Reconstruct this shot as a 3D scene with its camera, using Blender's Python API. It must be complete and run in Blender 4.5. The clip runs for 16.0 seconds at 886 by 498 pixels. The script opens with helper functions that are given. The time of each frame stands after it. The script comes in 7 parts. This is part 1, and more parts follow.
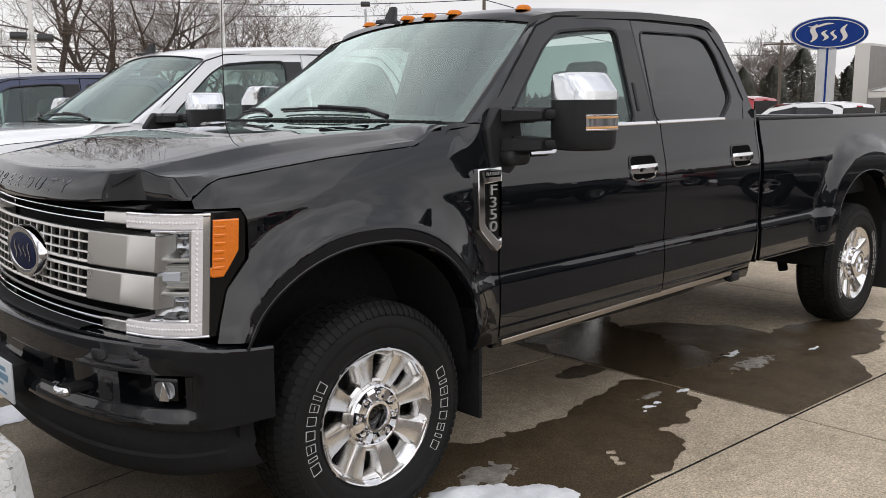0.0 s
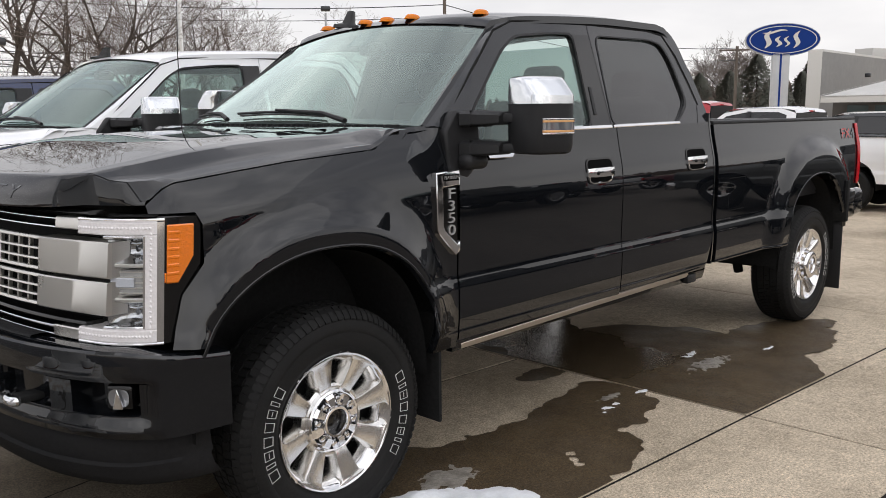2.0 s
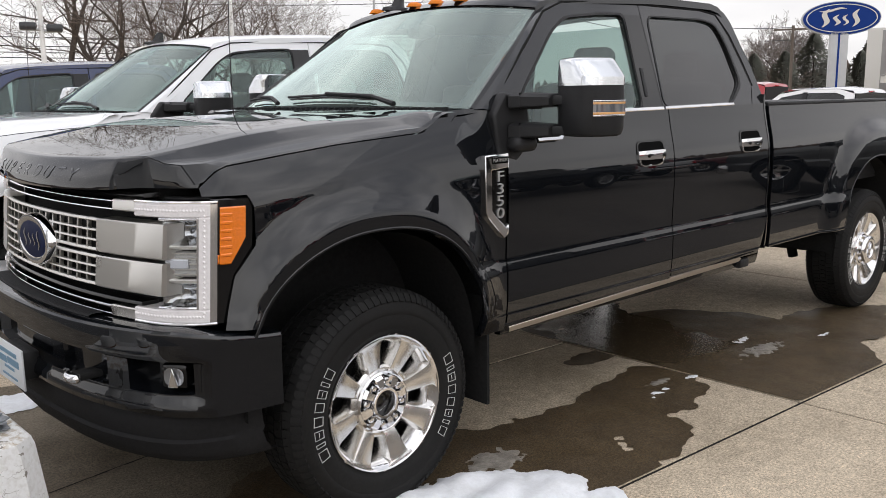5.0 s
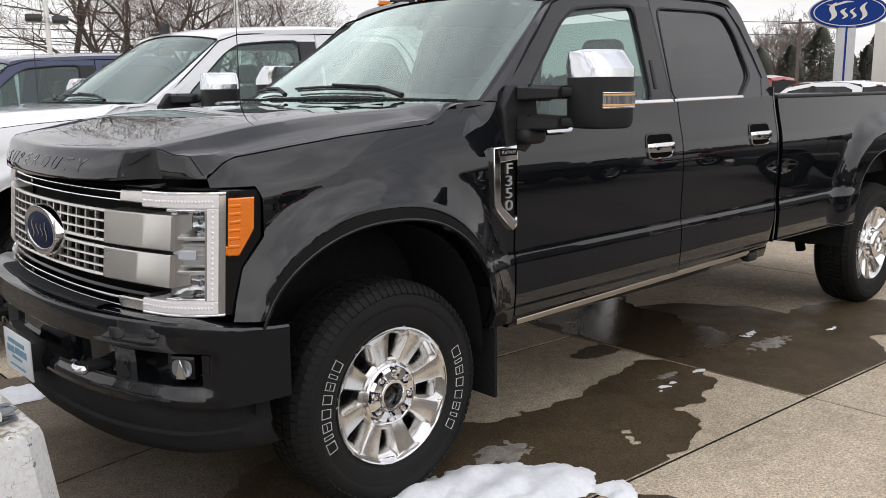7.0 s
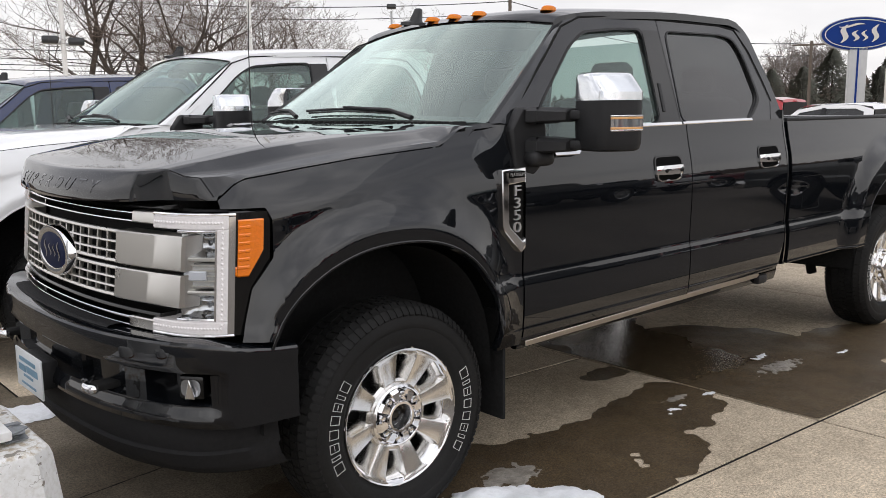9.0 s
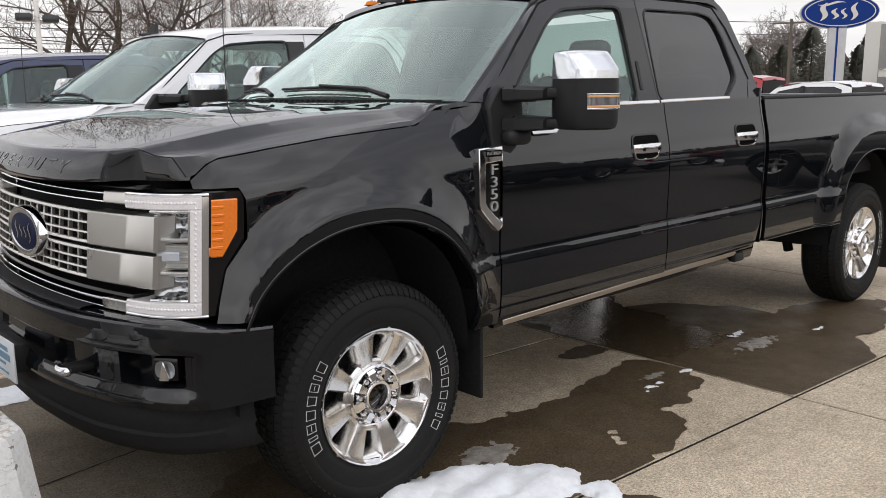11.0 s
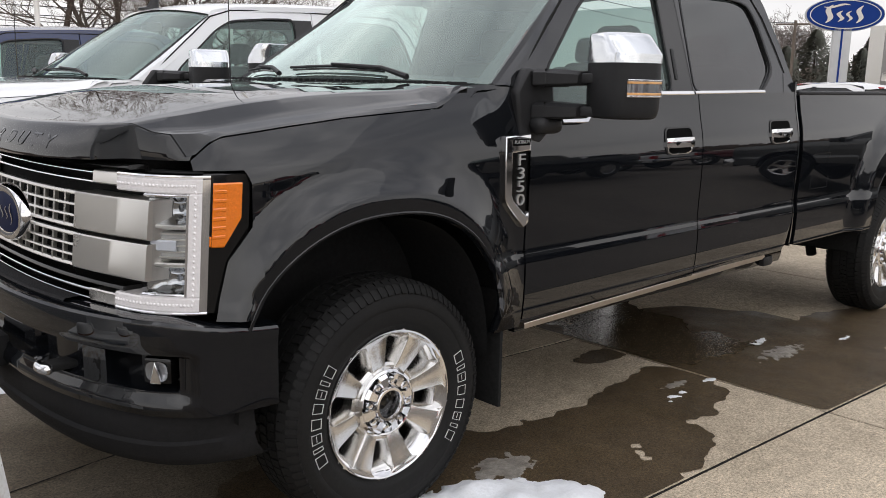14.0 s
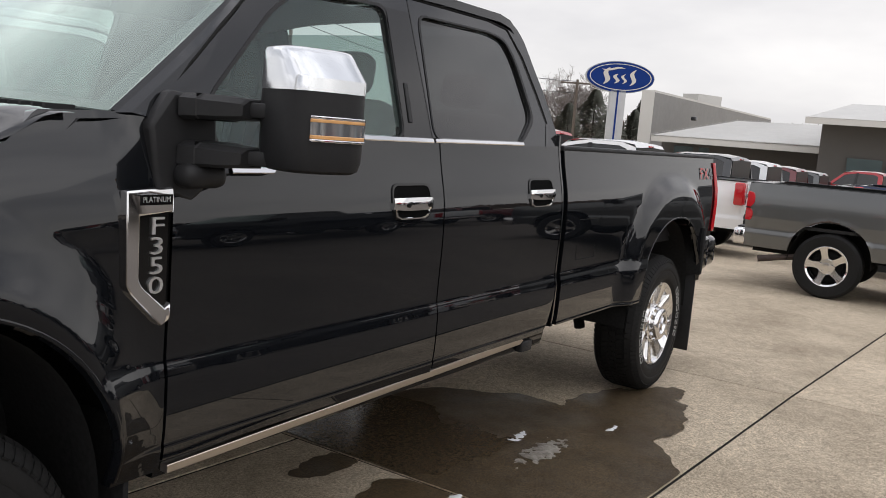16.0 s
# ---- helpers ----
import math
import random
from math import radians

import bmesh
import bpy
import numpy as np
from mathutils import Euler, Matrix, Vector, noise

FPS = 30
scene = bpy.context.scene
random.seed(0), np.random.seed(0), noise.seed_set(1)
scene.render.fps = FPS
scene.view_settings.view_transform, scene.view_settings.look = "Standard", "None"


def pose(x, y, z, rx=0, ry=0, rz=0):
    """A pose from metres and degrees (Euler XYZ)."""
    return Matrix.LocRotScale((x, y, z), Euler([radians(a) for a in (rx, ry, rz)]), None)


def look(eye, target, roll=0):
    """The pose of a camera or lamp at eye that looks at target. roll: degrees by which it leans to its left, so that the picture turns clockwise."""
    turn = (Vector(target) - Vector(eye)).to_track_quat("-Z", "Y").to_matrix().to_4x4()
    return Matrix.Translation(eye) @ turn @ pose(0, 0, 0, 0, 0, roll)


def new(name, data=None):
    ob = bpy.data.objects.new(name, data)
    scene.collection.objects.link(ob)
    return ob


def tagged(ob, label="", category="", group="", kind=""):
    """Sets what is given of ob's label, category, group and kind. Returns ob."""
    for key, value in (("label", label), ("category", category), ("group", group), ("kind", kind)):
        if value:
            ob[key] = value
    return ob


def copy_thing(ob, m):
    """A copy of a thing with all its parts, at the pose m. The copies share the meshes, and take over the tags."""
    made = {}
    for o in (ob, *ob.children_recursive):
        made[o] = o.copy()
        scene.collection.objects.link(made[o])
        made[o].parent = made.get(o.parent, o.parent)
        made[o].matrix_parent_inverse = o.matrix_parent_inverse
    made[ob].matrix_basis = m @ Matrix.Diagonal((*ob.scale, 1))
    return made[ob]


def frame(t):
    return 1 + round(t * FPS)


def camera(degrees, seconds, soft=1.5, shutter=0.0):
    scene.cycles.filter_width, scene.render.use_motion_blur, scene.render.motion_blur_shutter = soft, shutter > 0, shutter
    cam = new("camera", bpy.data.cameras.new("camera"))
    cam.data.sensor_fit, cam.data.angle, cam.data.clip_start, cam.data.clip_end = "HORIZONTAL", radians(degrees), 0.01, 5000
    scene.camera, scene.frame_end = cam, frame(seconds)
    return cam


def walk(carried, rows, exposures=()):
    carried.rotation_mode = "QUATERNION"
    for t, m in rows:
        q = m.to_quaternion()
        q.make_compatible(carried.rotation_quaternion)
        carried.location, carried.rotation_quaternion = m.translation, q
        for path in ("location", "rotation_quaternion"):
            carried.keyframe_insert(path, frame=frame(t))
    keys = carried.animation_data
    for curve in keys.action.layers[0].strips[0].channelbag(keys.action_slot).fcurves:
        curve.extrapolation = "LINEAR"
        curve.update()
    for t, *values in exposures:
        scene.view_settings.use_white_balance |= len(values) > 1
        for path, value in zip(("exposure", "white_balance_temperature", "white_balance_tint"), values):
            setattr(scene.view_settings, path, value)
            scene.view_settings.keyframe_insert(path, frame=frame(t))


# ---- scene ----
cam = camera(54.7, 16.0, 0.9)
PATH = [
    (0, (-1.933, -3.394, 1.575), (-0.579, -1.96, 1.249), -0.5),
    (0.5, (-1.926, -3.396, 1.572), (-0.51, -2.021, 1.251), -0.1),
    (1, (-1.915, -3.394, 1.573), (-0.454, -2.064, 1.267), -0.2),
    (1.5, (-1.916, -3.402, 1.576), (-0.461, -2.064, 1.272), -0.3),
    (2, (-1.923, -3.406, 1.571), (-0.505, -2.032, 1.255), -0.5),
    (2.5, (-1.927, -3.405, 1.572), (-0.534, -2.004, 1.256), -0.8),
    (3, (-1.926, -3.404, 1.571), (-0.555, -1.98, 1.269), -1.0),
    (3.5, (-1.925, -3.397, 1.574), (-0.548, -1.977, 1.28), -0.8),
    (4, (-1.921, -3.397, 1.568), (-0.549, -1.979, 1.243), -0.7),
    (4.5, (-1.926, -3.405, 1.569), (-0.583, -1.963, 1.224), -0.9),
    (7, (-1.93, -3.384, 1.563), (-0.605, -1.932, 1.195), -0.7),
    (7.5, (-1.935, -3.404, 1.558), (-0.644, -1.913, 1.225), -0.9),
    (8, (-1.935, -3.405, 1.569), (-0.638, -1.916, 1.255), -0.5),
    (8.5, (-1.931, -3.4, 1.564), (-0.62, -1.921, 1.259), -0.5),
    (9, (-1.932, -3.401, 1.57), (-0.62, -1.926, 1.249), -0.6),
    (11.5, (-1.906, -3.411, 1.569), (-0.569, -1.972, 1.192), -0.6),
    (12, (-1.908, -3.42, 1.567), (-0.64, -1.925, 1.169), -0.9),
    (12.5, (-1.9, -3.419, 1.559), (-0.668, -1.893, 1.166), -1.4),
    (13, (-1.908, -3.424, 1.55), (-0.737, -1.852, 1.152), -2.1),
    (13.5, (-1.875, -3.337, 1.517), (-0.692, -1.779, 1.1), -0.6),
    (14, (-1.786, -3.136, 1.529), (-0.443, -1.706, 1.141), 1.1),
    (14.5, (-1.661, -3.047, 1.53), (-0.228, -1.697, 1.178), 1.5),
    (15, (-1.388, -3.001, 1.545), (0.081, -1.675, 1.258), 1.7),
    (15.5, (-1.095, -2.941, 1.522), (0.491, -1.749, 1.269), 2.9),
    (16, (-0.759, -2.751, 1.532), (0.898, -1.664, 1.258), 4.6),
]
EXPOSURES = [(0.0, 0.08), (1.0, 0.12), (4.0, 0.16), (4.5, 0.2), (7.0, 0.22), (7.5, 0.2), (9.0, 0.2), (11.5, 0.18), (13.0, 0.22), (14.0, 0.18), (15.0, 0.22), (15.5, 0.08), (16.0, 0.05)]
walk(cam, [(t, look(eye, target, roll)) for t, eye, target, roll in PATH], EXPOSURES)

# overcast winter daylight: a bright even sky and a very wide, weak sun
world = bpy.data.worlds.new("world")
scene.world = world
world.use_nodes = True
wn, wl = world.node_tree.nodes, world.node_tree.links
wn.clear()
w_out = wn.new("ShaderNodeOutputWorld")
w_bg = wn.new("ShaderNodeBackground")
w_sky = wn.new("ShaderNodeTexSky")
w_sky.sky_type, w_sky.sun_disc = "NISHITA", False
w_sky.sun_elevation, w_sky.sun_rotation = radians(38), radians(200)
w_tc, w_noise, w_ramp = wn.new("ShaderNodeTexCoord"), wn.new("ShaderNodeTexNoise"), wn.new("ShaderNodeValToRGB")
w_map = wn.new("ShaderNodeMapping")
w_map.inputs["Scale"].default_value = (1.6, 1.6, 5.0)
w_noise.inputs["Scale"].default_value, w_noise.inputs["Detail"].default_value = 1.5, 5
w_noise.inputs["Roughness"].default_value = 0.55
w_ramp.color_ramp.elements[0].position, w_ramp.color_ramp.elements[1].position = 0.3, 0.72
w_ramp.color_ramp.elements[0].color, w_ramp.color_ramp.elements[1].color = (7.3, 7.15, 7.35, 1), (10.4, 10.1, 10.0, 1)
w_mix = wn.new("ShaderNodeMixRGB")
w_mix.inputs[0].default_value = 0.93
wl.new(w_tc.outputs["Generated"], w_map.inputs["Vector"])
wl.new(w_map.outputs["Vector"], w_noise.inputs["Vector"])
wl.new(w_noise.outputs["Fac"], w_ramp.inputs["Fac"])
wl.new(w_sky.outputs["Color"], w_mix.inputs[1])
wl.new(w_ramp.outputs["Color"], w_mix.inputs[2])
w_sep, w_up, w_zen, w_mul = wn.new("ShaderNodeSeparateXYZ"), wn.new("ShaderNodeMapRange"), wn.new("ShaderNodeValToRGB"), wn.new("ShaderNodeMixRGB")
wl.new(w_tc.outputs["Generated"], w_sep.inputs[0])
w_up.inputs["From Min"].default_value, w_up.inputs["From Max"].default_value = 0.15, 0.9
wl.new(w_sep.outputs["Z"], w_up.inputs["Value"])
w_zen.color_ramp.elements[0].color, w_zen.color_ramp.elements[1].color = (1.0, 1.0, 1.0, 1), (1.215, 1.235, 1.28, 1)
wl.new(w_up.outputs["Result"], w_zen.inputs["Fac"])
w_mul.blend_type = "MULTIPLY"
w_mul.inputs[0].default_value = 1.0
wl.new(w_mix.outputs["Color"], w_mul.inputs[1])
wl.new(w_zen.outputs["Color"], w_mul.inputs[2])
w_map2, w_noise2, w_ramp2, w_high, w_cloud = [wn.new("ShaderNode" + k) for k in ("Mapping", "TexNoise", "ValToRGB", "MapRange", "MixRGB")]
w_map2.inputs["Scale"].default_value, w_map2.inputs["Location"].default_value = (1.0, 2.2, 2.0), (3.1, 0.7, 0.0)
w_noise2.inputs["Scale"].default_value, w_noise2.inputs["Detail"].default_value = 2.0, 4
w_ramp2.color_ramp.elements[0].position, w_ramp2.color_ramp.elements[1].position = 0.36, 0.66
w_ramp2.color_ramp.elements[0].color, w_ramp2.color_ramp.elements[1].color = (0.66, 0.68, 0.72, 1), (1.32, 1.31, 1.30, 1)
wl.new(w_tc.outputs["Generated"], w_map2.inputs["Vector"])
wl.new(w_map2.outputs["Vector"], w_noise2.inputs["Vector"])
wl.new(w_noise2.outputs["Fac"], w_ramp2.inputs["Fac"])
w_high.inputs["From Min"].default_value, w_high.inputs["From Max"].default_value = 0.16, 0.42
wl.new(w_sep.outputs["Z"], w_high.inputs["Value"])
w_cloud.blend_type = "MULTIPLY"
wl.new(w_high.outputs["Result"], w_cloud.inputs[0])
wl.new(w_mul.outputs["Color"], w_cloud.inputs[1])
wl.new(w_ramp2.outputs["Color"], w_cloud.inputs[2])
wl.new(w_cloud.outputs["Color"], w_bg.inputs["Color"])
w_bg.inputs["Strength"].default_value = 0.1
wl.new(w_bg.outputs["Background"], w_out.inputs["Surface"])
sun = new("sun", bpy.data.lights.new("sun", "SUN"))
sun.data.energy, sun.data.angle, sun.data.color = 0.5, radians(100), (1.0, 0.97, 0.93)
sun.matrix_world = look((-3, -8, 9), (0, 0, 0))

# ---- materials ----
def material(name, base, rough=0.5, metal=0.0, coat=0.0, grain=0.0, grain_scale=60.0, bump=0.0, bump_scale=120.0, stain=None,
             stain_scale=1.5, stain_amount=0.4, spec=0.5, rough_var=0.0, emit=0.0, each=0.0, coat_ior=1.5, speck=0.0, speck_scale=45.0):
    """A principled surface with fine grain, larger stains and relief, in object-space metres."""
    m = bpy.data.materials.new(name)
    m.use_nodes = True
    n, l = m.node_tree.nodes, m.node_tree.links
    b = n["Principled BSDF"]
    b.inputs["Base Color"].default_value = (*base, 1)
    b.inputs["Roughness"].default_value, b.inputs["Metallic"].default_value = rough, metal
    b.inputs["Coat Weight"].default_value, b.inputs["Coat Roughness"].default_value = coat, 0.02
    b.inputs["Specular IOR Level"].default_value = spec
    b.inputs["Coat IOR"].default_value = coat_ior
    tc = n.new("ShaderNodeTexCoord")

    def noise_tex(scale, detail=4, rough_=0.6):
        t = n.new("ShaderNodeTexNoise")
        t.inputs["Scale"].default_value, t.inputs["Detail"].default_value = scale, detail
        t.inputs["Roughness"].default_value = rough_
        l.new(tc.outputs["Object"], t.inputs["Vector"])
        return t.outputs["Fac"]

    def ranged(value, a, b_, lo, hi):
        r = n.new("ShaderNodeMapRange")
        for k, v in zip(("From Min", "From Max", "To Min", "To Max"), (a, b_, lo, hi)):
            r.inputs[k].default_value = v
        l.new(value, r.inputs["Value"])
        return r.outputs["Result"]

    def mixed(kind, fac, c1, c2):
        x = n.new("ShaderNodeMixRGB")
        x.blend_type = kind
        for k, v in ((0, fac), (1, c1), (2, c2)):
            if isinstance(v, (int, float)):
                x.inputs[k].default_value = v
            elif isinstance(v, tuple):
                x.inputs[k].default_value = (*v, 1)
            else:
                l.new(v, x.inputs[k])
        return x.outputs["Color"]

    colour = None
    if stain:
        colour = mixed("MIX", ranged(noise_tex(stain_scale, 6), 0.42, 0.68, 0, stain_amount), base, stain)
    if grain:
        g = ranged(noise_tex(grain_scale, 5, 0.7), 0.3, 0.7, 1 - grain, 1 + grain)
        gc = n.new("ShaderNodeCombineColor")
        for k in range(3):
            l.new(g, gc.inputs[k])
        colour = mixed("MULTIPLY", 1.0, colour or base, gc.outputs["Color"])
    if speck:
        g = ranged(noise_tex(speck_scale, 9, 0.88), 0.40, 0.60, 1 - speck, 1 + speck)
        gc = n.new("ShaderNodeCombineColor")
        for k in range(3):
            l.new(g, gc.inputs[k])
        colour = mixed("MULTIPLY", 1.0, colour or base, gc.outputs["Color"])
    if each:
        oi = n.new("ShaderNodeObjectInfo")
        g = ranged(oi.outputs["Random"], 0, 1, 1 - each, 1 + each)
        gc = n.new("ShaderNodeCombineColor")
        for k in range(3):
            l.new(g, gc.inputs[k])
        colour = mixed("MULTIPLY", 1.0, colour or base, gc.outputs["Color"])
    if colour:
        l.new(colour, b.inputs["Base Color"])
    if rough_var:
        l.new(ranged(noise_tex(3.0, 5), 0.35, 0.65, max(rough - rough_var, 0), rough + rough_var), b.inputs["Roughness"])
    if bump:
        bp = n.new("ShaderNodeBump")
        bp.inputs["Strength"].default_value, bp.inputs["Distance"].default_value = 1.0, bump
        l.new(noise_tex(bump_scale, 3), bp.inputs["Height"])
        l.new(bp.outputs["Normal"], b.inputs["Normal"])
    if emit:
        b.inputs["Emission Color"].default_value = (*base, 1)
        b.inputs["Emission Strength"].default_value = emit
    return m


def glass(name, tint, ior=1.5, gloss=1.0, veil=0.0, sheen=(1, 1, 1)):
    """A thin pane: clear with a tint, mirror-like by Fresnel scaled by gloss; veil is a pale film painted on to
    brighten it.
    """
    m = bpy.data.materials.new(name)
    m.use_nodes = True
    n, l = m.node_tree.nodes, m.node_tree.links
    n.clear()
    out, tr, gl, lw, mx = [n.new("ShaderNode" + k) for k in ("OutputMaterial", "BsdfTransparent", "BsdfGlossy", "LayerWeight", "MixShader")]
    tr.inputs["Color"].default_value = (*tint, 1)
    gl.inputs["Roughness"].default_value = 0.01
    gl.inputs["Color"].default_value = (*sheen, 1)
    lw.inputs["Blend"].default_value = 0.5
    power, fr = n.new("ShaderNodeMath"), n.new("ShaderNodeMapRange")
    power.operation = "POWER"
    power.inputs[1].default_value = 5.0
    l.new(lw.outputs["Facing"], power.inputs[0])
    fr.inputs["To Min"].default_value = ((ior - 1) / (ior + 1)) ** 2
    l.new(power.outputs["Value"], fr.inputs["Value"])
    mul = n.new("ShaderNodeMath")
    mul.operation, mul.use_clamp = "MULTIPLY", True
    mul.inputs[1].default_value = gloss
    l.new(fr.outputs["Result"], mul.inputs[0])
    l.new(mul.outputs["Value"], mx.inputs["Fac"])
    l.new(tr.outputs["BSDF"], mx.inputs[1])
    l.new(gl.outputs["BSDF"], mx.inputs[2])
    last = mx
    if veil:
        df, m2 = n.new("ShaderNodeBsdfDiffuse"), n.new("ShaderNodeMixShader")
        df.inputs["Color"].default_value = (0.55, 0.55, 0.53, 1)
        m2.inputs["Fac"].default_value = veil
        l.new(mx.outputs["Shader"], m2.inputs[1])
        l.new(df.outputs["BSDF"], m2.inputs[2])
        last = m2
    l.new(last.outputs["Shader"], out.inputs["Surface"])
    return m


M_BLACK = material("black_paint", (0.0052, 0.0060, 0.0076), 0.42, coat=1.0, spec=0.0, coat_ior=1.64)
M_WHITE = material("white_paint", (0.84, 0.85, 0.86), 0.3, coat=1.0)
M_BLUE = material("blue_paint", (0.009, 0.021, 0.085), 0.25, coat=1.0)
M_GREY = material("grey_paint", (0.130, 0.134, 0.134), 0.3, metal=0.6, coat=1.0)
M_DARKGREY = material("dark_grey_paint", (0.035, 0.037, 0.04), 0.3, metal=0.4, coat=1.0)
M_RED = material("red_paint", (0.42, 0.012, 0.02), 0.3, coat=1.0)
M_MAROON = material("maroon_paint", (0.16, 0.03, 0.035), 0.3, coat=1.0)
M_CHROME = material("chrome", (0.82, 0.82, 0.83), 0.06, metal=1.0, rough_var=0.03)
M_SPOKE = material("machined_alloy", (0.80, 0.79, 0.77), 0.21, metal=1.0, rough_var=0.04)
M_SATIN = material("satin_chrome", (0.68, 0.66, 0.62), 0.30, metal=1.0, rough_var=0.04)
M_OLDRUST = material("old_rust", (0.045, 0.031, 0.026), 0.75, grain=0.4, grain_scale=40, stain=(0.085, 0.06, 0.05), stain_amount=0.6, stain_scale=9)
M_BRONZE = material("brushed_trim", (0.50, 0.45, 0.40), 0.3, metal=1.0)
M_PLASTIC = material("black_plastic", (0.016, 0.016, 0.017), 0.5, spec=0.35, grain=0.15, bump=0.0006, bump_scale=700)
M_DAM = material("grained_black_plastic", (0.016, 0.016, 0.017), 0.7, spec=0.15, grain=0.2, bump=0.0008, bump_scale=500, stain=(0.018, 0.017, 0.016), stain_amount=0.3)
M_RECESS = material("matt_black", (0.006, 0.006, 0.006), 0.9, spec=0.05)
M_GLOSSBLACK = material("gloss_black", (0.006, 0.006, 0.006), 0.1)
M_RUBBER = material("tyre_rubber", (0.010, 0.010, 0.010), 0.65, spec=0.22, grain=0.25, grain_scale=90, bump=0.0008, bump_scale=300, stain=(0.02, 0.019, 0.018), stain_amount=0.3, stain_scale=5)
M_DARK = material("dark_underbody", (0.018, 0.018, 0.018), 0.9, spec=0.1, grain=0.3)
M_LETTER = material("white_outline", (0.62, 0.62, 0.60), 0.6)
M_AMBER = material("amber_lens", (0.88, 0.215, 0.010), 0.15, coat=1.0, grain=0.10, grain_scale=140, bump=0.0015, bump_scale=160)
M_AMBERCLEAR = material("pale_amber_lens", (0.80, 0.42, 0.16), 0.15, coat=1.0)
M_MARKER = material("marker_amber", (0.72, 0.20, 0.008), 0.25, spec=0.3)
M_REDLENS = material("red_lens", (0.5, 0.008, 0.015), 0.12, coat=1.0)
M_DRL = material("light_guide", (0.70, 0.67, 0.67), 0.15, coat=1.0, emit=0.14, grain=0.10, grain_scale=120, bump=0.002, bump_scale=110)
M_LAMPDARK = material("lamp_housing", (0.05, 0.052, 0.055), 0.2, metal=0.4)
M_BOWLSOFT = material("frosted_reflector", (0.60, 0.60, 0.58), 0.22, metal=0.45)
M_BOWL = material("reflector_chrome", (0.55, 0.56, 0.57), 0.10, metal=1.0)
M_BEAD = material("lamp_bead", (0.80, 0.77, 0.77), 0.08, coat=1.0, emit=0.12)
M_CAPCHROME = material("cap_chrome", (0.80, 0.82, 0.84), 0.16, metal=1.0)
M_SOFTCHROME = material("soft_chrome", (0.90, 0.90, 0.90), 0.34, metal=1.0)
M_DRLCLEAR = material("projector_clear", (0.62, 0.64, 0.68), 0.08, coat=1.0)
M_LENSGREY = material("lamp_projector", (0.35, 0.36, 0.38), 0.08, metal=0.7)
M_BLUEOVAL = material("blue_enamel", (0.006, 0.012, 0.05), 0.5, spec=0.15)
M_PLATE = material("white_plate", (0.75, 0.78, 0.80), 0.3)
M_PLATEBLUE = material("plate_print", (0.16, 0.30, 0.42), 0.4)
M_CABGLASS = material("dark_cab_glass", (0.012, 0.013, 0.014), 0.3, spec=0.2)
M_SEAT = material("seat_leather", (0.11, 0.105, 0.095), 0.6, grain=0.1)
# sky sheen put into the glass: gloss raised past Fresnel, plus a pale veil
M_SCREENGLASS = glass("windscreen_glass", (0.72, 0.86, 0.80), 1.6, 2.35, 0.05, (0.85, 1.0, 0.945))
# dimmer copy for the other trucks, their weaker sky reflection put into it
M_SCREENDIM = glass("dim_windscreen_glass", (0.62, 0.80, 0.75), 1.5, 1.15, 0.03, (0.86, 1.0, 0.97))
M_REARGLASS = glass("rear_glass", (0.36, 0.44, 0.42), 1.5, 1.0, 0.02)
M_SIDEGLASS = glass("side_glass", (0.60, 0.73, 0.69), 1.55, 1.6, 0.05, (0.83, 1.0, 0.97))
M_DARKGLASS = glass("privacy_glass", (0.022, 0.026, 0.026), 1.5, 1.55, 0.012)
M_SIGNRED = material("decal_red", (0.55, 0.02, 0.02), 0.3)
M_DECAL = material("decal_grey", (0.10, 0.10, 0.11), 0.3)

# ---- mesh helpers ----
def finish(bm, name, angle=38):
    bmesh.ops.remove_doubles(bm, verts=bm.verts, dist=1e-5)
    bmesh.ops.recalc_face_normals(bm, faces=bm.faces)
    me = bpy.data.meshes.new(name)
    bm.to_mesh(me)
    bm.free()
    for p in me.polygons:
        p.use_smooth = True
    me.set_sharp_from_angle(angle=radians(angle))
    return me


def part(name, bm, mat, parent=None, label="", angle=38, thick=0.0, bevel=0.0):
    """ONE mesh object out of a bmesh, under its parent."""
    me = finish(bm, name, angle)
    me.materials.append(mat)
    ob = new(name, me)
    if parent:
        ob.parent = parent
    if label:
        ob["label"] = label
    if thick:
        s = ob.modifiers.new("thickness", "SOLIDIFY")
        s.thickness, s.offset = thick, 0.0
    if bevel:
        b = ob.modifiers.new("bevel", "BEVEL")
        b.width, b.segments, b.limit_method = bevel, 2, "ANGLE"
    return ob


def bm_grid(rows, bm=None, close=False):
    """A sheet of quads through rows of points."""
    bm = bm or bmesh.new()
    vs = [[bm.verts.new(p) for p in r] for r in rows]
    for a, b in zip(vs, vs[1:]):
        k = len(a)
        for i in range(k if close else k - 1):
            j = (i + 1) % k
            try:
                bm.faces.new((a[i], a[j], b[j], b[i]))
            except ValueError:
                pass
    return bm


def bm_box(lo, hi, bm=None, m=None):
    bm = bm or bmesh.new()
    c = [Vector(((hi if i & 1 else lo)[0], (hi if i & 2 else lo)[1], (hi if i & 4 else lo)[2])) for i in range(8)]
    if m:
        c = [m @ v for v in c]
    v = [bm.verts.new(p) for p in c]
    for f in ((0, 2, 3, 1), (4, 5, 7, 6), (0, 1, 5, 4), (2, 6, 7, 3), (0, 4, 6, 2), (1, 3, 7, 5)):
        bm.faces.new([v[i] for i in f])
    return bm


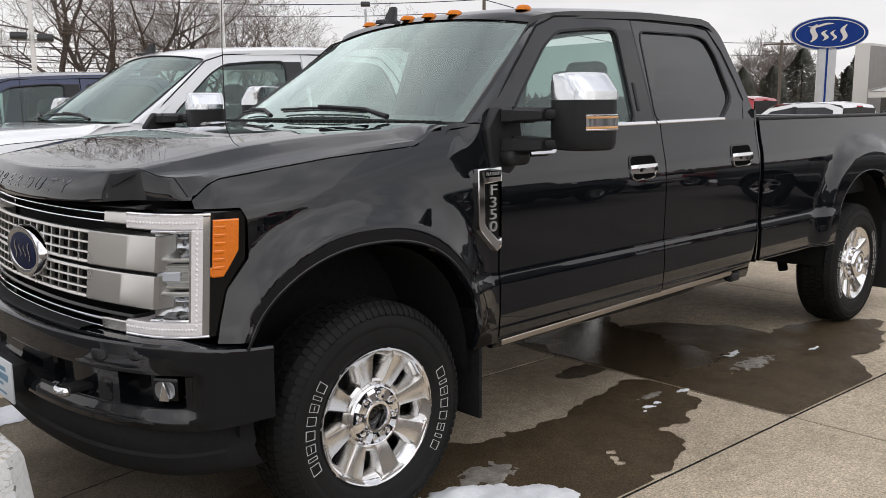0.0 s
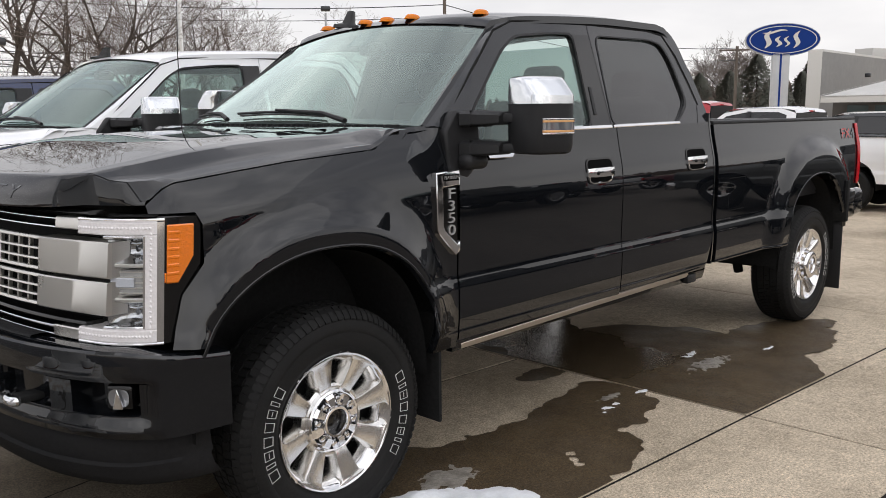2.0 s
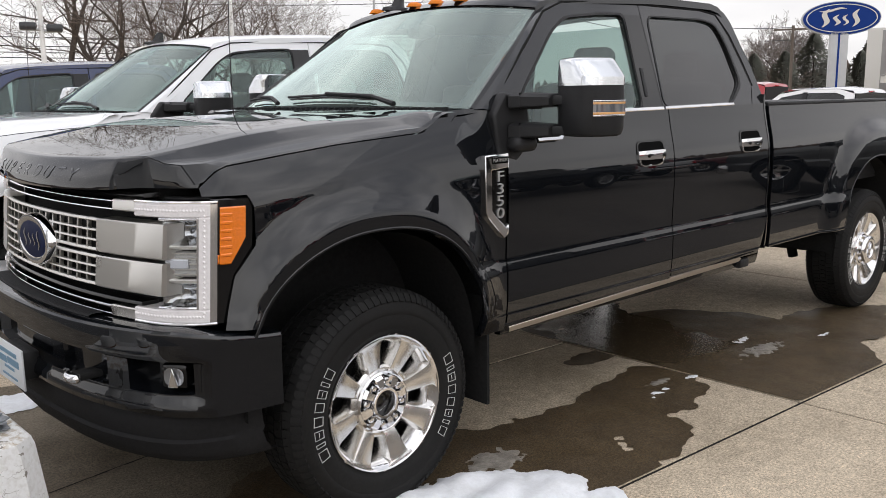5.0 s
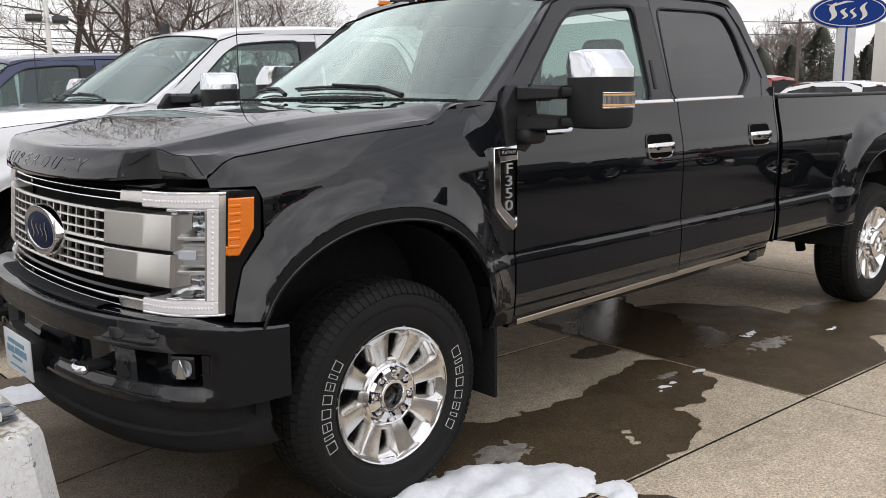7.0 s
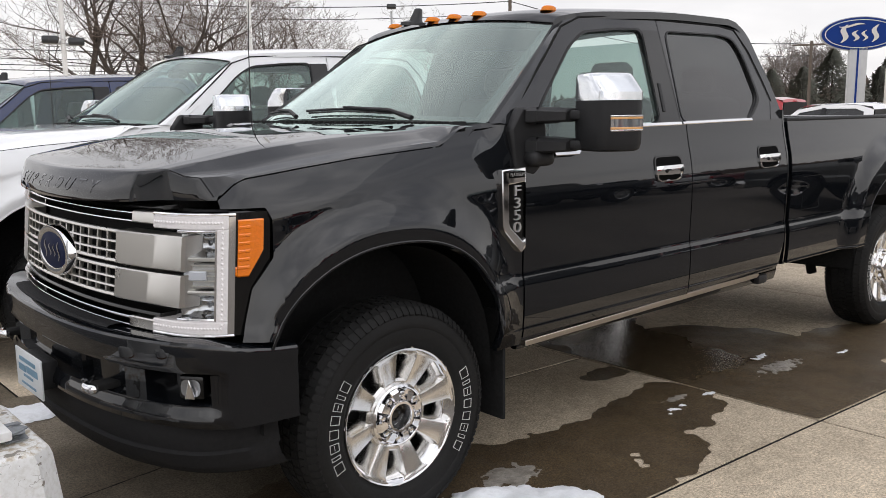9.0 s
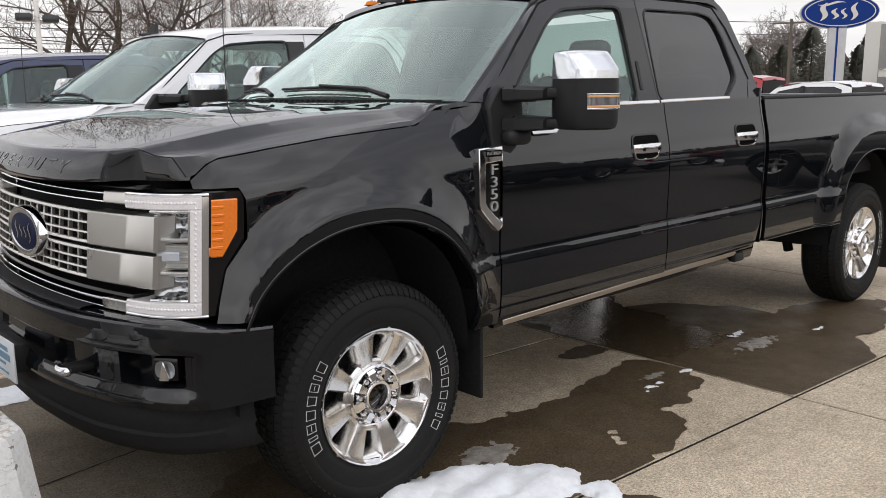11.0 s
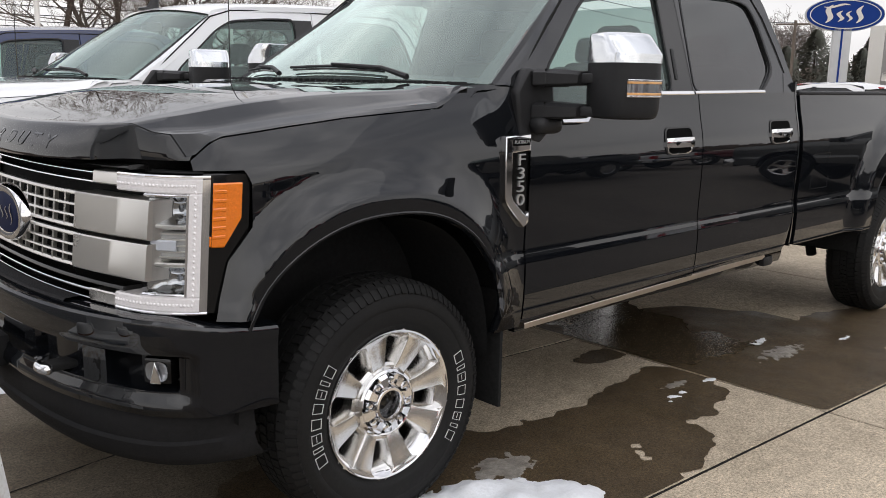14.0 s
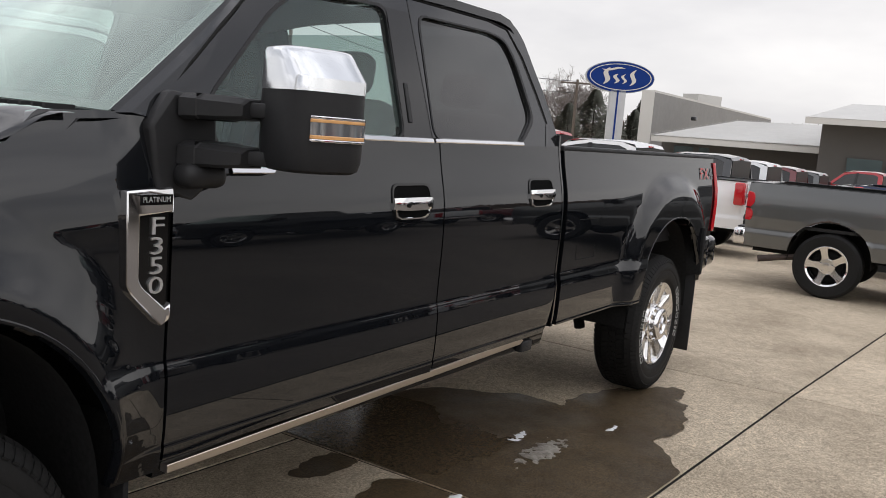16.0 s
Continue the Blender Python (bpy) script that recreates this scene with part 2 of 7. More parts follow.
def bm_rbox(lo, hi, r, bm=None, m=None, seg=2):
    """A box with rounded edges."""
    b2 = bm_box(lo, hi)
    bmesh.ops.recalc_face_normals(b2, faces=b2.faces)
    bmesh.ops.bevel(b2, geom=b2.edges[:], offset=r, segments=seg, profile=0.5, affect="EDGES")
    return bm_merge(bm, b2, m)


def bm_merge(bm, b2, m=None):
    if m:
        bmesh.ops.transform(b2, matrix=m, verts=b2.verts)
    if bm is None:
        return b2
    me = bpy.data.meshes.new("tmp")
    b2.to_mesh(me)
    b2.free()
    bm.from_mesh(me)
    bpy.data.meshes.remove(me)
    return bm


def bm_lathe(profile, seg=48, axis="y", bm=None, centre=(0, 0, 0)):
    """profile: (radius, height along the axis)."""
    rows = []
    for k in range(seg):
        a = 2 * math.pi * k / seg
        row = []
        for r, h in profile:
            p = {"y": (r * math.cos(a), h, r * math.sin(a)), "z": (r * math.cos(a), r * math.sin(a), h), "x": (h, r * math.cos(a), r * math.sin(a))}[axis]
            row.append(Vector(p) + Vector(centre))
        rows.append(row)
    rows.append(rows[0])
    return bm_grid(rows, bm)


def bm_prism(poly, to3, depth, bm=None):
    """A polygon in (a, b), placed by to3(a, b, d) at d = 0 and d = depth, with closed sides."""
    bm = bm or bmesh.new()
    f = [bm.verts.new(to3(a, b, 0.0)) for a, b in poly]
    g = [bm.verts.new(to3(a, b, depth)) for a, b in poly]
    bm.faces.new(f)
    bm.faces.new(g[::-1])
    k = len(poly)
    for i in range(k):
        bm.faces.new((f[i], f[(i + 1) % k], g[(i + 1) % k], g[i]))
    return bm


def bm_sheet(poly, to3):
    """A thin pane: one polygon in (a, b), placed by to3."""
    bm = bmesh.new()
    bm.faces.new([bm.verts.new(to3(a, b, 0.0)) for a, b in poly])
    return bm


def bm_ring(outer, inner, to3, depth, bm=None):
    """A frame between two polygons with the same number of corners."""
    bm = bm or bmesh.new()
    k = len(outer)
    lay = []
    for d in (0.0, depth):
        lay.append(([bm.verts.new(to3(a, b, d)) for a, b in outer], [bm.verts.new(to3(a, b, d)) for a, b in inner]))
    for i in range(k):
        j = (i + 1) % k
        (o0, i0), (o1, i1) = lay
        bm.faces.new((o0[i], o0[j], i0[j], i0[i]))
        bm.faces.new((o1[i], i1[i], i1[j], o1[j]))
        bm.faces.new((o0[i], o1[i], o1[j], o0[j]))
        bm.faces.new((i0[i], i0[j], i1[j], i1[i]))
    return bm


def bm_tube(pts, radius, seg=8, bm=None):
    """A round bar along points; radius may be a list."""
    rows = []
    pts = [Vector(p) for p in pts]
    up = Vector((0.13, 0.31, 0.94))
    for i, p in enumerate(pts):
        d = (pts[min(i + 1, len(pts) - 1)] - pts[max(i - 1, 0)]).normalized()
        a = d.cross(up).normalized()
        b = d.cross(a)
        r = radius[i] if isinstance(radius, (list, tuple)) else radius
        rows.append([p + r * (math.cos(2 * math.pi * k / seg) * a + math.sin(2 * math.pi * k / seg) * b) for k in range(seg)])
    bm = bm_grid(rows, bm, close=True)
    bm.verts.ensure_lookup_table()
    n = len(bm.verts)
    for base in (n - len(pts) * seg, n - seg):
        try:
            bm.faces.new([bm.verts[base + k] for k in range(seg)])
        except ValueError:
            pass
    return bm


def lerp_table(table, x):
    for (a, p), (b, q) in zip(table, table[1:]):
        if x <= b:
            t = max(0.0, min(1.0, (x - a) / (b - a)))
            return p + (q - p) * t
    return table[-1][1]


def sstep(a, b, x):
    t = max(0.0, min(1.0, (x - a) / (b - a)))
    return t * t * (3 - 2 * t)


def spread(a, b, n):
    return [a + (b - a) * i / (n - 1) for i in range(n)]


def catmull(pts, n):
    """n points on a smooth curve through pts."""
    pts = [Vector(p) for p in pts]
    out = []
    for i in range(n):
        u = (len(pts) - 1) * i / (n - 1)
        k = min(int(u), len(pts) - 2)
        t = u - k
        p0, p1, p2, p3 = pts[max(k - 1, 0)], pts[k], pts[k + 1], pts[min(k + 2, len(pts) - 1)]
        out.append(0.5 * (2 * p1 + (p2 - p0) * t + (2 * p0 - 5 * p1 + 4 * p2 - p3) * t * t + (3 * p1 - p0 - 3 * p2 + p3) * t ** 3))
    return out


def text_bm(body, size, depth, m):
    """Letters of the built-in font as a mesh, transformed by m; x along the writing, y up."""
    cu = bpy.data.curves.new("letters", "FONT")
    cu.body, cu.size, cu.extrude, cu.align_x, cu.align_y = body, size, depth, "CENTER", "CENTER"
    cu.resolution_u = 3
    ob = bpy.data.objects.new("letters", cu)
    me = ob.to_mesh()
    bm = bmesh.new()
    bm.from_mesh(me)
    ob.to_mesh_clear()
    bpy.data.objects.remove(ob)
    bpy.data.curves.remove(cu)
    bmesh.ops.transform(bm, matrix=m, verts=bm.verts)
    return bm

# ---- the crew-cab pickup; its own axes: x to the rear from the front axle, y across, z up ----
WB = 4.47
BODY_W = [(0.56, 0.978), (0.60, 0.986), (0.644, 0.9945), (0.648, 0.995), (0.658, 0.9925), (0.668, 0.9945), (0.70, 0.9975), (0.76, 0.9995), (0.832, 1.000), (0.840, 0.9993), (0.862, 0.9958), (0.880, 0.9920), (0.90, 0.9900), (1.0, 0.9925),
          (1.1, 0.996), (1.2, 0.995), (1.27, 0.990), (1.32, 0.980), (1.37, 0.968), (1.43, 0.956), (1.50, 0.945)]
ARCH_F, ARCH_R = (-0.04, 0.55, 0.545, 0.548), (4.49, 0.52, 0.55, 0.585)
FLARE_F = (-0.05, 0.55, 0.572, 0.620)


def arch_e(a, x, z, n=2.3):
    cx, cz, ax, az = a
    return (abs((x - cx) / ax) ** n + abs(max(z - cz, 0) / az) ** n) ** (1 / n)


def arch_z(a, x, low, n=2.3):
    cx, cz, ax, az = a
    t = abs((x - cx) / ax)
    return low if t >= 1 else max(low, cz + az * (1 - t ** n) ** (1 / n))


def flare(x, z):
    """How far the wheel arches stand out."""
    e = arch_e(FLARE_F, x, z)
    reach = 0.172 + 0.09 * sstep(-0.25, 0.25, x)
    if e >= 1:
        u = max(0.0, 1 - (e - 1) / reach)
        w = u ** 1.6
    else:
        w = 1 + 0.12 * min(1.0, (1 - e) / 0.03) - 0.15 * max(0.0, (1 - e) / 0.12)
    w *= 0.052 * sstep(0.55, 0.75, z) * sstep(0.76, 0.62, x)
    w += 0.050 * max(0.0, min(1.0, (1.46 - arch_e(ARCH_R, x, z)) / 0.20))
    return w - (0.075 * ((-0.22 - x) / 0.42) ** 2 if x < -0.22 else 0.0)


def side_w(z):
    """The plain body side, rounded over above the crease."""
    if z < 0.93:
        return lerp_table(BODY_W, z)
    return sum(lerp_table(BODY_W, z + d) for d in (-0.03, -0.02, -0.01, 0.0, 0.01, 0.02, 0.03)) / 7


def body_w(x, z):
    """Half the body's width."""
    return side_w(z) + flare(x, z)


FENDER_TOP = [(-0.645, 1.288), (-0.59, 1.338), (-0.56, 1.352), (-0.36, 1.380), (-0.16, 1.402), (0.255, 1.430), (0.345, 1.507), (0.66, 1.520)]


def fender_w(x, z):
    zt = lerp_table([(-0.645, 1.288), (-0.59, 1.338), (-0.56, 1.352), (-0.36, 1.380), (-0.16, 1.402), (0.255, 1.430), (0.66, 1.455)], x)
    drop = 0.14 + 0.06 * sstep(-0.2, 0.35, x)
    t = min(1.5, max(0.0, (z - (zt - drop)) / drop))
    crown = side_w(min(z, zt - drop, 1.2)) + flare(x, z) - 0.054 * t ** 1.5
    k = sstep(0.48, 0.65, x)
    return crown * (1 - k) + body_w(x, z) * k


LEVELS = sorted(set([round(0.46 + 0.03 * k, 3) for k in range(30)] + [z for z, _ in BODY_W] + [0.845, 0.852, 0.859, 0.875, 0.93, 0.640, 0.653, 0.663]))


def rounded(poly, r):
    """A polygon with each corner turned into a short arc."""
    out = []
    for i, p in enumerate(poly):
        p, a, b = Vector(p), Vector(poly[i - 1]), Vector(poly[(i + 1) % len(poly)])
        ra, rb = min(r, (a - p).length * 0.45), min(r, (b - p).length * 0.45)
        q0, q1 = p + (a - p).normalized() * ra, p + (b - p).normalized() * rb
        for t in (0.0, 0.25, 0.5, 0.75, 1.0):
            q = q0 * (1 - t) ** 2 + p * 2 * t * (1 - t) + q1 * t ** 2
            out.append((q.x, q.y))
    return out


def side_panel(s, xs, lo, hi, wfn, levels=LEVELS, bm=None, front_edge=True):
    """A body panel as columns from lo(x) to hi(x), with edges turned in."""
    out = []
    for i, x in enumerate(xs):
        a, b = lo(x), hi(x)
        zs = [min(max(z, a), b) for z in levels if z < 1.30] + spread(max(1.30, a), b, 8)
        col = [Vector((x, s * wfn(x, z), z)) for z in zs]
        out.append([col[0] + Vector((0, -s * 0.035, 0.0))] + col + [col[-1] + Vector((0, -s * 0.05, -0.006))])
    first = [p + Vector((0.0, -s * 0.03, 0)) for p in out[0]]
    last = [p + Vector((0.0, -s * 0.03, 0)) for p in out[-1]]
    return bm_grid(([first] if front_edge else []) + out + [last], bm)


def arch_xs(a, x0, x1, n_arch=34, n_side=8):
    cx, _, ax, _ = a
    mid = [cx - ax * 0.9995 * math.cos(math.pi * k / (n_arch - 1)) for k in range(n_arch)]
    left = spread(x0, cx - ax - 0.002, n_side) if x0 < cx - ax - 0.01 else []
    right = spread(cx + ax + 0.002, x1, n_side) if x1 > cx + ax + 0.01 else []
    return left + [x for x in mid if x0 <= x <= x1] + right


def glass_y(z):
    return 0.945 - 0.36 * (z - 1.48)


def on_side(s, out=0.0):
    """(x, z, depth) onto the sloping side of the upper cab."""
    return lambda x, z, d: Vector((x, s * (glass_y(z) + out - d), z))


def front_x(y, z):
    return -0.875 + 0.17 * (abs(y) / 0.95) ** 2.4 + 0.10 * max(z - 0.9, 0)


def front_box(ys, zlo, zhi, off0, off1, bm=None):
    """A bar that follows the curved front; off: metres proud of it at the back and front faces."""
    rows = []
    for y in ys:
        a, b = zlo(y) if callable(zlo) else zlo, zhi(y) if callable(zhi) else zhi
        xa, xb = front_x(y, a), front_x(y, b)
        r = min(0.004, (b - a) * 0.3)
        rows.append([Vector((xa - off0, y, a)), Vector((xa - off1 + r, y, a)), Vector((xa - off1, y, a + r)), Vector((xb - off1, y, b - r)), Vector((xb - off1 + r, y, b)), Vector((xb - off0, y, b))])
    bm = bm_grid(rows, bm, close=True)
    for r in (rows[0], rows[-1]):
        bm.faces.new([bm.verts.new(p) for p in r])
    return bm


LAMP_PLAN = catmull([(-0.795, 0.685), (-0.762, 0.785), (-0.705, 0.868), (-0.63, 0.925), (-0.505, 0.957)], 61)


def lamp_at(s, u, z, out=0.0):
    """Round the headlamp's corner: u from the inner end (0) to the rear end on the wing (1)."""
    k = max(0, min(59, int(u * 60)))
    f = u * 60 - k
    p = LAMP_PLAN[k].lerp(LAMP_PLAN[k + 1], f)
    t = (LAMP_PLAN[min(k + 2, 60)] - LAMP_PLAN[max(k - 1, 0)]).normalized()
    nx, ny = -t.y, t.x
    lean = 0.07 * (z - 1.05)
    return Vector((p.x + nx * out + lean, s * (p.y + ny * out), z))


def lamp_box(s, u0, u1, z0, z1, o0, o1, bm=None, n=10, zfn=None):
    rows = []
    for u in spread(u0, u1, n):
        a, b = zfn(u) if zfn else (z0, z1)
        r = 0.004
        rows.append([lamp_at(s, u, a, o0), lamp_at(s, u, a, o1 - r), lamp_at(s, u, a + r, o1), lamp_at(s, u, b - r, o1), lamp_at(s, u, b, o1 - r), lamp_at(s, u, b, o0)])
    bm = bm_grid(rows, bm, close=True)
    for r in (rows[0], rows[-1]):
        bm.faces.new([bm.verts.new(p) for p in r])
    return bm


HOOD_EDGE = [(-0.645, 1.292), (-0.59, 1.342), (-0.56, 1.356), (-0.36, 1.384), (-0.16, 1.406), (0.255, 1.434), (0.375, 1.510)]

HOOD_TOP = [(v.x, v.y) for v in catmull([(-0.94, 1.300), (-0.87, 1.345), (-0.78, 1.377), (-0.636, 1.410), (-0.40, 1.453), (-0.10, 1.480), (0.18, 1.494), (0.46, 1.506)], 57)]
HOOD_FRONT = [(v.x, v.y) for v in catmull([(0.0, -0.903), (0.2, -0.897), (0.4, -0.875), (0.55, -0.840), (0.64, -0.806), (0.70, -0.783), (0.785, -0.752), (0.868, -0.715), (0.905, -0.688), (0.938, -0.645)], 46)]


def hood_z(x, y):
    a = abs(y)
    ze = lerp_table(HOOD_EDGE, x) if abs(y) > 0.9 else lerp_table(HOOD_EDGE, max(x, -0.56))
    top = lerp_table(HOOD_TOP, x)
    ze = min(ze, top)
    sh = lerp_table([(0.0, 1.0), (0.30, 0.985), (0.50, 0.94), (0.69, 0.86), (0.755, 0.80), (0.77, 0.77), (0.845, 0.24), (0.86, 0.20), (0.925, 0.05), (0.938, 0.0)], a)
    return ze + (top - ze + 0.012) * sh


def make_wheel(parent, x, s, front):
    """Tyre with tread, outlined letters as plain shapes, an eight-spoke polished wheel with hub and nuts."""
    R, r0, yc = 0.428, 0.262, 0.868
    wheel = new("wheel")
    wheel.parent = parent
    wheel.location = (x, s * yc, R)
    wheel.rotation_euler = (0, radians(8 if front else -7), 0)
    q = s
    prof = [(r0 - 0.012, -0.105), (r0 + 0.006, -0.118), (0.30, -0.136), (0.36, -0.139), (0.402, -0.128), (0.419, -0.112), (0.4255, -0.09), (0.427, -0.03), (0.427, 0.03),
            (0.4255, 0.09), (0.419, 0.112), (0.402, 0.128), (0.36, 0.139), (0.345, 0.1385), (0.343, 0.1365), (0.33, 0.138), (0.30, 0.136), (0.286, 0.132), (0.283, 0.128), (r0 + 0.006, 0.118), (r0 - 0.012, 0.105)]
    bm = bm_lathe([(r, q * h) for r, h in prof], 96)
    part("tyre", bm, M_RUBBER, wheel, angle=50)
    # tread blocks
    bm = bmesh.new()
    rnd = random.Random(4)
    n = 84
    for k in range(n):
        a0 = 2 * math.pi * k / n
        for j, (y0, y1, sk) in enumerate(((-0.112, -0.078, 0.3), (-0.068, -0.026, -0.5), (-0.018, 0.018, 0.5), (0.026, 0.068, -0.5), (0.078, 0.112, 0.3))):
            off = (0.5 if j % 2 else 0.0) + rnd.uniform(-0.08, 0.08)
            w = 0.84 if j in (0, 4) else 0.80
            quad = []
            for yy in (y0, y1):
                for side in (-0.5, 0.5):
                    quad.append((a0 + (off + side * w + sk * (yy - y0) * 8) * 2 * math.pi / n, yy))
            dr = lambda yy: 0.4345 - 0.018 * max(0, (abs(yy) - 0.085) / 0.027) ** 1.5
            def P(r, t):
                return Vector((r * math.cos(t[0]), q * t[1], r * math.sin(t[0])))
            lo = [bm.verts.new(P(0.420 if abs(t[1]) < 0.1 else 0.408, t)) for t in quad]
            hi = [bm.verts.new(P(dr(t[1]), (t[0] + (a0 - t[0]) * 0.02, t[1]))) for t in quad]
            bm.faces.new((hi[0], hi[1], hi[3], hi[2]))
            for a, b in ((0, 1), (1, 3), (3, 2), (2, 0)):
                bm.faces.new((lo[a], lo[b], hi[b], hi[a]))
        for e, y0 in ((1, 0.108), (-1, -0.108)):
            t0, t1 = a0 + 0.1 * 2 * math.pi / n, a0 + 0.72 * 2 * math.pi / n
            c = [(0.4175, 0.109), (0.389, 0.1335)]
            v = []
            for t in (t0, t1):
                for r, h in c:
                    v.append(Vector((r * math.cos(t), q * e * h, r * math.sin(t))))
                    v.append(Vector(((r + 0.006) * math.cos(t), q * e * (h + 0.004), (r + 0.006) * math.sin(t))))
            vv = [bm.verts.new(p) for p in v]
            for f in ((1, 3, 7, 5), (0, 1, 5, 4), (3, 2, 6, 7), (0, 2, 3, 1), (4, 5, 7, 6)):
                bm.faces.new([vv[i] for i in f])
    part("tread", bm, M_RUBBER, wheel, angle=20)
    # outlined marks on the sidewall, in two arcs
    marks = ((-3.7, 1.15), (-2.7, 0.42), (-1.78, 0.95), (-0.6, 1.0), (0.6, 0.95), (1.7, 0.85), (2.55, 0.42), (3.45, 1.0))
    for centre in (math.pi * 0.5, math.pi * 1.5):
        for k, (pos, wide) in enumerate(marks):
            a = centre + pos * 0.132
            ha, r1, r2, t = 0.054 * wide, 0.303, 0.342, 0.0018
            to3 = lambda rr, ang, d: Vector((rr * math.sin(ang), q * (0.1392 - d), rr * math.cos(ang)))
            box4 = lambda ra, rb, h: [(ra, a - h), (rb, a - h), (rb, a + h), (ra, a + h)]
            bm = bm_ring(box4(r1, r2, ha), box4(r1 + t, r2 - t, ha - t / 0.32), to3, 0.003)
            if k in (2, 5):
                mid = (r1 + r2) / 2
                bm_prism(box4(mid - t / 2, mid + t / 2, ha * 0.6), to3, 0.003, bm)
            part("sidewall_mark", bm, M_LETTER, wheel)
    # rim barrel and lip
    bm = bm_lathe([(0.246, q * -0.10), (0.215, q * -0.08), (0.21, q * 0.02), (0.232, q * 0.085), (0.246, q * 0.108), (0.258, q * 0.122), (0.264, q * 0.124), (0.267, q * 0.119), (0.266, q * 0.108)], 72)
    part("rim", bm, M_CHROME, wheel, "polished wheel rim")
    # brake disc and dark well behind the spokes
    bm = bm_lathe([(0.03, q * 0.0), (0.19, q * 0.0), (0.19, q * -0.03), (0.214, q * -0.05)], 40)
    part("brake_disc", bm, M_DARK, wheel)
    for k in range(8):
        bm = bmesh.new()
        a = 2 * math.pi * (k + 0.5) / 8
        m = Matrix.Rotation(a, 4, "Y")
        rows = []
        for r, hw, y in ((0.100, 0.023, 0.082), (0.118, 0.0245, 0.090), (0.150, 0.028, 0.099), (0.190, 0.0345, 0.107), (0.222, 0.040, 0.113), (0.236, 0.044, 0.116), (0.243, 0.052, 0.118), (0.248, 0.066, 0.120), (0.254, 0.0945, 0.122)):
            ch = 0.011 * min(1.0, max(0.15, (0.252 - r) / 0.02))
            rows.append([m @ Vector((-hw - ch - 0.006, q * (y - 0.075), r)), m @ Vector((-hw - ch, q * (y - 0.020), r)), m @ Vector((-hw, q * (y - 0.001), r)), m @ Vector((-hw + 0.003, q * y, r)), m @ Vector((0.0, q * (y - 0.001), r)),
                         m @ Vector((hw - 0.003, q * y, r)), m @ Vector((hw, q * (y - 0.001), r)), m @ Vector((hw + ch, q * (y - 0.020), r)), m @ Vector((hw + ch + 0.006, q * (y - 0.075), r))])
        bm_grid(rows, bm)
        part("spoke", bm, M_SPOKE, wheel, angle=28)
    part("hub_web", bm_lathe([(0.146, q * 0.040), (0.141, q * 0.080), (0.132, q * 0.088), (0.116, q * 0.086)], 48), M_SPOKE, wheel)
    bm = bm_lathe([(0.122, q * 0.070), (0.120, q * 0.098), (0.113, q * 0.104), (0.108, q * 0.102), (0.104, q * 0.088), (0.064, q * 0.088), (0.062, q * 0.112), (0.058, q * 0.118), (0.050, q * 0.118), (0.046, q * 0.110), (0.044, q * 0.07), (0.030, q * 0.068)], 48)
    hub = part("hub_cover", bm, M_CHROME, wheel, "chrome hub cover")
    part("hub_bore", bm_lathe([(0.0, q * 0.075), (0.016, q * 0.076), (0.020, q * 0.082), (0.026, q * 0.082), (0.030, q * 0.072), (0.043, q * 0.071)], 28), M_GLOSSBLACK, hub)
    for k in range(8):
        a = 2 * math.pi * k / 8
        c = Vector((0.084 * math.cos(a), 0, 0.084 * math.sin(a)))
        # raised dark ring that paints the shade round a sunken nut
        part("nut_pocket", bm_lathe([(0.020, q * 0.0885), (0.0195, q * 0.0905), (0.015, q * 0.091)], 14, centre=c), M_DARK, hub)
        part("wheel_nut", bm_lathe([(0.0145, q * 0.085), (0.0145, q * 0.105), (0.010, q * 0.113), (0.0, q * 0.115)], 6, centre=c), M_CHROME, hub, angle=20)
    if not front:
        part("axle_barrel", bm_lathe([(0.104, q * 0.084), (0.103, q * 0.128), (0.099, q * 0.146), (0.090, q * 0.154), (0.070, q * 0.156), (0.062, q * 0.154), (0.058, q * 0.146), (0.055, q * 0.122), (0.030, q * 0.118), (0.0, q * 0.117)], 48), M_CHROME, hub, "chrome rear axle barrel")
    for k in range(8):
        a = 2 * math.pi * (k + 0.5) / 8
        m = Matrix.Rotation(-a, 4, "Y")
        bm = bm_grid([[m @ Vector((r, q * y, t * w)) for t in (-1, -0.6, 0, 0.6, 1)] for r, y, w in ((0.058, 0.100, 0.010), (0.068, 0.116, 0.011), (0.098, 0.114, 0.016), (0.112, 0.098, 0.018))])
        part("hub_lobe", bm, M_CHROME, hub)
    return wheel


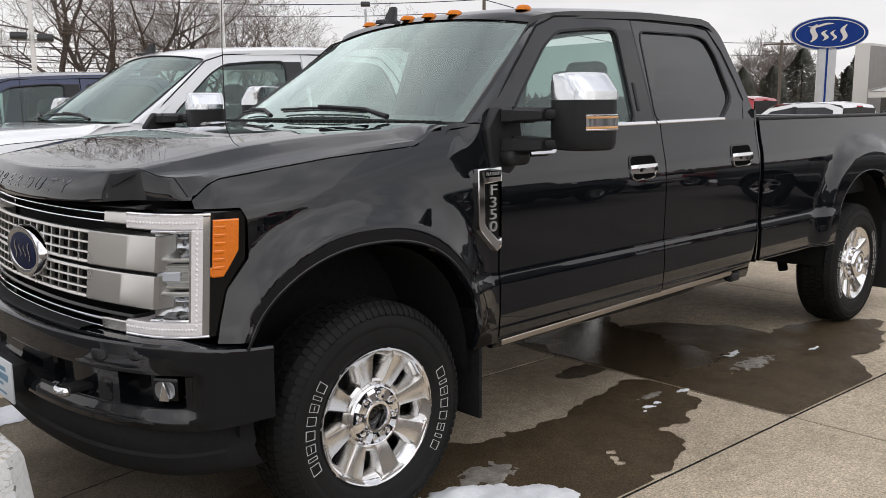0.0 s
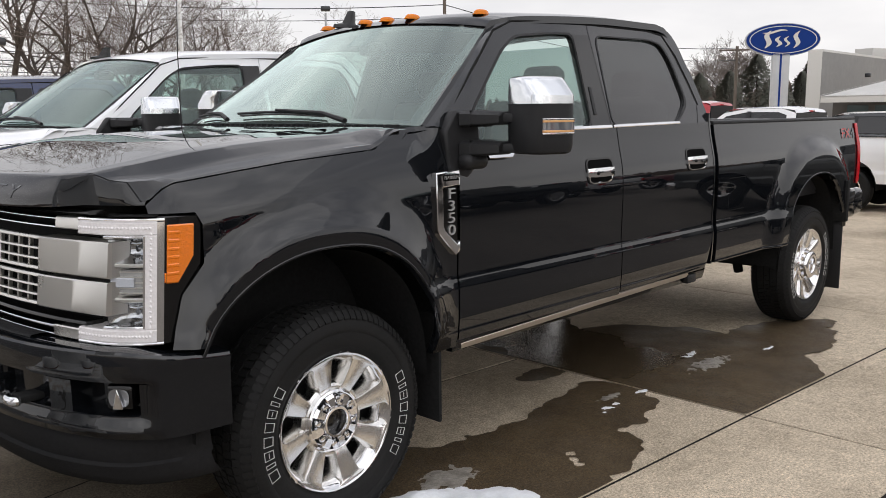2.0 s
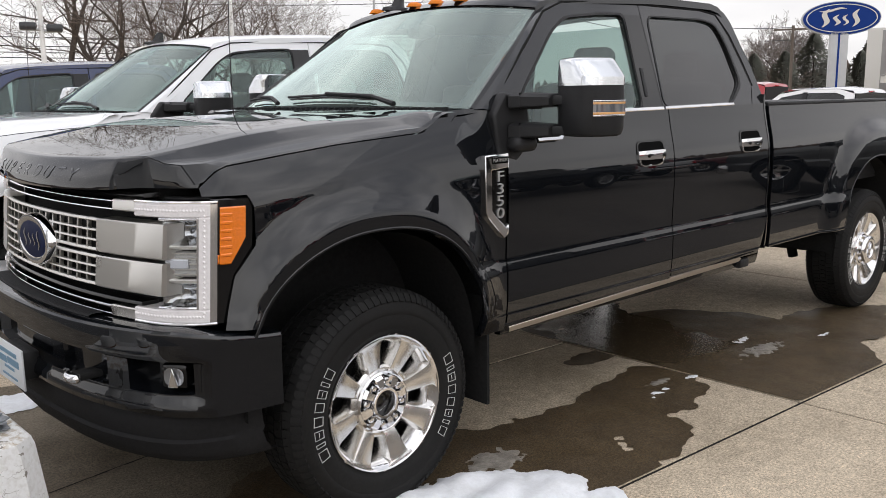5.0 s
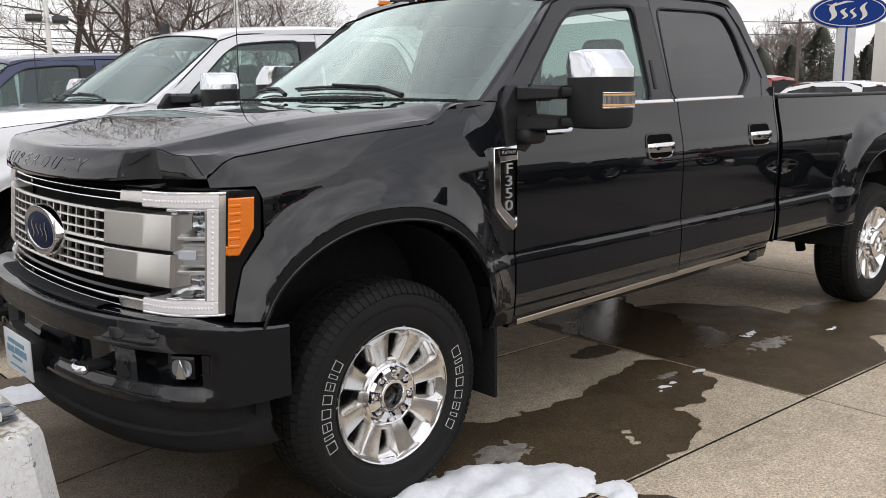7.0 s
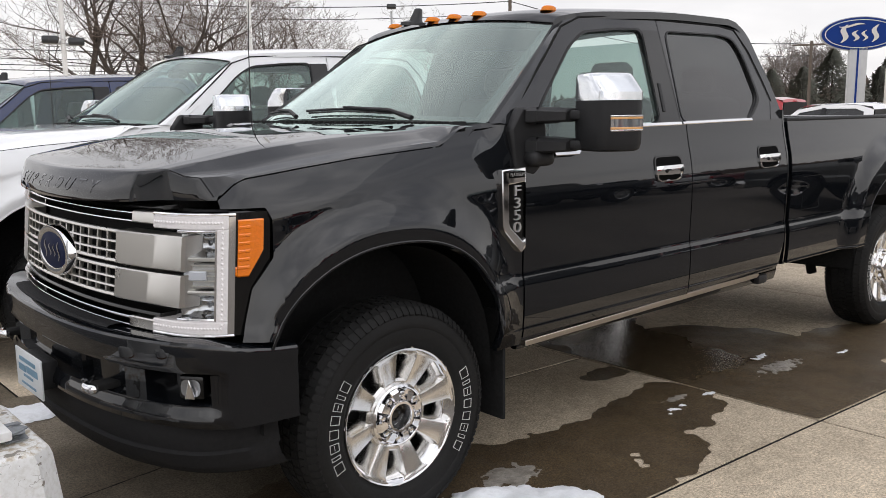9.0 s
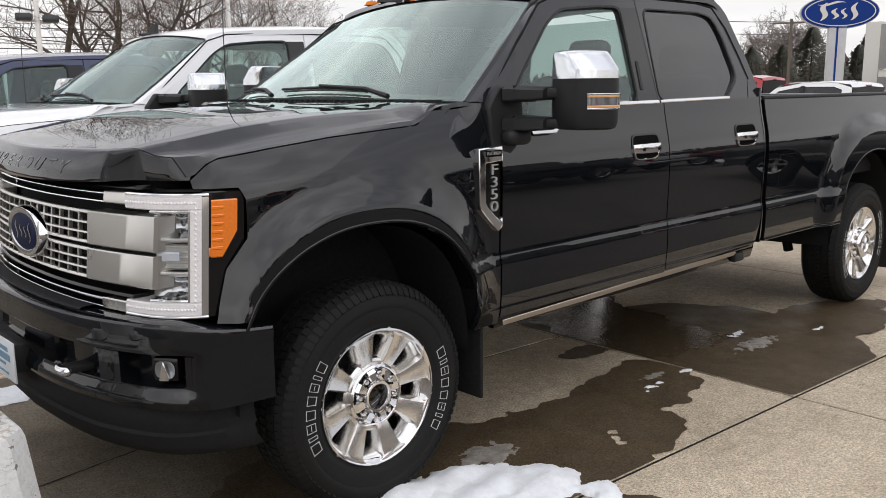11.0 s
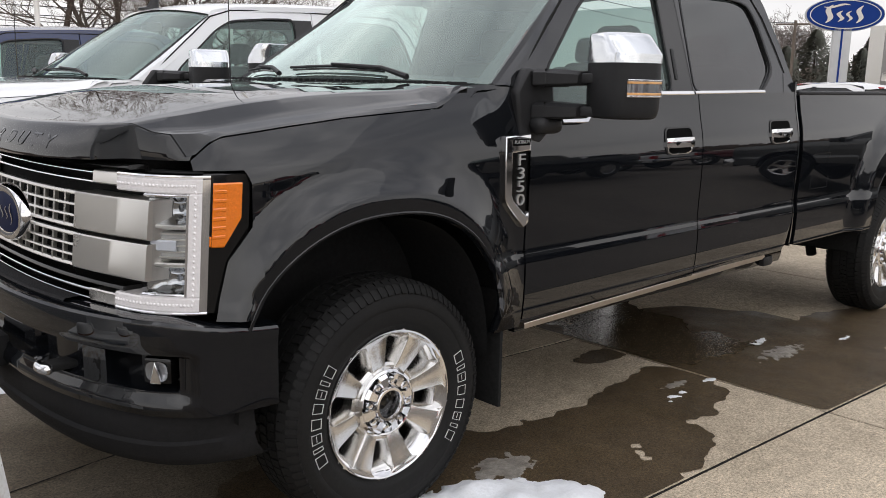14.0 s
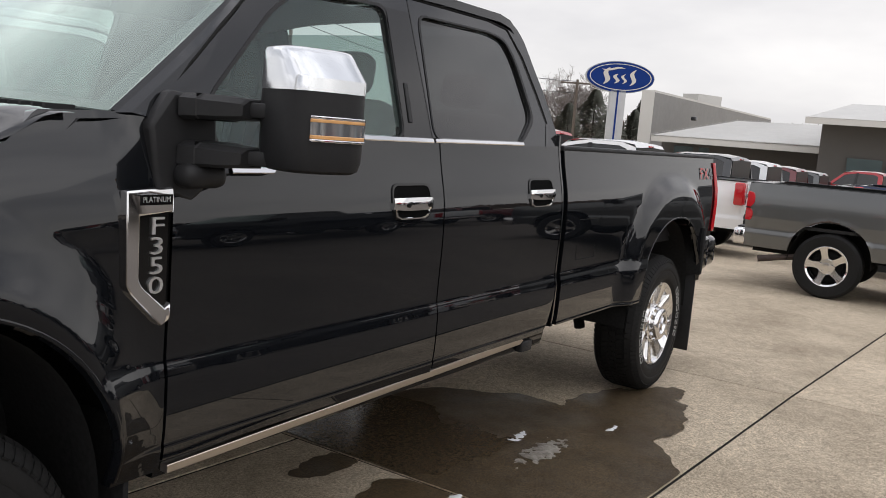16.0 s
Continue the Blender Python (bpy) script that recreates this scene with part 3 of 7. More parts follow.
def door_handle(parent, x, z, s):
    y = lambda zz: body_w(x, zz)
    on = lambda out: (lambda a, b, d: Vector((a, s * (body_w(a, b) + out - d), b)))
    cup = rounded([(x - 0.100, z - 0.052), (x - 0.112, z + 0.01), (x - 0.104, z + 0.060), (x + 0.104, z + 0.060), (x + 0.112, z + 0.01), (x + 0.100, z - 0.052)], 0.03)
    rim = rounded([(x - 0.108, z - 0.060), (x - 0.121, z + 0.01), (x - 0.112, z + 0.068), (x + 0.112, z + 0.068), (x + 0.121, z + 0.01), (x + 0.108, z - 0.060)], 0.034)
    # flat plate on the door skin; its black paints the shade of a recess
    base = part("handle_recess", bm_prism(cup, on(0.0015), 0.012), M_RECESS, parent)
    part("handle_surround", bm_ring(rim, cup, on(0.004), 0.01), M_GLOSSBLACK, base)
    lip = [(x - 0.098, z - 0.022), (x - 0.094, z - 0.045), (x - 0.07, z - 0.054), (x + 0.07, z - 0.054), (x + 0.094, z - 0.045), (x + 0.098, z - 0.022)]
    part("handle_lip", bm_tube([on(0.004)(a, b, 0) for a, b in lip], 0.0045, 6), M_CHROME, base)
    rows = []
    for i, xx in enumerate(spread(x - 0.118, x + 0.118, 13)):
        t = abs(i - 6) / 6
        w = y(z) + 0.034 - 0.022 * t ** 4
        h = 0.024 - 0.004 * t ** 4
        c = z - 0.002
        rows.append([Vector((xx, s * (w - 0.014), c - h)), Vector((xx, s * (w - 0.002), c - h * 0.9)), Vector((xx, s * w, c - h * 0.3)), Vector((xx, s * (w + 0.001), c + h * 0.5)), Vector((xx, s * (w - 0.003), c + h)), Vector((xx, s * (w - 0.016), c + h * 0.9))])
    bm = bm_grid(rows, close=True)
    for r in (rows[0], rows[-1]):
        bm.faces.new([bm.verts.new(p) for p in r])
    h = part("door_handle", bm, M_CHROME, base, "chrome pull handle")
    for dx in (-0.062, 0.066):
        part("lock_button", bm_lathe([(0.0, 0.003), (0.009, 0.002), (0.010, -0.004)] if s > 0 else [(0.0, -0.003), (0.009, -0.002), (0.010, 0.004)], 12, "y", centre=(x + dx, s * (y(z) + 0.0345), z - 0.004)), M_GLOSSBLACK, h)


def tow_mirror(truck, s):
    sail = bm_prism([(0.62, 1.33), (0.60, 1.49), (0.67, 1.58), (0.81, 1.56), (0.82, 1.37), (0.73, 1.29)], lambda a, b, d: Vector((a, s * (0.985 - 0.08 * max(b - 1.42, 0) - d), b)), 0.05)
    mirror = part("side_mirror", sail, M_PLASTIC, truck, "folding tow mirror with chrome cap", bevel=0.012)
    for z in (1.545, 1.424):
        rows = []
        for t, x0, x1, h0, h1 in ((0.0, 0.675, 0.83, -0.036, 0.031), (0.3, 0.685, 0.825, -0.034, 0.031), (0.32, 0.688, 0.82, -0.032, 0.029), (0.75, 0.705, 0.815, -0.030, 0.027), (0.97, 0.73, 0.81, -0.027, 0.025), (1.0, 0.735, 0.805, -0.023, 0.021)):
            y = s * (0.985 + 0.155 * t)
            lead = 0.012 * t
            rows.append([Vector((x0 + lead, y, z + h0 + 0.008)), Vector((x0 + lead, y, z + h1 - 0.014)), Vector((x0 + lead + 0.022, y, z + h1)), Vector((x1 + lead, y, z + h1)), Vector((x1 + lead, y, z + h0)), Vector((x0 + lead + 0.012, y, z + h0))])
        bm = bm_grid(rows, close=True)
        bm.faces.new([bm.verts.new(p) for p in rows[-1]])
        part("mirror_arm", bm, M_PLASTIC, mirror, angle=24)
        part("arm_seam", bm_rbox((0.69, -0.0025, z - 0.036), (0.828, 0.0025, z + 0.031), 0.001, m=Matrix.Translation((0.006, s * 1.028, 0))), M_RECESS, mirror)
        part("mirror_strut", bm_rbox((-0.022, -0.02, -0.019), (0.022, 0.15, 0.019), 0.008, m=Matrix.Translation((0.778, s * 1.10, z - 0.001)) @ Matrix.Rotation(radians(-22 if s > 0 else 180 + 22), 4, "Z")), M_PLASTIC, mirror)
    part("hinge_lobe", bm_rbox((0.665, -0.035, 1.335), (0.80, 0.045, 1.40), 0.028, m=Matrix.Translation((0, s * 1.015, 0)), seg=3), M_PLASTIC, mirror)
    def ring(z, k, dx=0.0, ky=1.0, sh=0.0):
        pts = []
        for i in range(48):
            a = 2 * math.pi * i / 48
            c, d = math.cos(a), math.sin(a)
            e = 2 / 3.0
            px = math.copysign(abs(c) ** e, c) * 0.115 * k
            py = math.copysign(abs(d) ** e, d) * (0.124 if s < 0 else 0.085) * k * ky
            an = radians(-16) * (1 if s < 0 else -1)
            pts.append(Vector((0.885 + dx + px * math.cos(an) - py * math.sin(an), s * ((1.243 if s < 0 else 1.19) - sh) + px * math.sin(an) + py * math.cos(an), z)))
        return pts
    rows = [ring(1.400, 0.80), ring(1.408, 0.93), ring(1.43, 0.985), ring(1.50, 1.0), ring(1.606, 0.99)]
    bm = bm_grid(rows, close=True)
    bm.faces.new([bm.verts.new(p) for p in rows[0]])
    head = part("mirror_head", bm, M_PLASTIC, mirror)
    rows = [ring(1.598, 0.96), ring(1.600, 1.008), ring(1.632, 1.005, 0.001), ring(1.638, 0.995, 0.002, 0.985, 0.003), ring(1.668, 0.97, 0.005, 0.86, 0.016), ring(1.692, 0.95, 0.008, 0.76, 0.027), ring(1.703, 0.92, 0.012, 0.71, 0.032), ring(1.708, 0.84, 0.016, 0.68, 0.034), ring(1.709, 0.5, 0.018, 0.6, 0.034)]
    bm = bm_grid(rows, close=True)
    bm.faces.new([bm.verts.new(p) for p in rows[-1]])
    part("mirror_cap", bm, M_CAPCHROME, head, "chrome mirror cap")
    # lamp let into the outer front corner
    base = ring(1.51, 1.02)
    cen = Vector((0.885, s * (1.243 if s < 0 else 1.19), 0))
    cols = sorted([p for p in base if (p - cen).x < 0.07 and s * (p - cen).y > (0.086 if s < 0 else 0.05)], key=lambda p: s * p.y * 1.0 + p.x)
    def strip(z0, z1, k, mat, name):
        rows = [[Vector((cen.x + (p.x - cen.x) * k, cen.y + (p.y - cen.y) * k, z)) for p in cols] for z in (z0, z0 + 0.002, z1 - 0.002, z1)]
        part(name, bm_grid(rows), mat, head, thick=0.004)
    strip(1.483, 1.540, 1.002, M_LENSGREY, "mirror_lamp")
    strip(1.480, 1.486, 1.012, M_CHROME, "lamp_frame")
    strip(1.487, 1.496, 1.010, M_AMBERCLEAR, "amber_strip")
    strip(1.527, 1.535, 1.010, M_AMBERCLEAR, "amber_strip")
    strip(1.536, 1.542, 1.012, M_CHROME, "lamp_frame")
    back = ring(1.5, 0.9)
    part("mirror_glass", bm_box((0.962, -0.085, 1.44), (0.972, 0.085, 1.65), m=Matrix.Translation((0, s * (1.243 if s < 0 else 1.20), 0))), M_CHROME, head)


def seat(parent, x, y, wide):
    part("seat", bm_rbox((x - 0.27, y - wide / 2, 1.05), (x + 0.27, y + wide / 2, 1.25), 0.06), M_SEAT, parent)
    m = Matrix.Translation((x + 0.24, y, 1.2)) @ Matrix.Rotation(radians(12), 4, "Y")
    part("seat_back", bm_rbox((-0.09, -wide / 2, 0), (0.07, wide / 2, 0.43), 0.05, m=m, seg=3), M_SEAT, parent)
    for yy in ([0.0] if wide < 0.8 else [-0.42, 0.42]):
        part("headrest", bm_rbox((-0.06, yy - 0.125, 0.46), (0.06, yy + 0.125, 0.63), 0.05, m=m, seg=3), M_SEAT, parent)


def build_truck():
    truck = new("pickup_truck")
    # inner shell: chassis and dark underbody close the gaps
    part("chassis", bm_box((-0.55, -0.42, 0.50), (5.45, 0.42, 0.64)), M_DARK, truck)
    part("floor_pan", bm_box((0.62, -0.92, 0.60), (2.95, 0.92, 0.70)), M_DARK, truck)
    for x in (0.0, WB):
        part("axle", bm_tube([(x, -0.80, 0.43), (x, -0.2, 0.42), (x, 0.2, 0.42), (x, 0.80, 0.43)], 0.06, 12), M_DARK, truck)
    part("differential", bm_lathe([(0.0, -0.16), (0.10, -0.12), (0.16, 0.0), (0.10, 0.12), (0.0, 0.16)], 20, centre=(WB, 0.0, 0.42)), M_DARK, truck)
    part("crossmember", bm_rbox((3.22, -0.75, 0.50), (3.34, 0.75, 0.60), 0.02), M_DARK, truck)
    part("bracket", bm_tube([(3.20, -0.62, 0.58), (3.26, -0.66, 0.47), (3.36, -0.64, 0.44), (3.42, -0.6, 0.5)], 0.03, 8), M_DARK, truck)
    part("shock_absorber", bm_tube([(WB - 0.2, -0.55, 0.35), (WB - 0.32, -0.5, 0.8)], 0.035, 10), M_DARK, truck)
    part("fuel_tank", bm_rbox((3.0, 0.15, 0.45), (4.0, 0.62, 0.72), 0.05), M_DARK, truck)
    for s in (-1, 1):
        # wheel wells
        for (cx, cz, ax, az), x0 in ((ARCH_F, 0), (ARCH_R, WB)):
            rows = []
            for y in (0.965, 0.55):
                row = []
                for k in range(25):
                    a = math.pi * k / 24
                    c, d = math.cos(a), math.sin(a)
                    row.append(Vector((cx - (ax - 0.012) * math.copysign(abs(c) ** 0.87, c), s * y, cz - 0.05 + (az + 0.03) * abs(d) ** 0.87)))
                rows.append(row)
            bm = bm_grid(rows)
            bm.faces.new([bm.verts.new(p) for p in rows[1]])
            part("wheel_well", bm, M_DARK, truck)
        for x, front in ((0.0, True), (WB, False)):
            make_wheel(truck, x, s, front)
        # front wing
        xs = [-0.50] + arch_xs(ARCH_F, -0.499, 0.652, 90, 14)
        bm = side_panel(s, xs, lambda x: arch_z(ARCH_F, x, 0.585), lambda x: lerp_table(FENDER_TOP, x), fender_w, sorted(set(LEVELS + [round(0.46 + 0.011 * k, 4) for k in range(76)])), front_edge=False)
        # the strip round the rear edge of the headlamp and above it
        rows = []
        for z in spread(0.83, 1.285, 30):
            xl = lerp_table([(0.83, -0.627), (1.00, -0.580), (1.10, -0.506), (1.225, -0.504), (1.262, -0.52), (1.29, -0.545)], z)
            rows.append([Vector((x, s * fender_w(x, max(z, arch_z(ARCH_F, x, 0.80))), max(z, arch_z(ARCH_F, x, 0.80)))) for x in spread(xl, -0.50, 9)])
        bm_grid(rows, bm)
        rows = []
        for x in spread(-0.645, -0.50, 10):
            zt = lerp_table(FENDER_TOP, x)
            rows.append([Vector((x, s * fender_w(x, z), z)) for z in spread(min(1.262, zt - 0.01), zt, 9)])
        bm_grid(rows, bm)
        wing = part("front_wing", bm, M_BLACK, truck)
        lip = []
        for k in range(41):
            x = ARCH_F[0] - ARCH_F[2] * 0.9995 * math.cos(math.pi * k / 40)
            z = arch_z(ARCH_F, x, 0.60)
            lip.append((x, z))
        rows = []
        for (x, z) in lip[4:]:
            c = Vector((x - ARCH_F[0], 0, z - 0.56)).normalized()
            w = fender_w(x, z + 0.01)
            rows.append([Vector((x + c.x * 0.012, s * (w - 0.001), z + c.z * 0.012)), Vector((x + c.x * 0.008, s * (w + 0.0015), z + c.z * 0.008)), Vector((x + c.x * 0.002, s * (w + 0.001), z + c.z * 0.002)), Vector((x - c.x * 0.006, s * (w - 0.02), z - c.z * 0.006))])
        part("arch_trim", bm_grid(rows), M_BLACK, wing)
        # vent badge
        poly = [(0.515, 1.330), (0.650, 1.340), (0.650, 1.000), (0.625, 0.985), (0.535, 1.075), (0.520, 1.10)]
        inn = [(0.552, 1.268), (0.650, 1.276), (0.650, 1.040), (0.636, 1.030), (0.566, 1.092), (0.556, 1.11)]
        to = lambda a, b, d: Vector((a, s * (1.012 - d), b))
        bdg = part("vent_badge", bm_ring(poly, inn, to, 0.03), M_CHROME, wing, "chrome side vent badge", bevel=0.004)
        part("badge_insert", bm_prism(inn, lambda a, b, d: Vector((a, s * (1.003 - d), b)), 0.02), M_GLOSSBLACK, bdg)
        for ch, zz in (("F", 1.240), ("3", 1.190), ("5", 1.140), ("0", 1.090)):
            m = Matrix.Translation((0.607, s * 1.005, zz)) @ (Matrix.Rotation(radians(90), 4, "X") if s < 0 else Matrix.Rotation(math.pi, 4, "Z") @ Matrix.Rotation(radians(90), 4, "X")) @ Matrix.Diagonal((1.62, 1, 1, 1))
            part("badge_letter", text_bm(ch, 0.062, 0.004, m), M_SOFTCHROME, bdg)
        m = Matrix.Translation((0.598, s * 1.0135, 1.308)) @ (Matrix.Rotation(radians(90), 4, "X") if s < 0 else Matrix.Rotation(math.pi, 4, "Z") @ Matrix.Rotation(radians(90), 4, "X"))
        part("badge_strip", bm_box((0.552, s * 1.0125 - 0.0015, 1.295), (0.645, s * 1.0125 + 0.0015, 1.321)), M_GLOSSBLACK, bdg)
        part("badge_word", text_bm("PLATINUM", 0.0215, 0.002, m @ Matrix.Diagonal((0.80, 0.9, 1, 1))), M_SOFTCHROME, bdg)
        # doors
        zfloor = 0.612
        belt = lambda x: lerp_table([(0.66, 1.505), (0.78, 1.495), (0.84, 1.376), (1.02, 1.376), (1.16, 1.478), (1.9, 1.484)], x)
        fd = part("front_door", side_panel(s, spread(0.662, 1.906, 48), lambda x: zfloor, belt, body_w), M_BLACK, truck)
        rd = part("rear_door", side_panel(s, spread(1.914, 2.905, 28), lambda x: zfloor + 0.01 + 0.16 * sstep(2.82, 2.905, x) ** 3, lambda x: lerp_table([(1.914, 1.484), (2.60, 1.492), (2.905, 1.50)], x), body_w), M_BLACK, truck)
        fo = [(0.63, 1.50), (0.69, 1.555), (1.13, 1.935), (1.28, 1.988), (1.55, 2.008), (1.895, 2.014), (1.872, 1.48), (1.16, 1.474), (1.02, 1.37), (0.80, 1.37)]
        fi = [(0.82, 1.50), (0.84, 1.57), (1.15, 1.845), (1.27, 1.915), (1.55, 1.945), (1.74, 1.953), (1.692, 1.494), (1.17, 1.49), (1.025, 1.385), (0.86, 1.385)]
        fr = part("window_frame", bm_ring(rounded(fo, 0.004), rounded(fi, 0.05), on_side(s), 0.03), M_BLACK, fd, bevel=0.004)
        part("window_glass", bm_sheet(rounded(fi, 0.05), on_side(s, -0.012)), M_SIDEGLASS, fd)
        part("belt_trim", bm_grid([[on_side(s, 0.006)(x, z, 0), on_side(s, 0.010)(x, z + 0.004, 0), on_side(s, 0.008)(x, z + 0.016, 0), on_side(s, 0.0)(x, z + 0.019, 0)] for x, z in ((0.86, 1.370), (1.015, 1.370), (1.16, 1.476), (1.45, 1.479), (1.868, 1.482))]), M_CHROME, fd, "chrome belt moulding")
        part("pillar_cover", bm_prism([(1.694, 1.494), (1.742, 1.953), (1.885, 1.957), (1.866, 1.49)], on_side(s, 0.003), 0.004), M_GLOSSBLACK, fd)
        part("door_keypad", bm_prism([(1.738, 1.55), (1.757, 1.69), (1.778, 1.69), (1.762, 1.55)], on_side(s, 0.008), 0.006), M_PLASTIC, fd, bevel=0.003)
        ro = [(1.877, 1.48), (1.902, 2.014), (2.50, 2.016), (2.655, 1.998), (2.735, 1.88), (2.80, 1.72), (2.84, 1.60), (2.78, 1.48)]
        ri = [(1.89, 1.500), (1.955, 1.955), (2.48, 1.962), (2.60, 1.945), (2.64, 1.895), (2.67, 1.83), (2.713, 1.62), (2.56, 1.507)]
        part("window_frame", bm_ring(rounded(ro, 0.006), rounded(ri, 0.05), on_side(s), 0.03), M_BLACK, rd, bevel=0.004)
        part("window_glass", bm_sheet(rounded(ri, 0.05), on_side(s, -0.012)), M_DARKGLASS, rd)
        ro2 = [(1.882, 1.495), (1.944, 1.962), (2.485, 1.970), (2.612, 1.953), (2.658, 1.90), (2.690, 1.83), (2.733, 1.61), (2.567, 1.498)]
        part("window_seal", bm_ring(rounded(ro2, 0.055), rounded(ri, 0.05), on_side(s, 0.003), 0.012), M_PLASTIC, rd)
        part("belt_trim", bm_grid([[on_side(s, 0.006)(x, z, 0), on_side(s, 0.010)(x, z + 0.004, 0), on_side(s, 0.008)(x, z + 0.014, 0), on_side(s, 0.0)(x, z + 0.017, 0)] for x, z in ((1.882, 1.484), (2.2, 1.488), (2.57, 1.493))]), M_CHROME, rd, "chrome belt moulding")
        part("window_seal", bm_ring(rounded([(0.812, 1.50), (0.833, 1.577), (1.146, 1.856), (1.267, 1.926), (1.55, 1.956), (1.752, 1.964), (1.703, 1.492), (1.165, 1.488), (1.02, 1.380), (0.853, 1.380)], 0.05), rounded(fi, 0.05), on_side(s, 0.003), 0.014), M_PLASTIC, fd)
        seam = [(0.66, 1.545), (0.70, 1.575), (1.128, 1.940), (1.278, 1.990), (1.55, 2.009), (1.895, 2.015), (2.50, 2.017), (2.655, 2.0), (2.747, 1.887), (2.812, 1.727), (2.85, 1.60)]
        part("roof_seal", bm_tube([on_side(s, 0.0)(x, z, 0) for x, z in seam], 0.005, 6), M_DARK, truck)
        door_handle(fd, 1.705, 1.270, s)
        door_handle(rd, 2.70, 1.285, s)
        # sill and power step
        part("sill", side_panel(s, spread(0.66, 2.90, 12), lambda x: 0.552, lambda x: 0.606, lambda x, z: 0.950 + 0.012 * sstep(0.55, 0.6, z)), M_BLACK, truck)
        stp = part("running_board", bm_rbox((0.68, -0.07, 0.545), (2.70, 0.07, 0.571), 0.008, m=Matrix.Translation((0, s * 0.872, 0.0))), M_PLASTIC, truck)
        part("step_trim", bm_prism([(0.68, 0.569), (2.63, 0.597), (2.66, 0.613), (2.63, 0.628), (0.68, 0.594)], lambda a, b, d: Vector((a, s * (0.988 - d), b)), 0.03), M_BRONZE, stp, "satin step trim", bevel=0.003)
        part("step_end", bm_rbox((2.66, -0.05, 0.55), (2.76, 0.03, 0.605), 0.012, m=Matrix.Translation((0, s * 0.935, 0.0))), M_PLASTIC, stp)
        # cab corner and gap
        cp = [(2.785, 1.48), (2.845, 1.60), (2.805, 1.72), (2.74, 1.88), (2.66, 2.0), (2.60, 2.018), (2.56, 2.046), (2.69, 2.048), (2.758, 2.022), (2.806, 1.965), (2.850, 1.84), (2.890, 1.745), (2.925, 1.60), (2.946, 1.50), (2.952, 1.48)]
        part("cab_corner", bm_prism(rounded(cp, 0.03), on_side(s, 0.0), 0.05), M_BLACK, truck, bevel=0.006)
        part("cab_rear_edge", side_panel(s, spread(2.912, 2.952, 5), lambda x: 0.64, lambda x: 1.55, lambda x, z: body_w(2.9, z) - 0.6 * max(0, x - 2.93)), M_BLACK, truck)
        # load bed side
        xs = spread(2.972, ARCH_R[0] - ARCH_R[2] - 0.003, 16) + [x for x in arch_xs(ARCH_R, ARCH_R[0] - ARCH_R[2], ARCH_R[0] + ARCH_R[2], 40)] + spread(ARCH_R[0] + ARCH_R[2] + 0.003, 5.07, 4) + spread(5.086, 5.375, 8)
        bed = part("bed_side", side_panel(s, xs, lambda x: arch_z(ARCH_R, x, 0.64 if x < 4.4 else 0.705 + 0.235 * sstep(5.07, 5.085, x)), lambda x: 1.482, body_w), M_BLACK, truck)
        rows = []
        for k in range(41):
            x = ARCH_R[0] - ARCH_R[2] * 0.9995 * math.cos(math.pi * k / 40)
            z = arch_z(ARCH_R, x, 0.66)
            c = Vector((x - ARCH_R[0], 0, z - 0.52)).normalized()
            w = body_w(x, z + 0.01)
            rows.append([Vector((x + c.x * 0.012, s * (w - 0.001), z + c.z * 0.012)), Vector((x + c.x * 0.008, s * (w + 0.0015), z + c.z * 0.008)), Vector((x + c.x * 0.002, s * (w + 0.001), z + c.z * 0.002)), Vector((x - c.x * 0.006, s * (w - 0.02), z - c.z * 0.006))])
        part("arch_trim", bm_grid(rows), M_BLACK, bed)
        part("rail_cap", bm_rbox((2.965, -0.045, 1.478), (5.39, 0.045, 1.505), 0.01, m=Matrix.Translation((0, s * 0.905, 0))), M_PLASTIC, bed)
        part("bed_inner", bm_box((2.98, s * 0.86 - 0.012, 0.95), (5.37, s * 0.86 + 0.012, 1.48)), M_PLASTIC, truck)
        part("fuel_door", bm_ring([(3.12, 0.947), (3.12, 1.152), (3.345, 1.152), (3.345, 0.947)], [(3.124, 0.951), (3.124, 1.148), (3.341, 1.148), (3.341, 0.951)], lambda a, b, d: Vector((a, s * (body_w(a, b) + 0.0006 - d), b)), 0.004), M_DARK, bed)
        if s < 0:
            m = Matrix.Translation((5.13, s * 0.9735, 1.375)) @ Matrix.Rotation(radians(90 - 18), 4, "X")
            for ch, dx, mat, words in (("FX", 0.0, M_SIGNRED, "red decal letters"), ("4", 0.155, M_DECAL, "grey decal figure")):
                bm = text_bm(ch, 0.12, 0.001, Matrix.Translation((dx, 0, 0)) @ m @ Matrix.Diagonal((1.33, 0.95, 1, 1)))
                bmesh.ops.subdivide_edges(bm, edges=[e for e in bm.edges if e.calc_length() > 0.03], cuts=2)
                for v in bm.verts:
                    v.co.y = s * (body_w(v.co.x, v.co.z) + 0.006)
                part("decal", bm, mat, bed, words)
        # tail lamp
        rows = []
        for z in spread(0.975, 1.455, 14):
            w = body_w(5.36, z)
            rows.append([Vector((5.345, s * (w + 0.006), z)), Vector((5.375, s * (w + 0.012), z)), Vector((5.415, s * (w - 0.01), z)), Vector((5.43, s * (w - 0.06), z)), Vector((5.43, s * (w - 0.15), z))])
        part("tail_lamp", bm_grid(rows), M_REDLENS, truck, "red tail lamp", thick=0.01)
        # mud flaps
        part("mud_flap", bm_rbox((0.555, -0.16, 0.27), (0.572, 0.11 if s > 0 else 0.16, 0.74), 0.004, m=Matrix.Translation((0, s * 0.865, 0)) if s > 0 else Matrix.Translation((0, -0.815, 0))), M_DARK, truck)
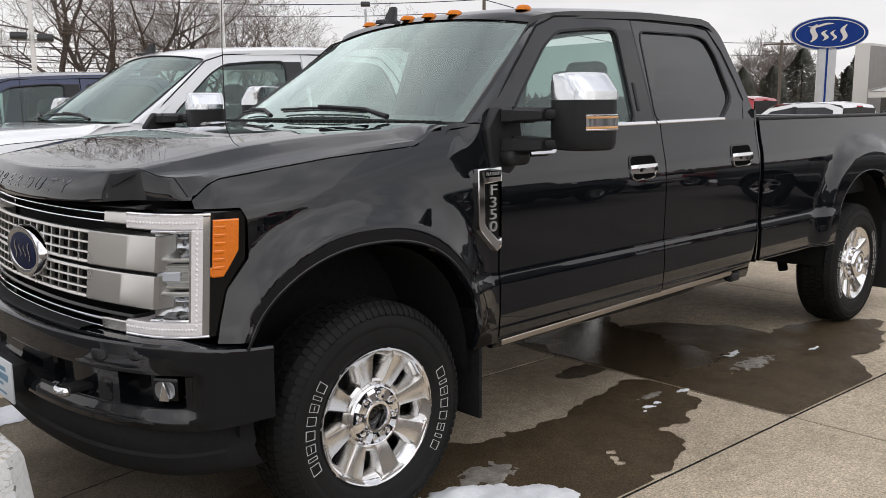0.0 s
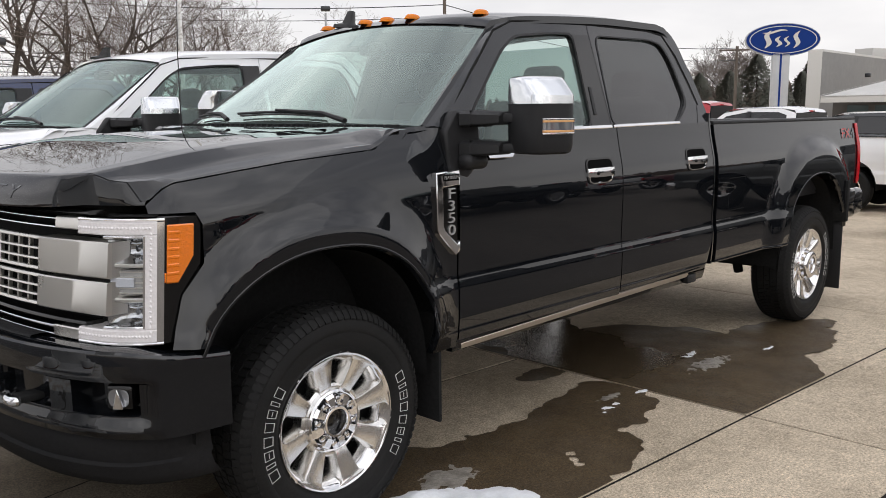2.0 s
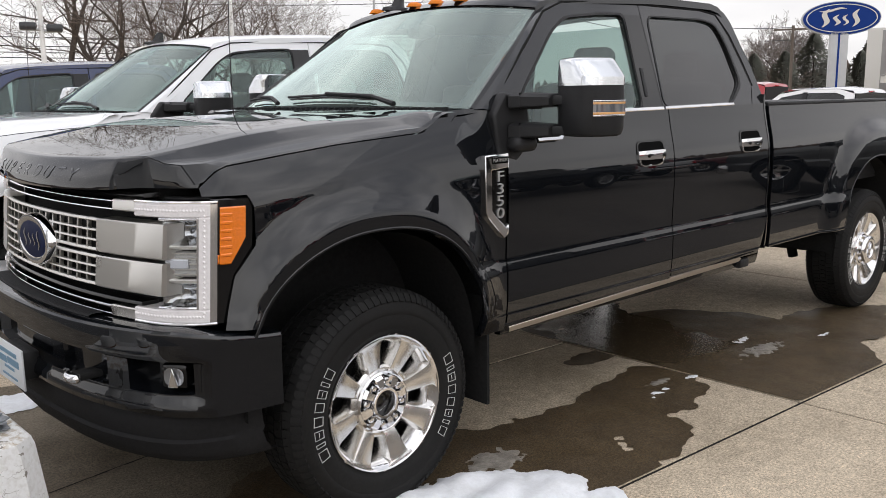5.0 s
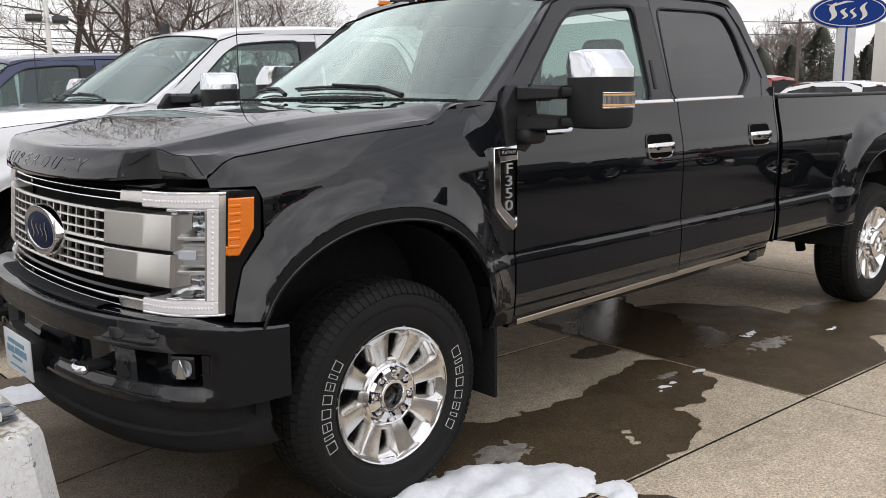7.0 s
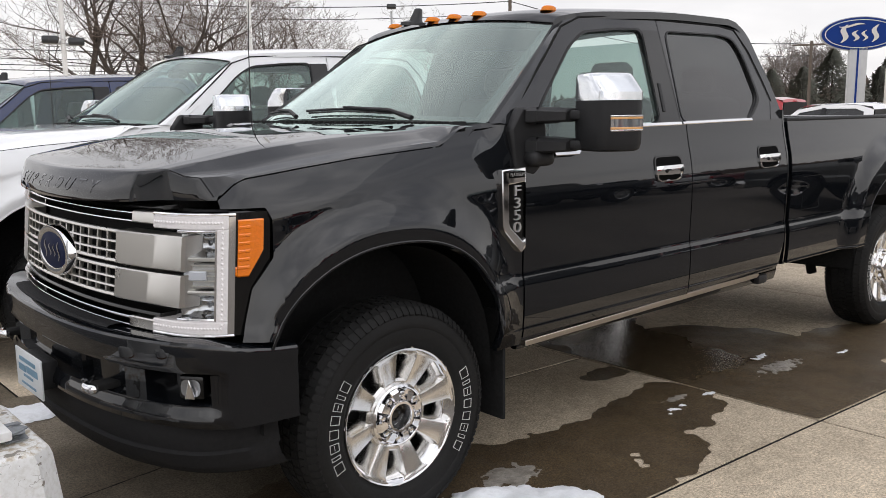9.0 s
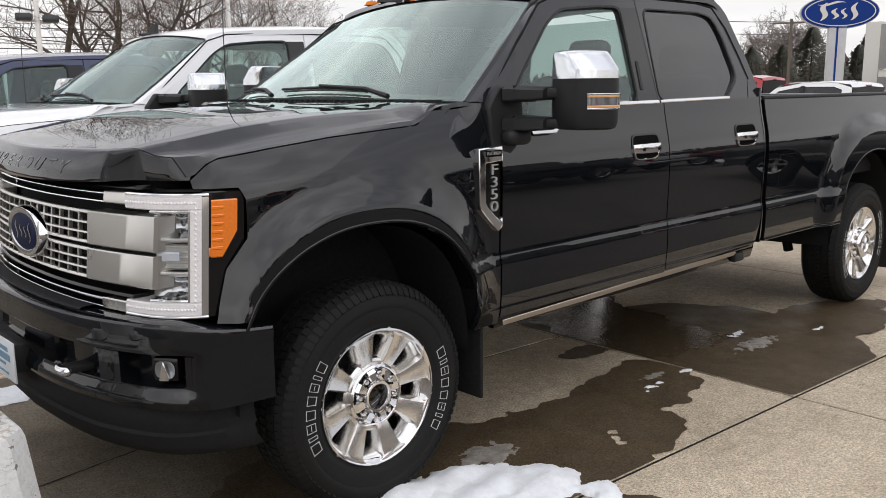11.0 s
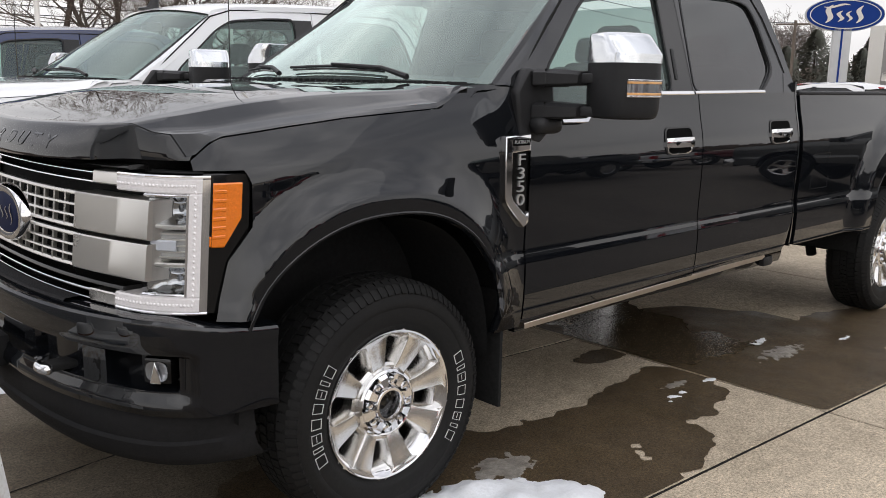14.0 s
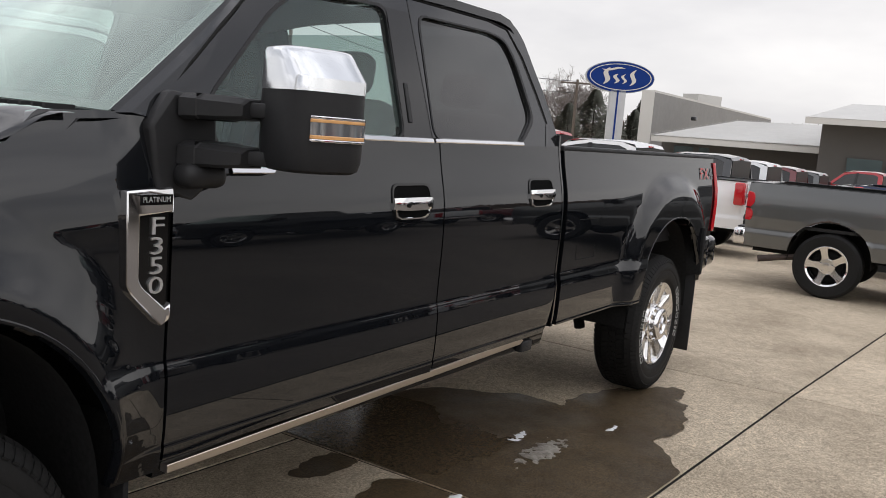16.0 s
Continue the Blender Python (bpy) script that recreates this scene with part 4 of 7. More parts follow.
        part("mud_flap", bm_rbox((5.035, -0.17, 0.16), (5.052, 0.17, 0.72), 0.004, m=Matrix.Translation((0, s * 0.855, 0))), M_PLASTIC, truck)
        # dark block added to close the bright gap above the flap
        part("flap_bracket", bm_rbox((5.00, -0.2, 0.70), (5.05, 0.10, 1.02), 0.006, m=Matrix.Translation((0, s * 0.86, 0))), M_DARK, truck)
        tow_mirror(truck, s)
        # windscreen pillar
        rows = []
        for p, q2 in (((0.54, 0.925, 1.512), (0.64, 0.945, 1.50)), ((0.76, 0.862, 1.665), (0.85, 0.878, 1.65)), ((0.97, 0.795, 1.82), (1.06, 0.812, 1.825)), ((1.11, 0.735, 1.922), (1.19, 0.762, 1.938)), ((1.18, 0.70, 1.96), (1.29, 0.748, 1.998))):
            a, b = Vector(p), Vector(q2)
            n = Vector((-0.35, 0.75, 0.4)).normalized()
            row = [a - n * 0.035, a, a.lerp(b, 0.35) + n * 0.016, b + n * 0.006, b - n * 0.03]
            rows.append([Vector((v.x, s * v.y, v.z)) for v in row])
        part("windscreen_pillar", bm_grid(rows), M_BLACK, truck)
        rows = []
        for v in spread(0, 1, 9):
            a = Vector((0.545 + 0.61 * v, s * (0.885 - 0.172 * v), 1.517 + 0.44 * v))
            b = Vector((lerp_table([(0, 0.54), (0.35, 0.76), (0.70, 0.97), (0.93, 1.11), (1.0, 1.18)], v), s * lerp_table([(0, 0.925), (0.35, 0.862), (0.70, 0.795), (0.93, 0.735), (1.0, 0.70)], v), lerp_table([(0, 1.512), (0.35, 1.665), (0.70, 1.82), (0.93, 1.922), (1.0, 1.96)], v)))
            rows.append([a, a.lerp(b, 0.4) + Vector((-0.004, s * 0.002, 0.004)), b + Vector((0.006, s * 0.004, 0.0))])
        part("pillar_trim", bm_grid(rows), M_GLOSSBLACK, truck)
        # headlamp
        lamp = part("headlamp", lamp_box(s, 0.0, 1.0, 0.85, 1.255, -0.13, -0.09, n=26, zfn=lambda u: (0.848, 1.254)), M_LAMPDARK, truck, "headlamp with light-guide surround")
        part("lamp_backing", lamp_box(s, 0.70, 0.965, 0.85, 1.254, -0.06, -0.008, n=16, zfn=lambda u: (0.846, 1.254)), M_GLOSSBLACK, lamp)
        part("light_guide", lamp_box(s, 0.0, 0.70, 1.198, 1.239, -0.09, 0.004, n=18), M_DRL, lamp)
        part("light_guide", lamp_box(s, 0.606, 0.70, 0.898, 1.198, -0.09, 0.004), M_DRL, lamp)
        part("light_guide", lamp_box(s, 0.0, 0.70, 0.857, 0.898, -0.09, 0.004, n=18), M_DRL, lamp)
        runs = [(0.02 + 0.0285 * k, 1.220) for k in range(23)] + [(0.653, 1.203 - 0.0165 * k) for k in range(20)] + [(0.02 + 0.0285 * k, 0.877) for k in range(23)]
        bm = bmesh.new()
        for u, z in runs:
            bmesh.ops.create_icosphere(bm, subdivisions=1, radius=0.0052, matrix=Matrix.Translation(lamp_at(s, u, z, 0.004)))
        part("bead_strip", bm, M_BEAD, lamp, "strip of small clear lamp beads")
        part("lamp_bezel", lamp_box(s, 0.70, 0.752, 0.850, 1.246, -0.05, 0.001, zfn=lambda u: (0.850, 1.246)), M_CHROME, lamp)
        part("lamp_bezel", lamp_box(s, 0.0, 0.752, 1.239, 1.250, -0.05, 0.005, n=24), M_CHROME, lamp)
        part("lamp_bezel", lamp_box(s, 0.0, 0.752, 0.846, 0.857, -0.05, 0.005, n=20), M_CHROME, lamp)
        part("lamp_bezel", lamp_box(s, 0.588, 0.605, 0.898, 1.198, -0.09, 0.006), M_CHROME, lamp)
        part("lamp_bezel", lamp_box(s, 0.26, 0.60, 1.187, 1.197, -0.09, 0.006), M_CHROME, lamp)
        part("lamp_bezel", lamp_box(s, 0.26, 0.60, 0.899, 0.909, -0.09, 0.006), M_CHROME, lamp)
        part("amber_lens", lamp_box(s, 0.768, 0.912, 1.02, 1.235, -0.03, 0.002, n=14, zfn=lambda u: (1.042 + 0.080 * max(0.0, (u - 0.835) / 0.077), 1.228)), M_AMBER, lamp)
        for k in range(6):
            zz = 1.066 + k * 0.026
            part("lens_rib", lamp_box(s, 0.773, 0.835, zz, zz + 0.014, -0.002, 0.0045, n=6), M_AMBER, lamp)
        part("amber_reflector", lamp_box(s, 0.754, 0.766, 1.045, 1.075, -0.03, 0.002, n=3), M_AMBER, lamp)
        for z0, z1 in ((1.108, 1.190), (0.904, 0.985)):
            rows = []
            for u in spread(0.26, 0.592, 9):
                rows.append([lamp_at(s, u, z, -0.055 + 0.048 * max(abs((u - 0.47) / 0.2) ** 2.0 * 0.7, abs((z - (z0 + z1) / 2) / ((z1 - z0) / 2)) ** 3)) for z in spread(z0, z1, 9)])
            part("reflector_bowl", bm_grid(rows), M_BOWL, lamp)
            part("reflector_bulb", bm_lathe([(0.0, -0.012), (0.010, -0.010), (0.012, 0.02)], 12, "x", centre=lamp_at(s, 0.50, (z0 + z1) / 2, -0.06)), M_LENSGREY, lamp)
        part("reflector_shelf", lamp_box(s, 0.29, 0.592, 1.094, 1.108, -0.07, -0.004), M_SATIN, lamp)
        part("reflector_shelf", lamp_box(s, 0.31, 0.592, 0.984, 0.998, -0.07, -0.004), M_SATIN, lamp)
        proj = part("projector", lamp_box(s, 0.28, 0.59, 1.004, 1.086, -0.07, -0.020), M_BOWLSOFT, lamp)
        part("projector_lens", lamp_box(s, 0.30, 0.50, 1.030, 1.062, -0.03, -0.008), M_DRLCLEAR, proj)
        for k in range(5):
            z = 1.010 + 0.017 * k
            part("projector_rib", lamp_box(s, 0.285, 0.588, z, z + 0.004, -0.03, -0.014), M_SATIN, proj)
        part("lens", bm_grid([[lamp_at(s, u, z, 0.002) for u in spread(0.26, 0.60, 12)] for z in (0.90, 1.05, 1.198)]), glass_lens, lamp)
        # front bumper fittings
        hook = [(-0.955, s * 0.545, 0.650), (-0.972, s * 0.530, 0.649), (-0.978, s * 0.505, 0.648), (-0.975, s * 0.480, 0.649), (-0.962, s * 0.463, 0.650)]
        eye = part("tow_hook", bm_tube(catmull(hook, 15), [0.006, 0.013] + [0.0165] * 11 + [0.013, 0.006], 12), M_CHROME, truck, "chrome tow hook")
        part("hook_stem", bm_rbox((-0.96, -0.035, 0.637), (-0.84, 0.035, 0.662), 0.008, m=Matrix.Translation((0, s * 0.504, 0))), M_DARK, eye)
    # bonnet
    strips = [[-0.938, -0.925, -0.90, -0.88, -0.86], [-0.86, -0.845, -0.82, -0.79, -0.77], [-0.77, -0.755, -0.74] + spread(-0.72, -0.48, 17) + [-0.42, -0.3, -0.15, 0.0, 0.15, 0.3, 0.42] + spread(0.48, 0.72, 17) + [0.74, 0.755, 0.77]]
    strips += [[-y for y in st[::-1]] for st in strips[1::-1]]

    def splay(y, x):
        """The bonnet's creases run outwards to the rear."""
        a, k = abs(y), sstep(-0.55, 0.27, x)
        edge = fender_w(x, lerp_table(FENDER_TOP[:6], x)) - 0.005 - 0.938
        return math.copysign(a + lerp_table([(0.0, 0.0), (0.60, 0.0), (0.77, 0.035), (0.86, 0.060), (0.938, 0.0)], a) * k + edge * max(0.0, (a - 0.60) / 0.338), y)
    nose_deep = lambda a: 0.085 - 0.070 * sstep(0.36, 0.80, a)
    nose = [(v.x, v.y) for v in catmull([(0.0, 0.0), (0.03, 0.16), (0.13, 0.42), (0.52, 0.86), (0.72, 0.955), (1.0, 1.0)], 19)]
    bm = bmesh.new()
    for j, ys in enumerate(strips):
        rows = []
        for i, x in enumerate([None] * 19 + spread(-0.86, 0.42, 30)):
            row = []
            for y in ys:
                a = abs(y)
                xf = lerp_table(HOOD_FRONT, a)
                deep = nose_deep(a)
                x0 = xf + deep
                z0 = hood_z(x0, y)
                if x is None:
                    d, f = nose[i]
                    zb = 1.266 + 0.022 * min(1.0, a / 0.75) ** 2
                    row.append(Vector((xf + deep * d, splay(y, xf), zb + (z0 - zb) * f)))
                else:
                    back = 0.42 - 0.05 * (1 - (a / 0.93) ** 2)
                    xx = x0 + (back - x0) * (x + 0.86) / 1.28
                    row.append(Vector((xx, splay(y, xx), hood_z(xx, y))))
            rows.append(row)
        bm_grid(rows, bm)
    hood = part("bonnet", bm, M_BLACK, truck, angle=20)
    def nose_x(y, z):
        xf, deep = lerp_table(HOOD_FRONT, abs(y)), nose_deep(abs(y))
        zb, z0 = 1.266 + 0.022 * min(1.0, abs(y) / 0.75) ** 2, hood_z(xf + deep, y)
        return xf + deep * lerp_table([(f, d) for d, f in nose], (z - zb) / (z0 - zb))
    for i, ch in enumerate("SUPERDUTY"):
        y = 0.395 - 0.76 * i / 8 - (0.012 if i > 4 else 0.0)
        bm = text_bm(ch, 0.062, 1.0, Matrix.Diagonal((1.6, 1, 1, 1)))
        for v in bm.verts:
            yy, zz = y - v.co.x - 0.35 * v.co.y, 1.318 + v.co.y
            v.co = Vector((nose_x(yy, zz) + (-0.0013 if v.co.z > 0 else 0.004), yy, zz))
        part("raised_letter", bm, M_BLACK, hood, angle=60)
    # cowl and wipers
    rows = [[Vector((x - 0.05 * (1 - (abs(y) / 0.93) ** 2), y, z - 0.0 + 0.02 * (1 - (abs(y) / 0.93) ** 2))) for y in spread(-0.93, 0.93, 15)] for x, z in ((0.40, 1.46), (0.44, 1.492), (0.56, 1.500), (0.62, 1.53))]
    cowl = part("cowl", bm_grid(rows), M_PLASTIC, truck)
    for k in range(36):
        y = -0.8 + 1.6 * k / 35
        part("cowl_slat", bm_box((0.44 - 0.04 * (1 - (y / 0.93) ** 2), y - 0.006, 1.498), (0.52 - 0.04 * (1 - (y / 0.93) ** 2), y + 0.006, 1.522)), M_PLASTIC, cowl)
    # windscreen
    def screen(u, v):
        y = u * (0.885 - 0.172 * v)
        x = 0.545 + 0.61 * v - 0.11 * (1 - u * u) * (1 - 0.45 * v)
        return Vector((x, y, 1.515 + 0.44 * v + 0.05 * (1 - u * u) * (0.35 + 0.65 * v)))
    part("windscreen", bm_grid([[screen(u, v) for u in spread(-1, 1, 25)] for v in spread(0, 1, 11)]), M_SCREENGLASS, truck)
    part("screen_band", bm_grid([[screen(u, v) + Vector((0.004, 0, -0.004)) for u in spread(-1, 1, 25)] for v in (0.0, 0.05)]), M_GLOSSBLACK, truck)
    for e in (-1, 1):
        part("screen_band", bm_grid([[screen(e * u, v) + Vector((0.004, -e * 0.002, -0.004)) for u in (0.925 + 0.02 * v, 0.96, 1.0)] for v in spread(0, 1, 9)]), M_GLOSSBLACK, truck)
    part("screen_band", bm_grid([[screen(u, v) + Vector((0.004, 0, -0.004)) for u in spread(-1, 1, 25)] for v in (0.955, 1.0)]), M_GLOSSBLACK, truck)
    part("headliner", bm_grid([[screen(t, 0.95) + Vector((k * 1.5, 0, -0.012 + 0.05 * k)) for t in spread(-0.98, 0.98, 9)] for k in (0.0, 0.3, 1.0)]), M_SEAT, truck)
    part("mirror_bracket", bm_rbox((-0.07, -0.05, -0.05), (0.05, 0.05, 0.02), 0.02, m=Matrix.Translation(screen(0, 0.86) + Vector((0.09, 0, -0.03)))), M_PLASTIC, truck)
    part("sensor_cover", bm_grid([[screen(u, v) + Vector((0.006, 0, -0.006)) for u in (-0.1, -0.05, 0.05, 0.1)] for v in (0.80, 0.9, 0.98)]), M_GLOSSBLACK, truck)
    for y0, y1, yp in ((-0.37, 0.30, -0.56), (0.50, 0.80, 0.30)):
        pts = [screen(y / 0.885, v) + Vector((-0.030, 0, 0.014)) for y, v in ((y0, 0.050), ((y0 + y1) / 2, 0.066), (y1, 0.056))]
        wip = part("wiper", bm_tube(catmull(pts, 9), 0.0065, 6), M_PLASTIC, truck)
        part("wiper_rubber", bm_tube([p + Vector((0.012, 0, -0.010)) for p in catmull(pts, 9)], 0.005, 5), M_GLOSSBLACK, wip)
        a = screen(yp / 0.885, 0.0) + Vector((-0.055, 0, 0.012))
        part("wiper_arm", bm_tube([a, a.lerp(pts[1], 0.3) + Vector((-0.006, 0, 0.022)), pts[1] + Vector((-0.004, 0, 0.010))], [0.012, 0.009, 0.006], 8), M_PLASTIC, wip)
    # roof
    def roof_z(x, t):
        rear = sstep(2.87, 2.62, x)
        return 1.958 + 0.034 * sstep(1.2, 2.2, x) + 0.089 * (1 - math.exp(-(x - 1.06) / 0.13)) * (0.55 + 0.45 * rear) + 0.030 * (1 - t * t) - 0.022 * abs(t) ** 7 - 0.055 * (1 - rear)
    rows = []
    for k in range(25):
        row = []
        for i in range(27):
            t = -1 + 2 * i / 26
            edge = screen(t, 1.0)
            x = edge.x - 0.004 + (2.775 - edge.x) * (k / 24) ** 1.35
            z = edge.z + 0.006 if k == 0 else roof_z(x, t)
            row.append(Vector((x, t * (0.713 + 0.045 * sstep(0, 4, k)), max(z, edge.z + 0.004))))
        rows.append([row[0] + Vector((0, -0.004, -0.035))] + row + [row[-1] + Vector((0, 0.004, -0.035))])
    roof = part("roof", bm_grid(rows), M_BLACK, truck)
    for y in (-0.605, -0.21, -0.035, 0.14, 0.535):
        x = 1.29 - 0.13 * (1 - (y / 0.75) ** 2)
        z = roof_z(x, y / 0.755) - 0.004
        rows = [[Vector((x + 0.048 * c * k, y + 0.027 * d * k, z + h * 0.55)) for c, d in [(math.cos(2 * math.pi * i / 16), math.sin(2 * math.pi * i / 16)) for i in range(16)]] for k, h in ((1.15, 0.0), (1.15, 0.006), (1.0, 0.010), (0.9, 0.03), (0.65, 0.042), (0.3, 0.047))]
        bm = bm_grid(rows, close=True)
        bm.faces.new([bm.verts.new(p) for p in rows[-1]])
        part("marker_light", bm, M_MARKER, roof, "amber roof marker light")
    rows = [[Vector((1.25 + dx + 0.085 * k * math.cos(2 * math.pi * i / 14), 0.42 + 0.03 * k * math.sin(2 * math.pi * i / 14), roof_z(1.25, 0.55) - 0.008 + h)) for i in range(14)] for k, h, dx in ((1, 0, 0), (0.94, 0.018, 0.004), (0.55, 0.030, 0.030), (0.42, 0.065, 0.042), (0.34, 0.092, 0.05), (0.2, 0.098, 0.052))]
    bm = bm_grid(rows, close=True)
    bm.faces.new([bm.verts.new(p) for p in rows[-1]])
    part("antenna_fin", bm, M_GLOSSBLACK, roof)
    base = part("antenna_base", bm_lathe([(0.022, 0.0), (0.020, 0.012), (0.010, 0.030), (0.006, 0.05)], 14, "z", centre=(0.445, 0.84, 1.462)), M_PLASTIC, truck)
    part("antenna", bm_tube([(0.445, 0.84, 1.50), (0.447, 0.84, 1.9), (0.465, 0.84, 2.30)], [0.0035, 0.0025, 0.0018], 6), M_PLASTIC, base)
    part("cab_rear", bm_box((2.875, -0.86, 0.9), (2.905, 0.86, 1.50)), M_BLACK, truck)
    part("rear_window", bm_grid([[Vector((x, y, z)) for y in (-w, 0.0, w)] for x, z, w in ((2.90, 1.49, 0.84), (2.86, 1.70, 0.79), (2.775, 1.985, 0.71))]), M_REARGLASS, truck)
    # cabin
    cabin = part("dashboard", bm_rbox((0.62, -0.80, 1.22), (1.02, 0.80, 1.50), 0.06), M_SEAT, truck)
    wheel_c = Matrix.Translation((1.18, -0.40, 1.42)) @ Matrix.Rotation(radians(-62), 4, "Y")
    part("steering_wheel", bm_grid([[wheel_c @ Vector(((0.185 + 0.015 * math.cos(b)) * math.cos(a), (0.185 + 0.015 * math.cos(b)) * math.sin(a), 0.015 * math.sin(b))) for b in [2 * math.pi * j / 8 for j in range(8)]] for a in [2 * math.pi * i / 32 for i in range(33)]], close=True), M_PLASTIC, truck)
    seat(truck, 1.62, -0.42, 0.56)
    seat(truck, 1.62, 0.42, 0.56)
    seat(truck, 2.52, 0.0, 1.4)
    # load bed, tailgate, rear bumper
    part("bed_floor", bm_box((2.98, -0.86, 0.92), (5.38, 0.86, 0.96)), M_PLASTIC, truck)
    part("bed_front", bm_rbox((2.975, -0.90, 0.94), (3.01, 0.90, 1.50), 0.008), M_PLASTIC, truck)
    tg = part("tailgate", bm_rbox((5.365, -0.80, 0.92), (5.425, 0.80, 1.49), 0.02), M_BLACK, truck)
    part("tailgate_handle", bm_rbox((5.42, -0.12, 1.30), (5.44, 0.12, 1.38), 0.01), M_CHROME, tg)
    rb = part("rear_bumper", bm_rbox((5.36, -0.975, 0.70), (5.64, 0.975, 0.925), 0.05, seg=3), M_BLACK, truck)
    for s in (-1, 1):
        part("bumper_end", bm_rbox((5.092, -0.09, 0.695), (5.42, 0.018, 0.932), 0.03, m=Matrix.Translation((0, s * 0.968, 0)) if s > 0 else Matrix.Translation((0, -0.968, 0)) @ Matrix.Diagonal((1, -1, 1, 1)), seg=3), M_BLACK, rb)
    part("bumper_step", bm_rbox((5.40, -0.85, 0.92), (5.62, 0.85, 0.935), 0.005), M_PLASTIC, rb)
    # grille
    full = spread(-0.80, 0.80, 41)
    core = spread(-0.69, 0.69, 41)
    grille = part("grille", front_box(core, 0.84, 1.30, -0.16, -0.06), M_DARK, truck, "satin chrome grille with square mesh")
    for z0, z1 in ((1.062, 1.176), (0.944, 1.050)):
        for s in (-1, 1):
            part("grille_bar", front_box(spread(s * 0.485, s * 0.815, 14), z0, z1, -0.05, 0.022), M_SATIN, grille)
        bm = bmesh.new()
        for k in range(4):
            zz = z0 + (z1 - z0 - 0.012) * k / 3
            front_box(spread(-0.487, 0.487, 27), zz, zz + (0.012 if k in (0, 3) else 0.008), 0.004, 0.018, bm)
        for k in range(15):
            y = -0.487 + 0.974 * k / 14
            front_box([y - 0.0055, y - 0.002, y + 0.002, y + 0.0055], z0 + 0.004, z1 - 0.004, 0.004, 0.016, bm)
        part("grille_mesh", bm, M_SATIN, grille, "square-holed chrome mesh")
    for z0, top in ((1.207, True), (0.850, False)):
        for s in (-1, 1):
            part("grille_tip", front_box(spread(s * 0.56, s * 0.715, 8), z0, z0 + 0.040, -0.05, 0.012), M_SATIN, grille)
        part("grille_accent", front_box(spread(-0.56, 0.56, 25), z0 + (0.027 if top else 0.027), z0 + 0.036, -0.05, 0.008), M_CHROME, grille)
        part("grille_accent", front_box(spread(-0.56, 0.56, 25), z0 + 0.000, z0 + 0.007, -0.05, 0.008), M_CHROME, grille)
        part("grille_slat", front_box(spread(-0.70, 0.70, 25), z0 + 0.048, z0 + 0.062, -0.06, 0.0), M_GLOSSBLACK, grille)
    # oval badge
    def oval(k, out, n=40):
        return [Vector((-0.890 - out, 0.180 * k * math.cos(2 * math.pi * i / n), 1.058 + 0.083 * k * math.sin(2 * math.pi * i / n) * (1.0 + 0.18 * (k > 0.8)))) for i in range(n)]
    rows = [oval(1.0, -0.03), oval(1.0, 0.0), oval(0.95, 0.012), oval(0.86, 0.014), oval(0.80, 0.008)]
    ring = part("oval_badge", bm_grid(rows, close=True), M_CHROME, grille, "chrome-rimmed oval badge")
    rows = [oval(0.82, 0.006), oval(0.79, 0.010)]
    bm = bm_grid(rows, close=True)
    bm.faces.new([bm.verts.new(p) for p in rows[-1]])
    part("oval_face", bm, M_BLUEOVAL, ring)
    for y0, w, h, lean in ((0.075, 0.024, 0.040, 0.3), (0.025, 0.020, 0.026, 0.2), (-0.022, 0.018, 0.026, 0.25), (-0.068, 0.020, 0.042, 0.3)):
        rows = [[], []]
        for k in range(13):
            u = -1 + k / 6
            for row, side in zip(rows, (-1, 1)):
                row.append(Vector((-0.9025, y0 - lean * h * u * 0.5 + 0.012 * math.sin(math.pi * u) + side * w * 0.33 * (1 - u * u * 0.8), 1.058 + h * 0.9 * u)))
        part("oval_mark", bm_grid(rows), M_SATIN, ring)
    # front bumper: swept section with pockets
    plan = catmull([(-0.975, 0.0), (-0.967, 0.25), (-0.935, 0.50), (-0.872, 0.72), (-0.785, 0.89), (-0.66, 0.98), (-0.46, 1.008)], 61)
    us = sorted(set([k / 60 for k in range(61)] + [0.495, 0.510, 0.725, 0.740, 0.245, 0.250, 0.42, 0.425]))
    prof = [(-0.10, 0.845), (-0.02, 0.849), (0.002, 0.845), (0.009, 0.838), (0.011, 0.828), (0.011, 0.80), (0.0105, 0.775), (0.010, 0.758), (0.007, 0.747), (-0.010, 0.736), (-0.012, 0.69), (-0.012, 0.642), (-0.012, 0.632), (-0.010, 0.618), (0.0, 0.602), (0.003, 0.58), (-0.01, 0.556), (-0.05, 0.545), (-0.10, 0.545)]
    def bump_pt(u, o, z):
        k = min(59, int(u * 60))
        p = plan[k].lerp(plan[k + 1], u * 60 - k)
        t = (plan[min(k + 2, 60)] - plan[max(k - 1, 0)]).normalized()
        return p + Vector((-t.y, t.x)) * o, z
    rows = []
    for s in (1, -1):
        seq = us if s < 0 else us[::-1]
        for u in seq:
            if s < 0 and u == 0:
                continue
            row = []
            for o, z in prof:
                oo = o
                pocket = (0.510 <= u <= 0.725 or 0.250 <= u <= 0.42 or u < 0.245) and 0.640 < z < 0.738
                if pocket and 0.505 <= u:
                    oo -= 0.075
                elif pocket:
                    oo -= 0.035
                if u > 0.738 and z < 0.82 and o > -0.04:
                    oo += (0.006 - 0.015 * (0.828 - z) - oo) * sstep(0.738, 0.80, u)
                p, zz = bump_pt(u, oo, z)
                zz -= 0.042 * sstep(0.66, 1.0, u) * sstep(0.72, 0.80, z)
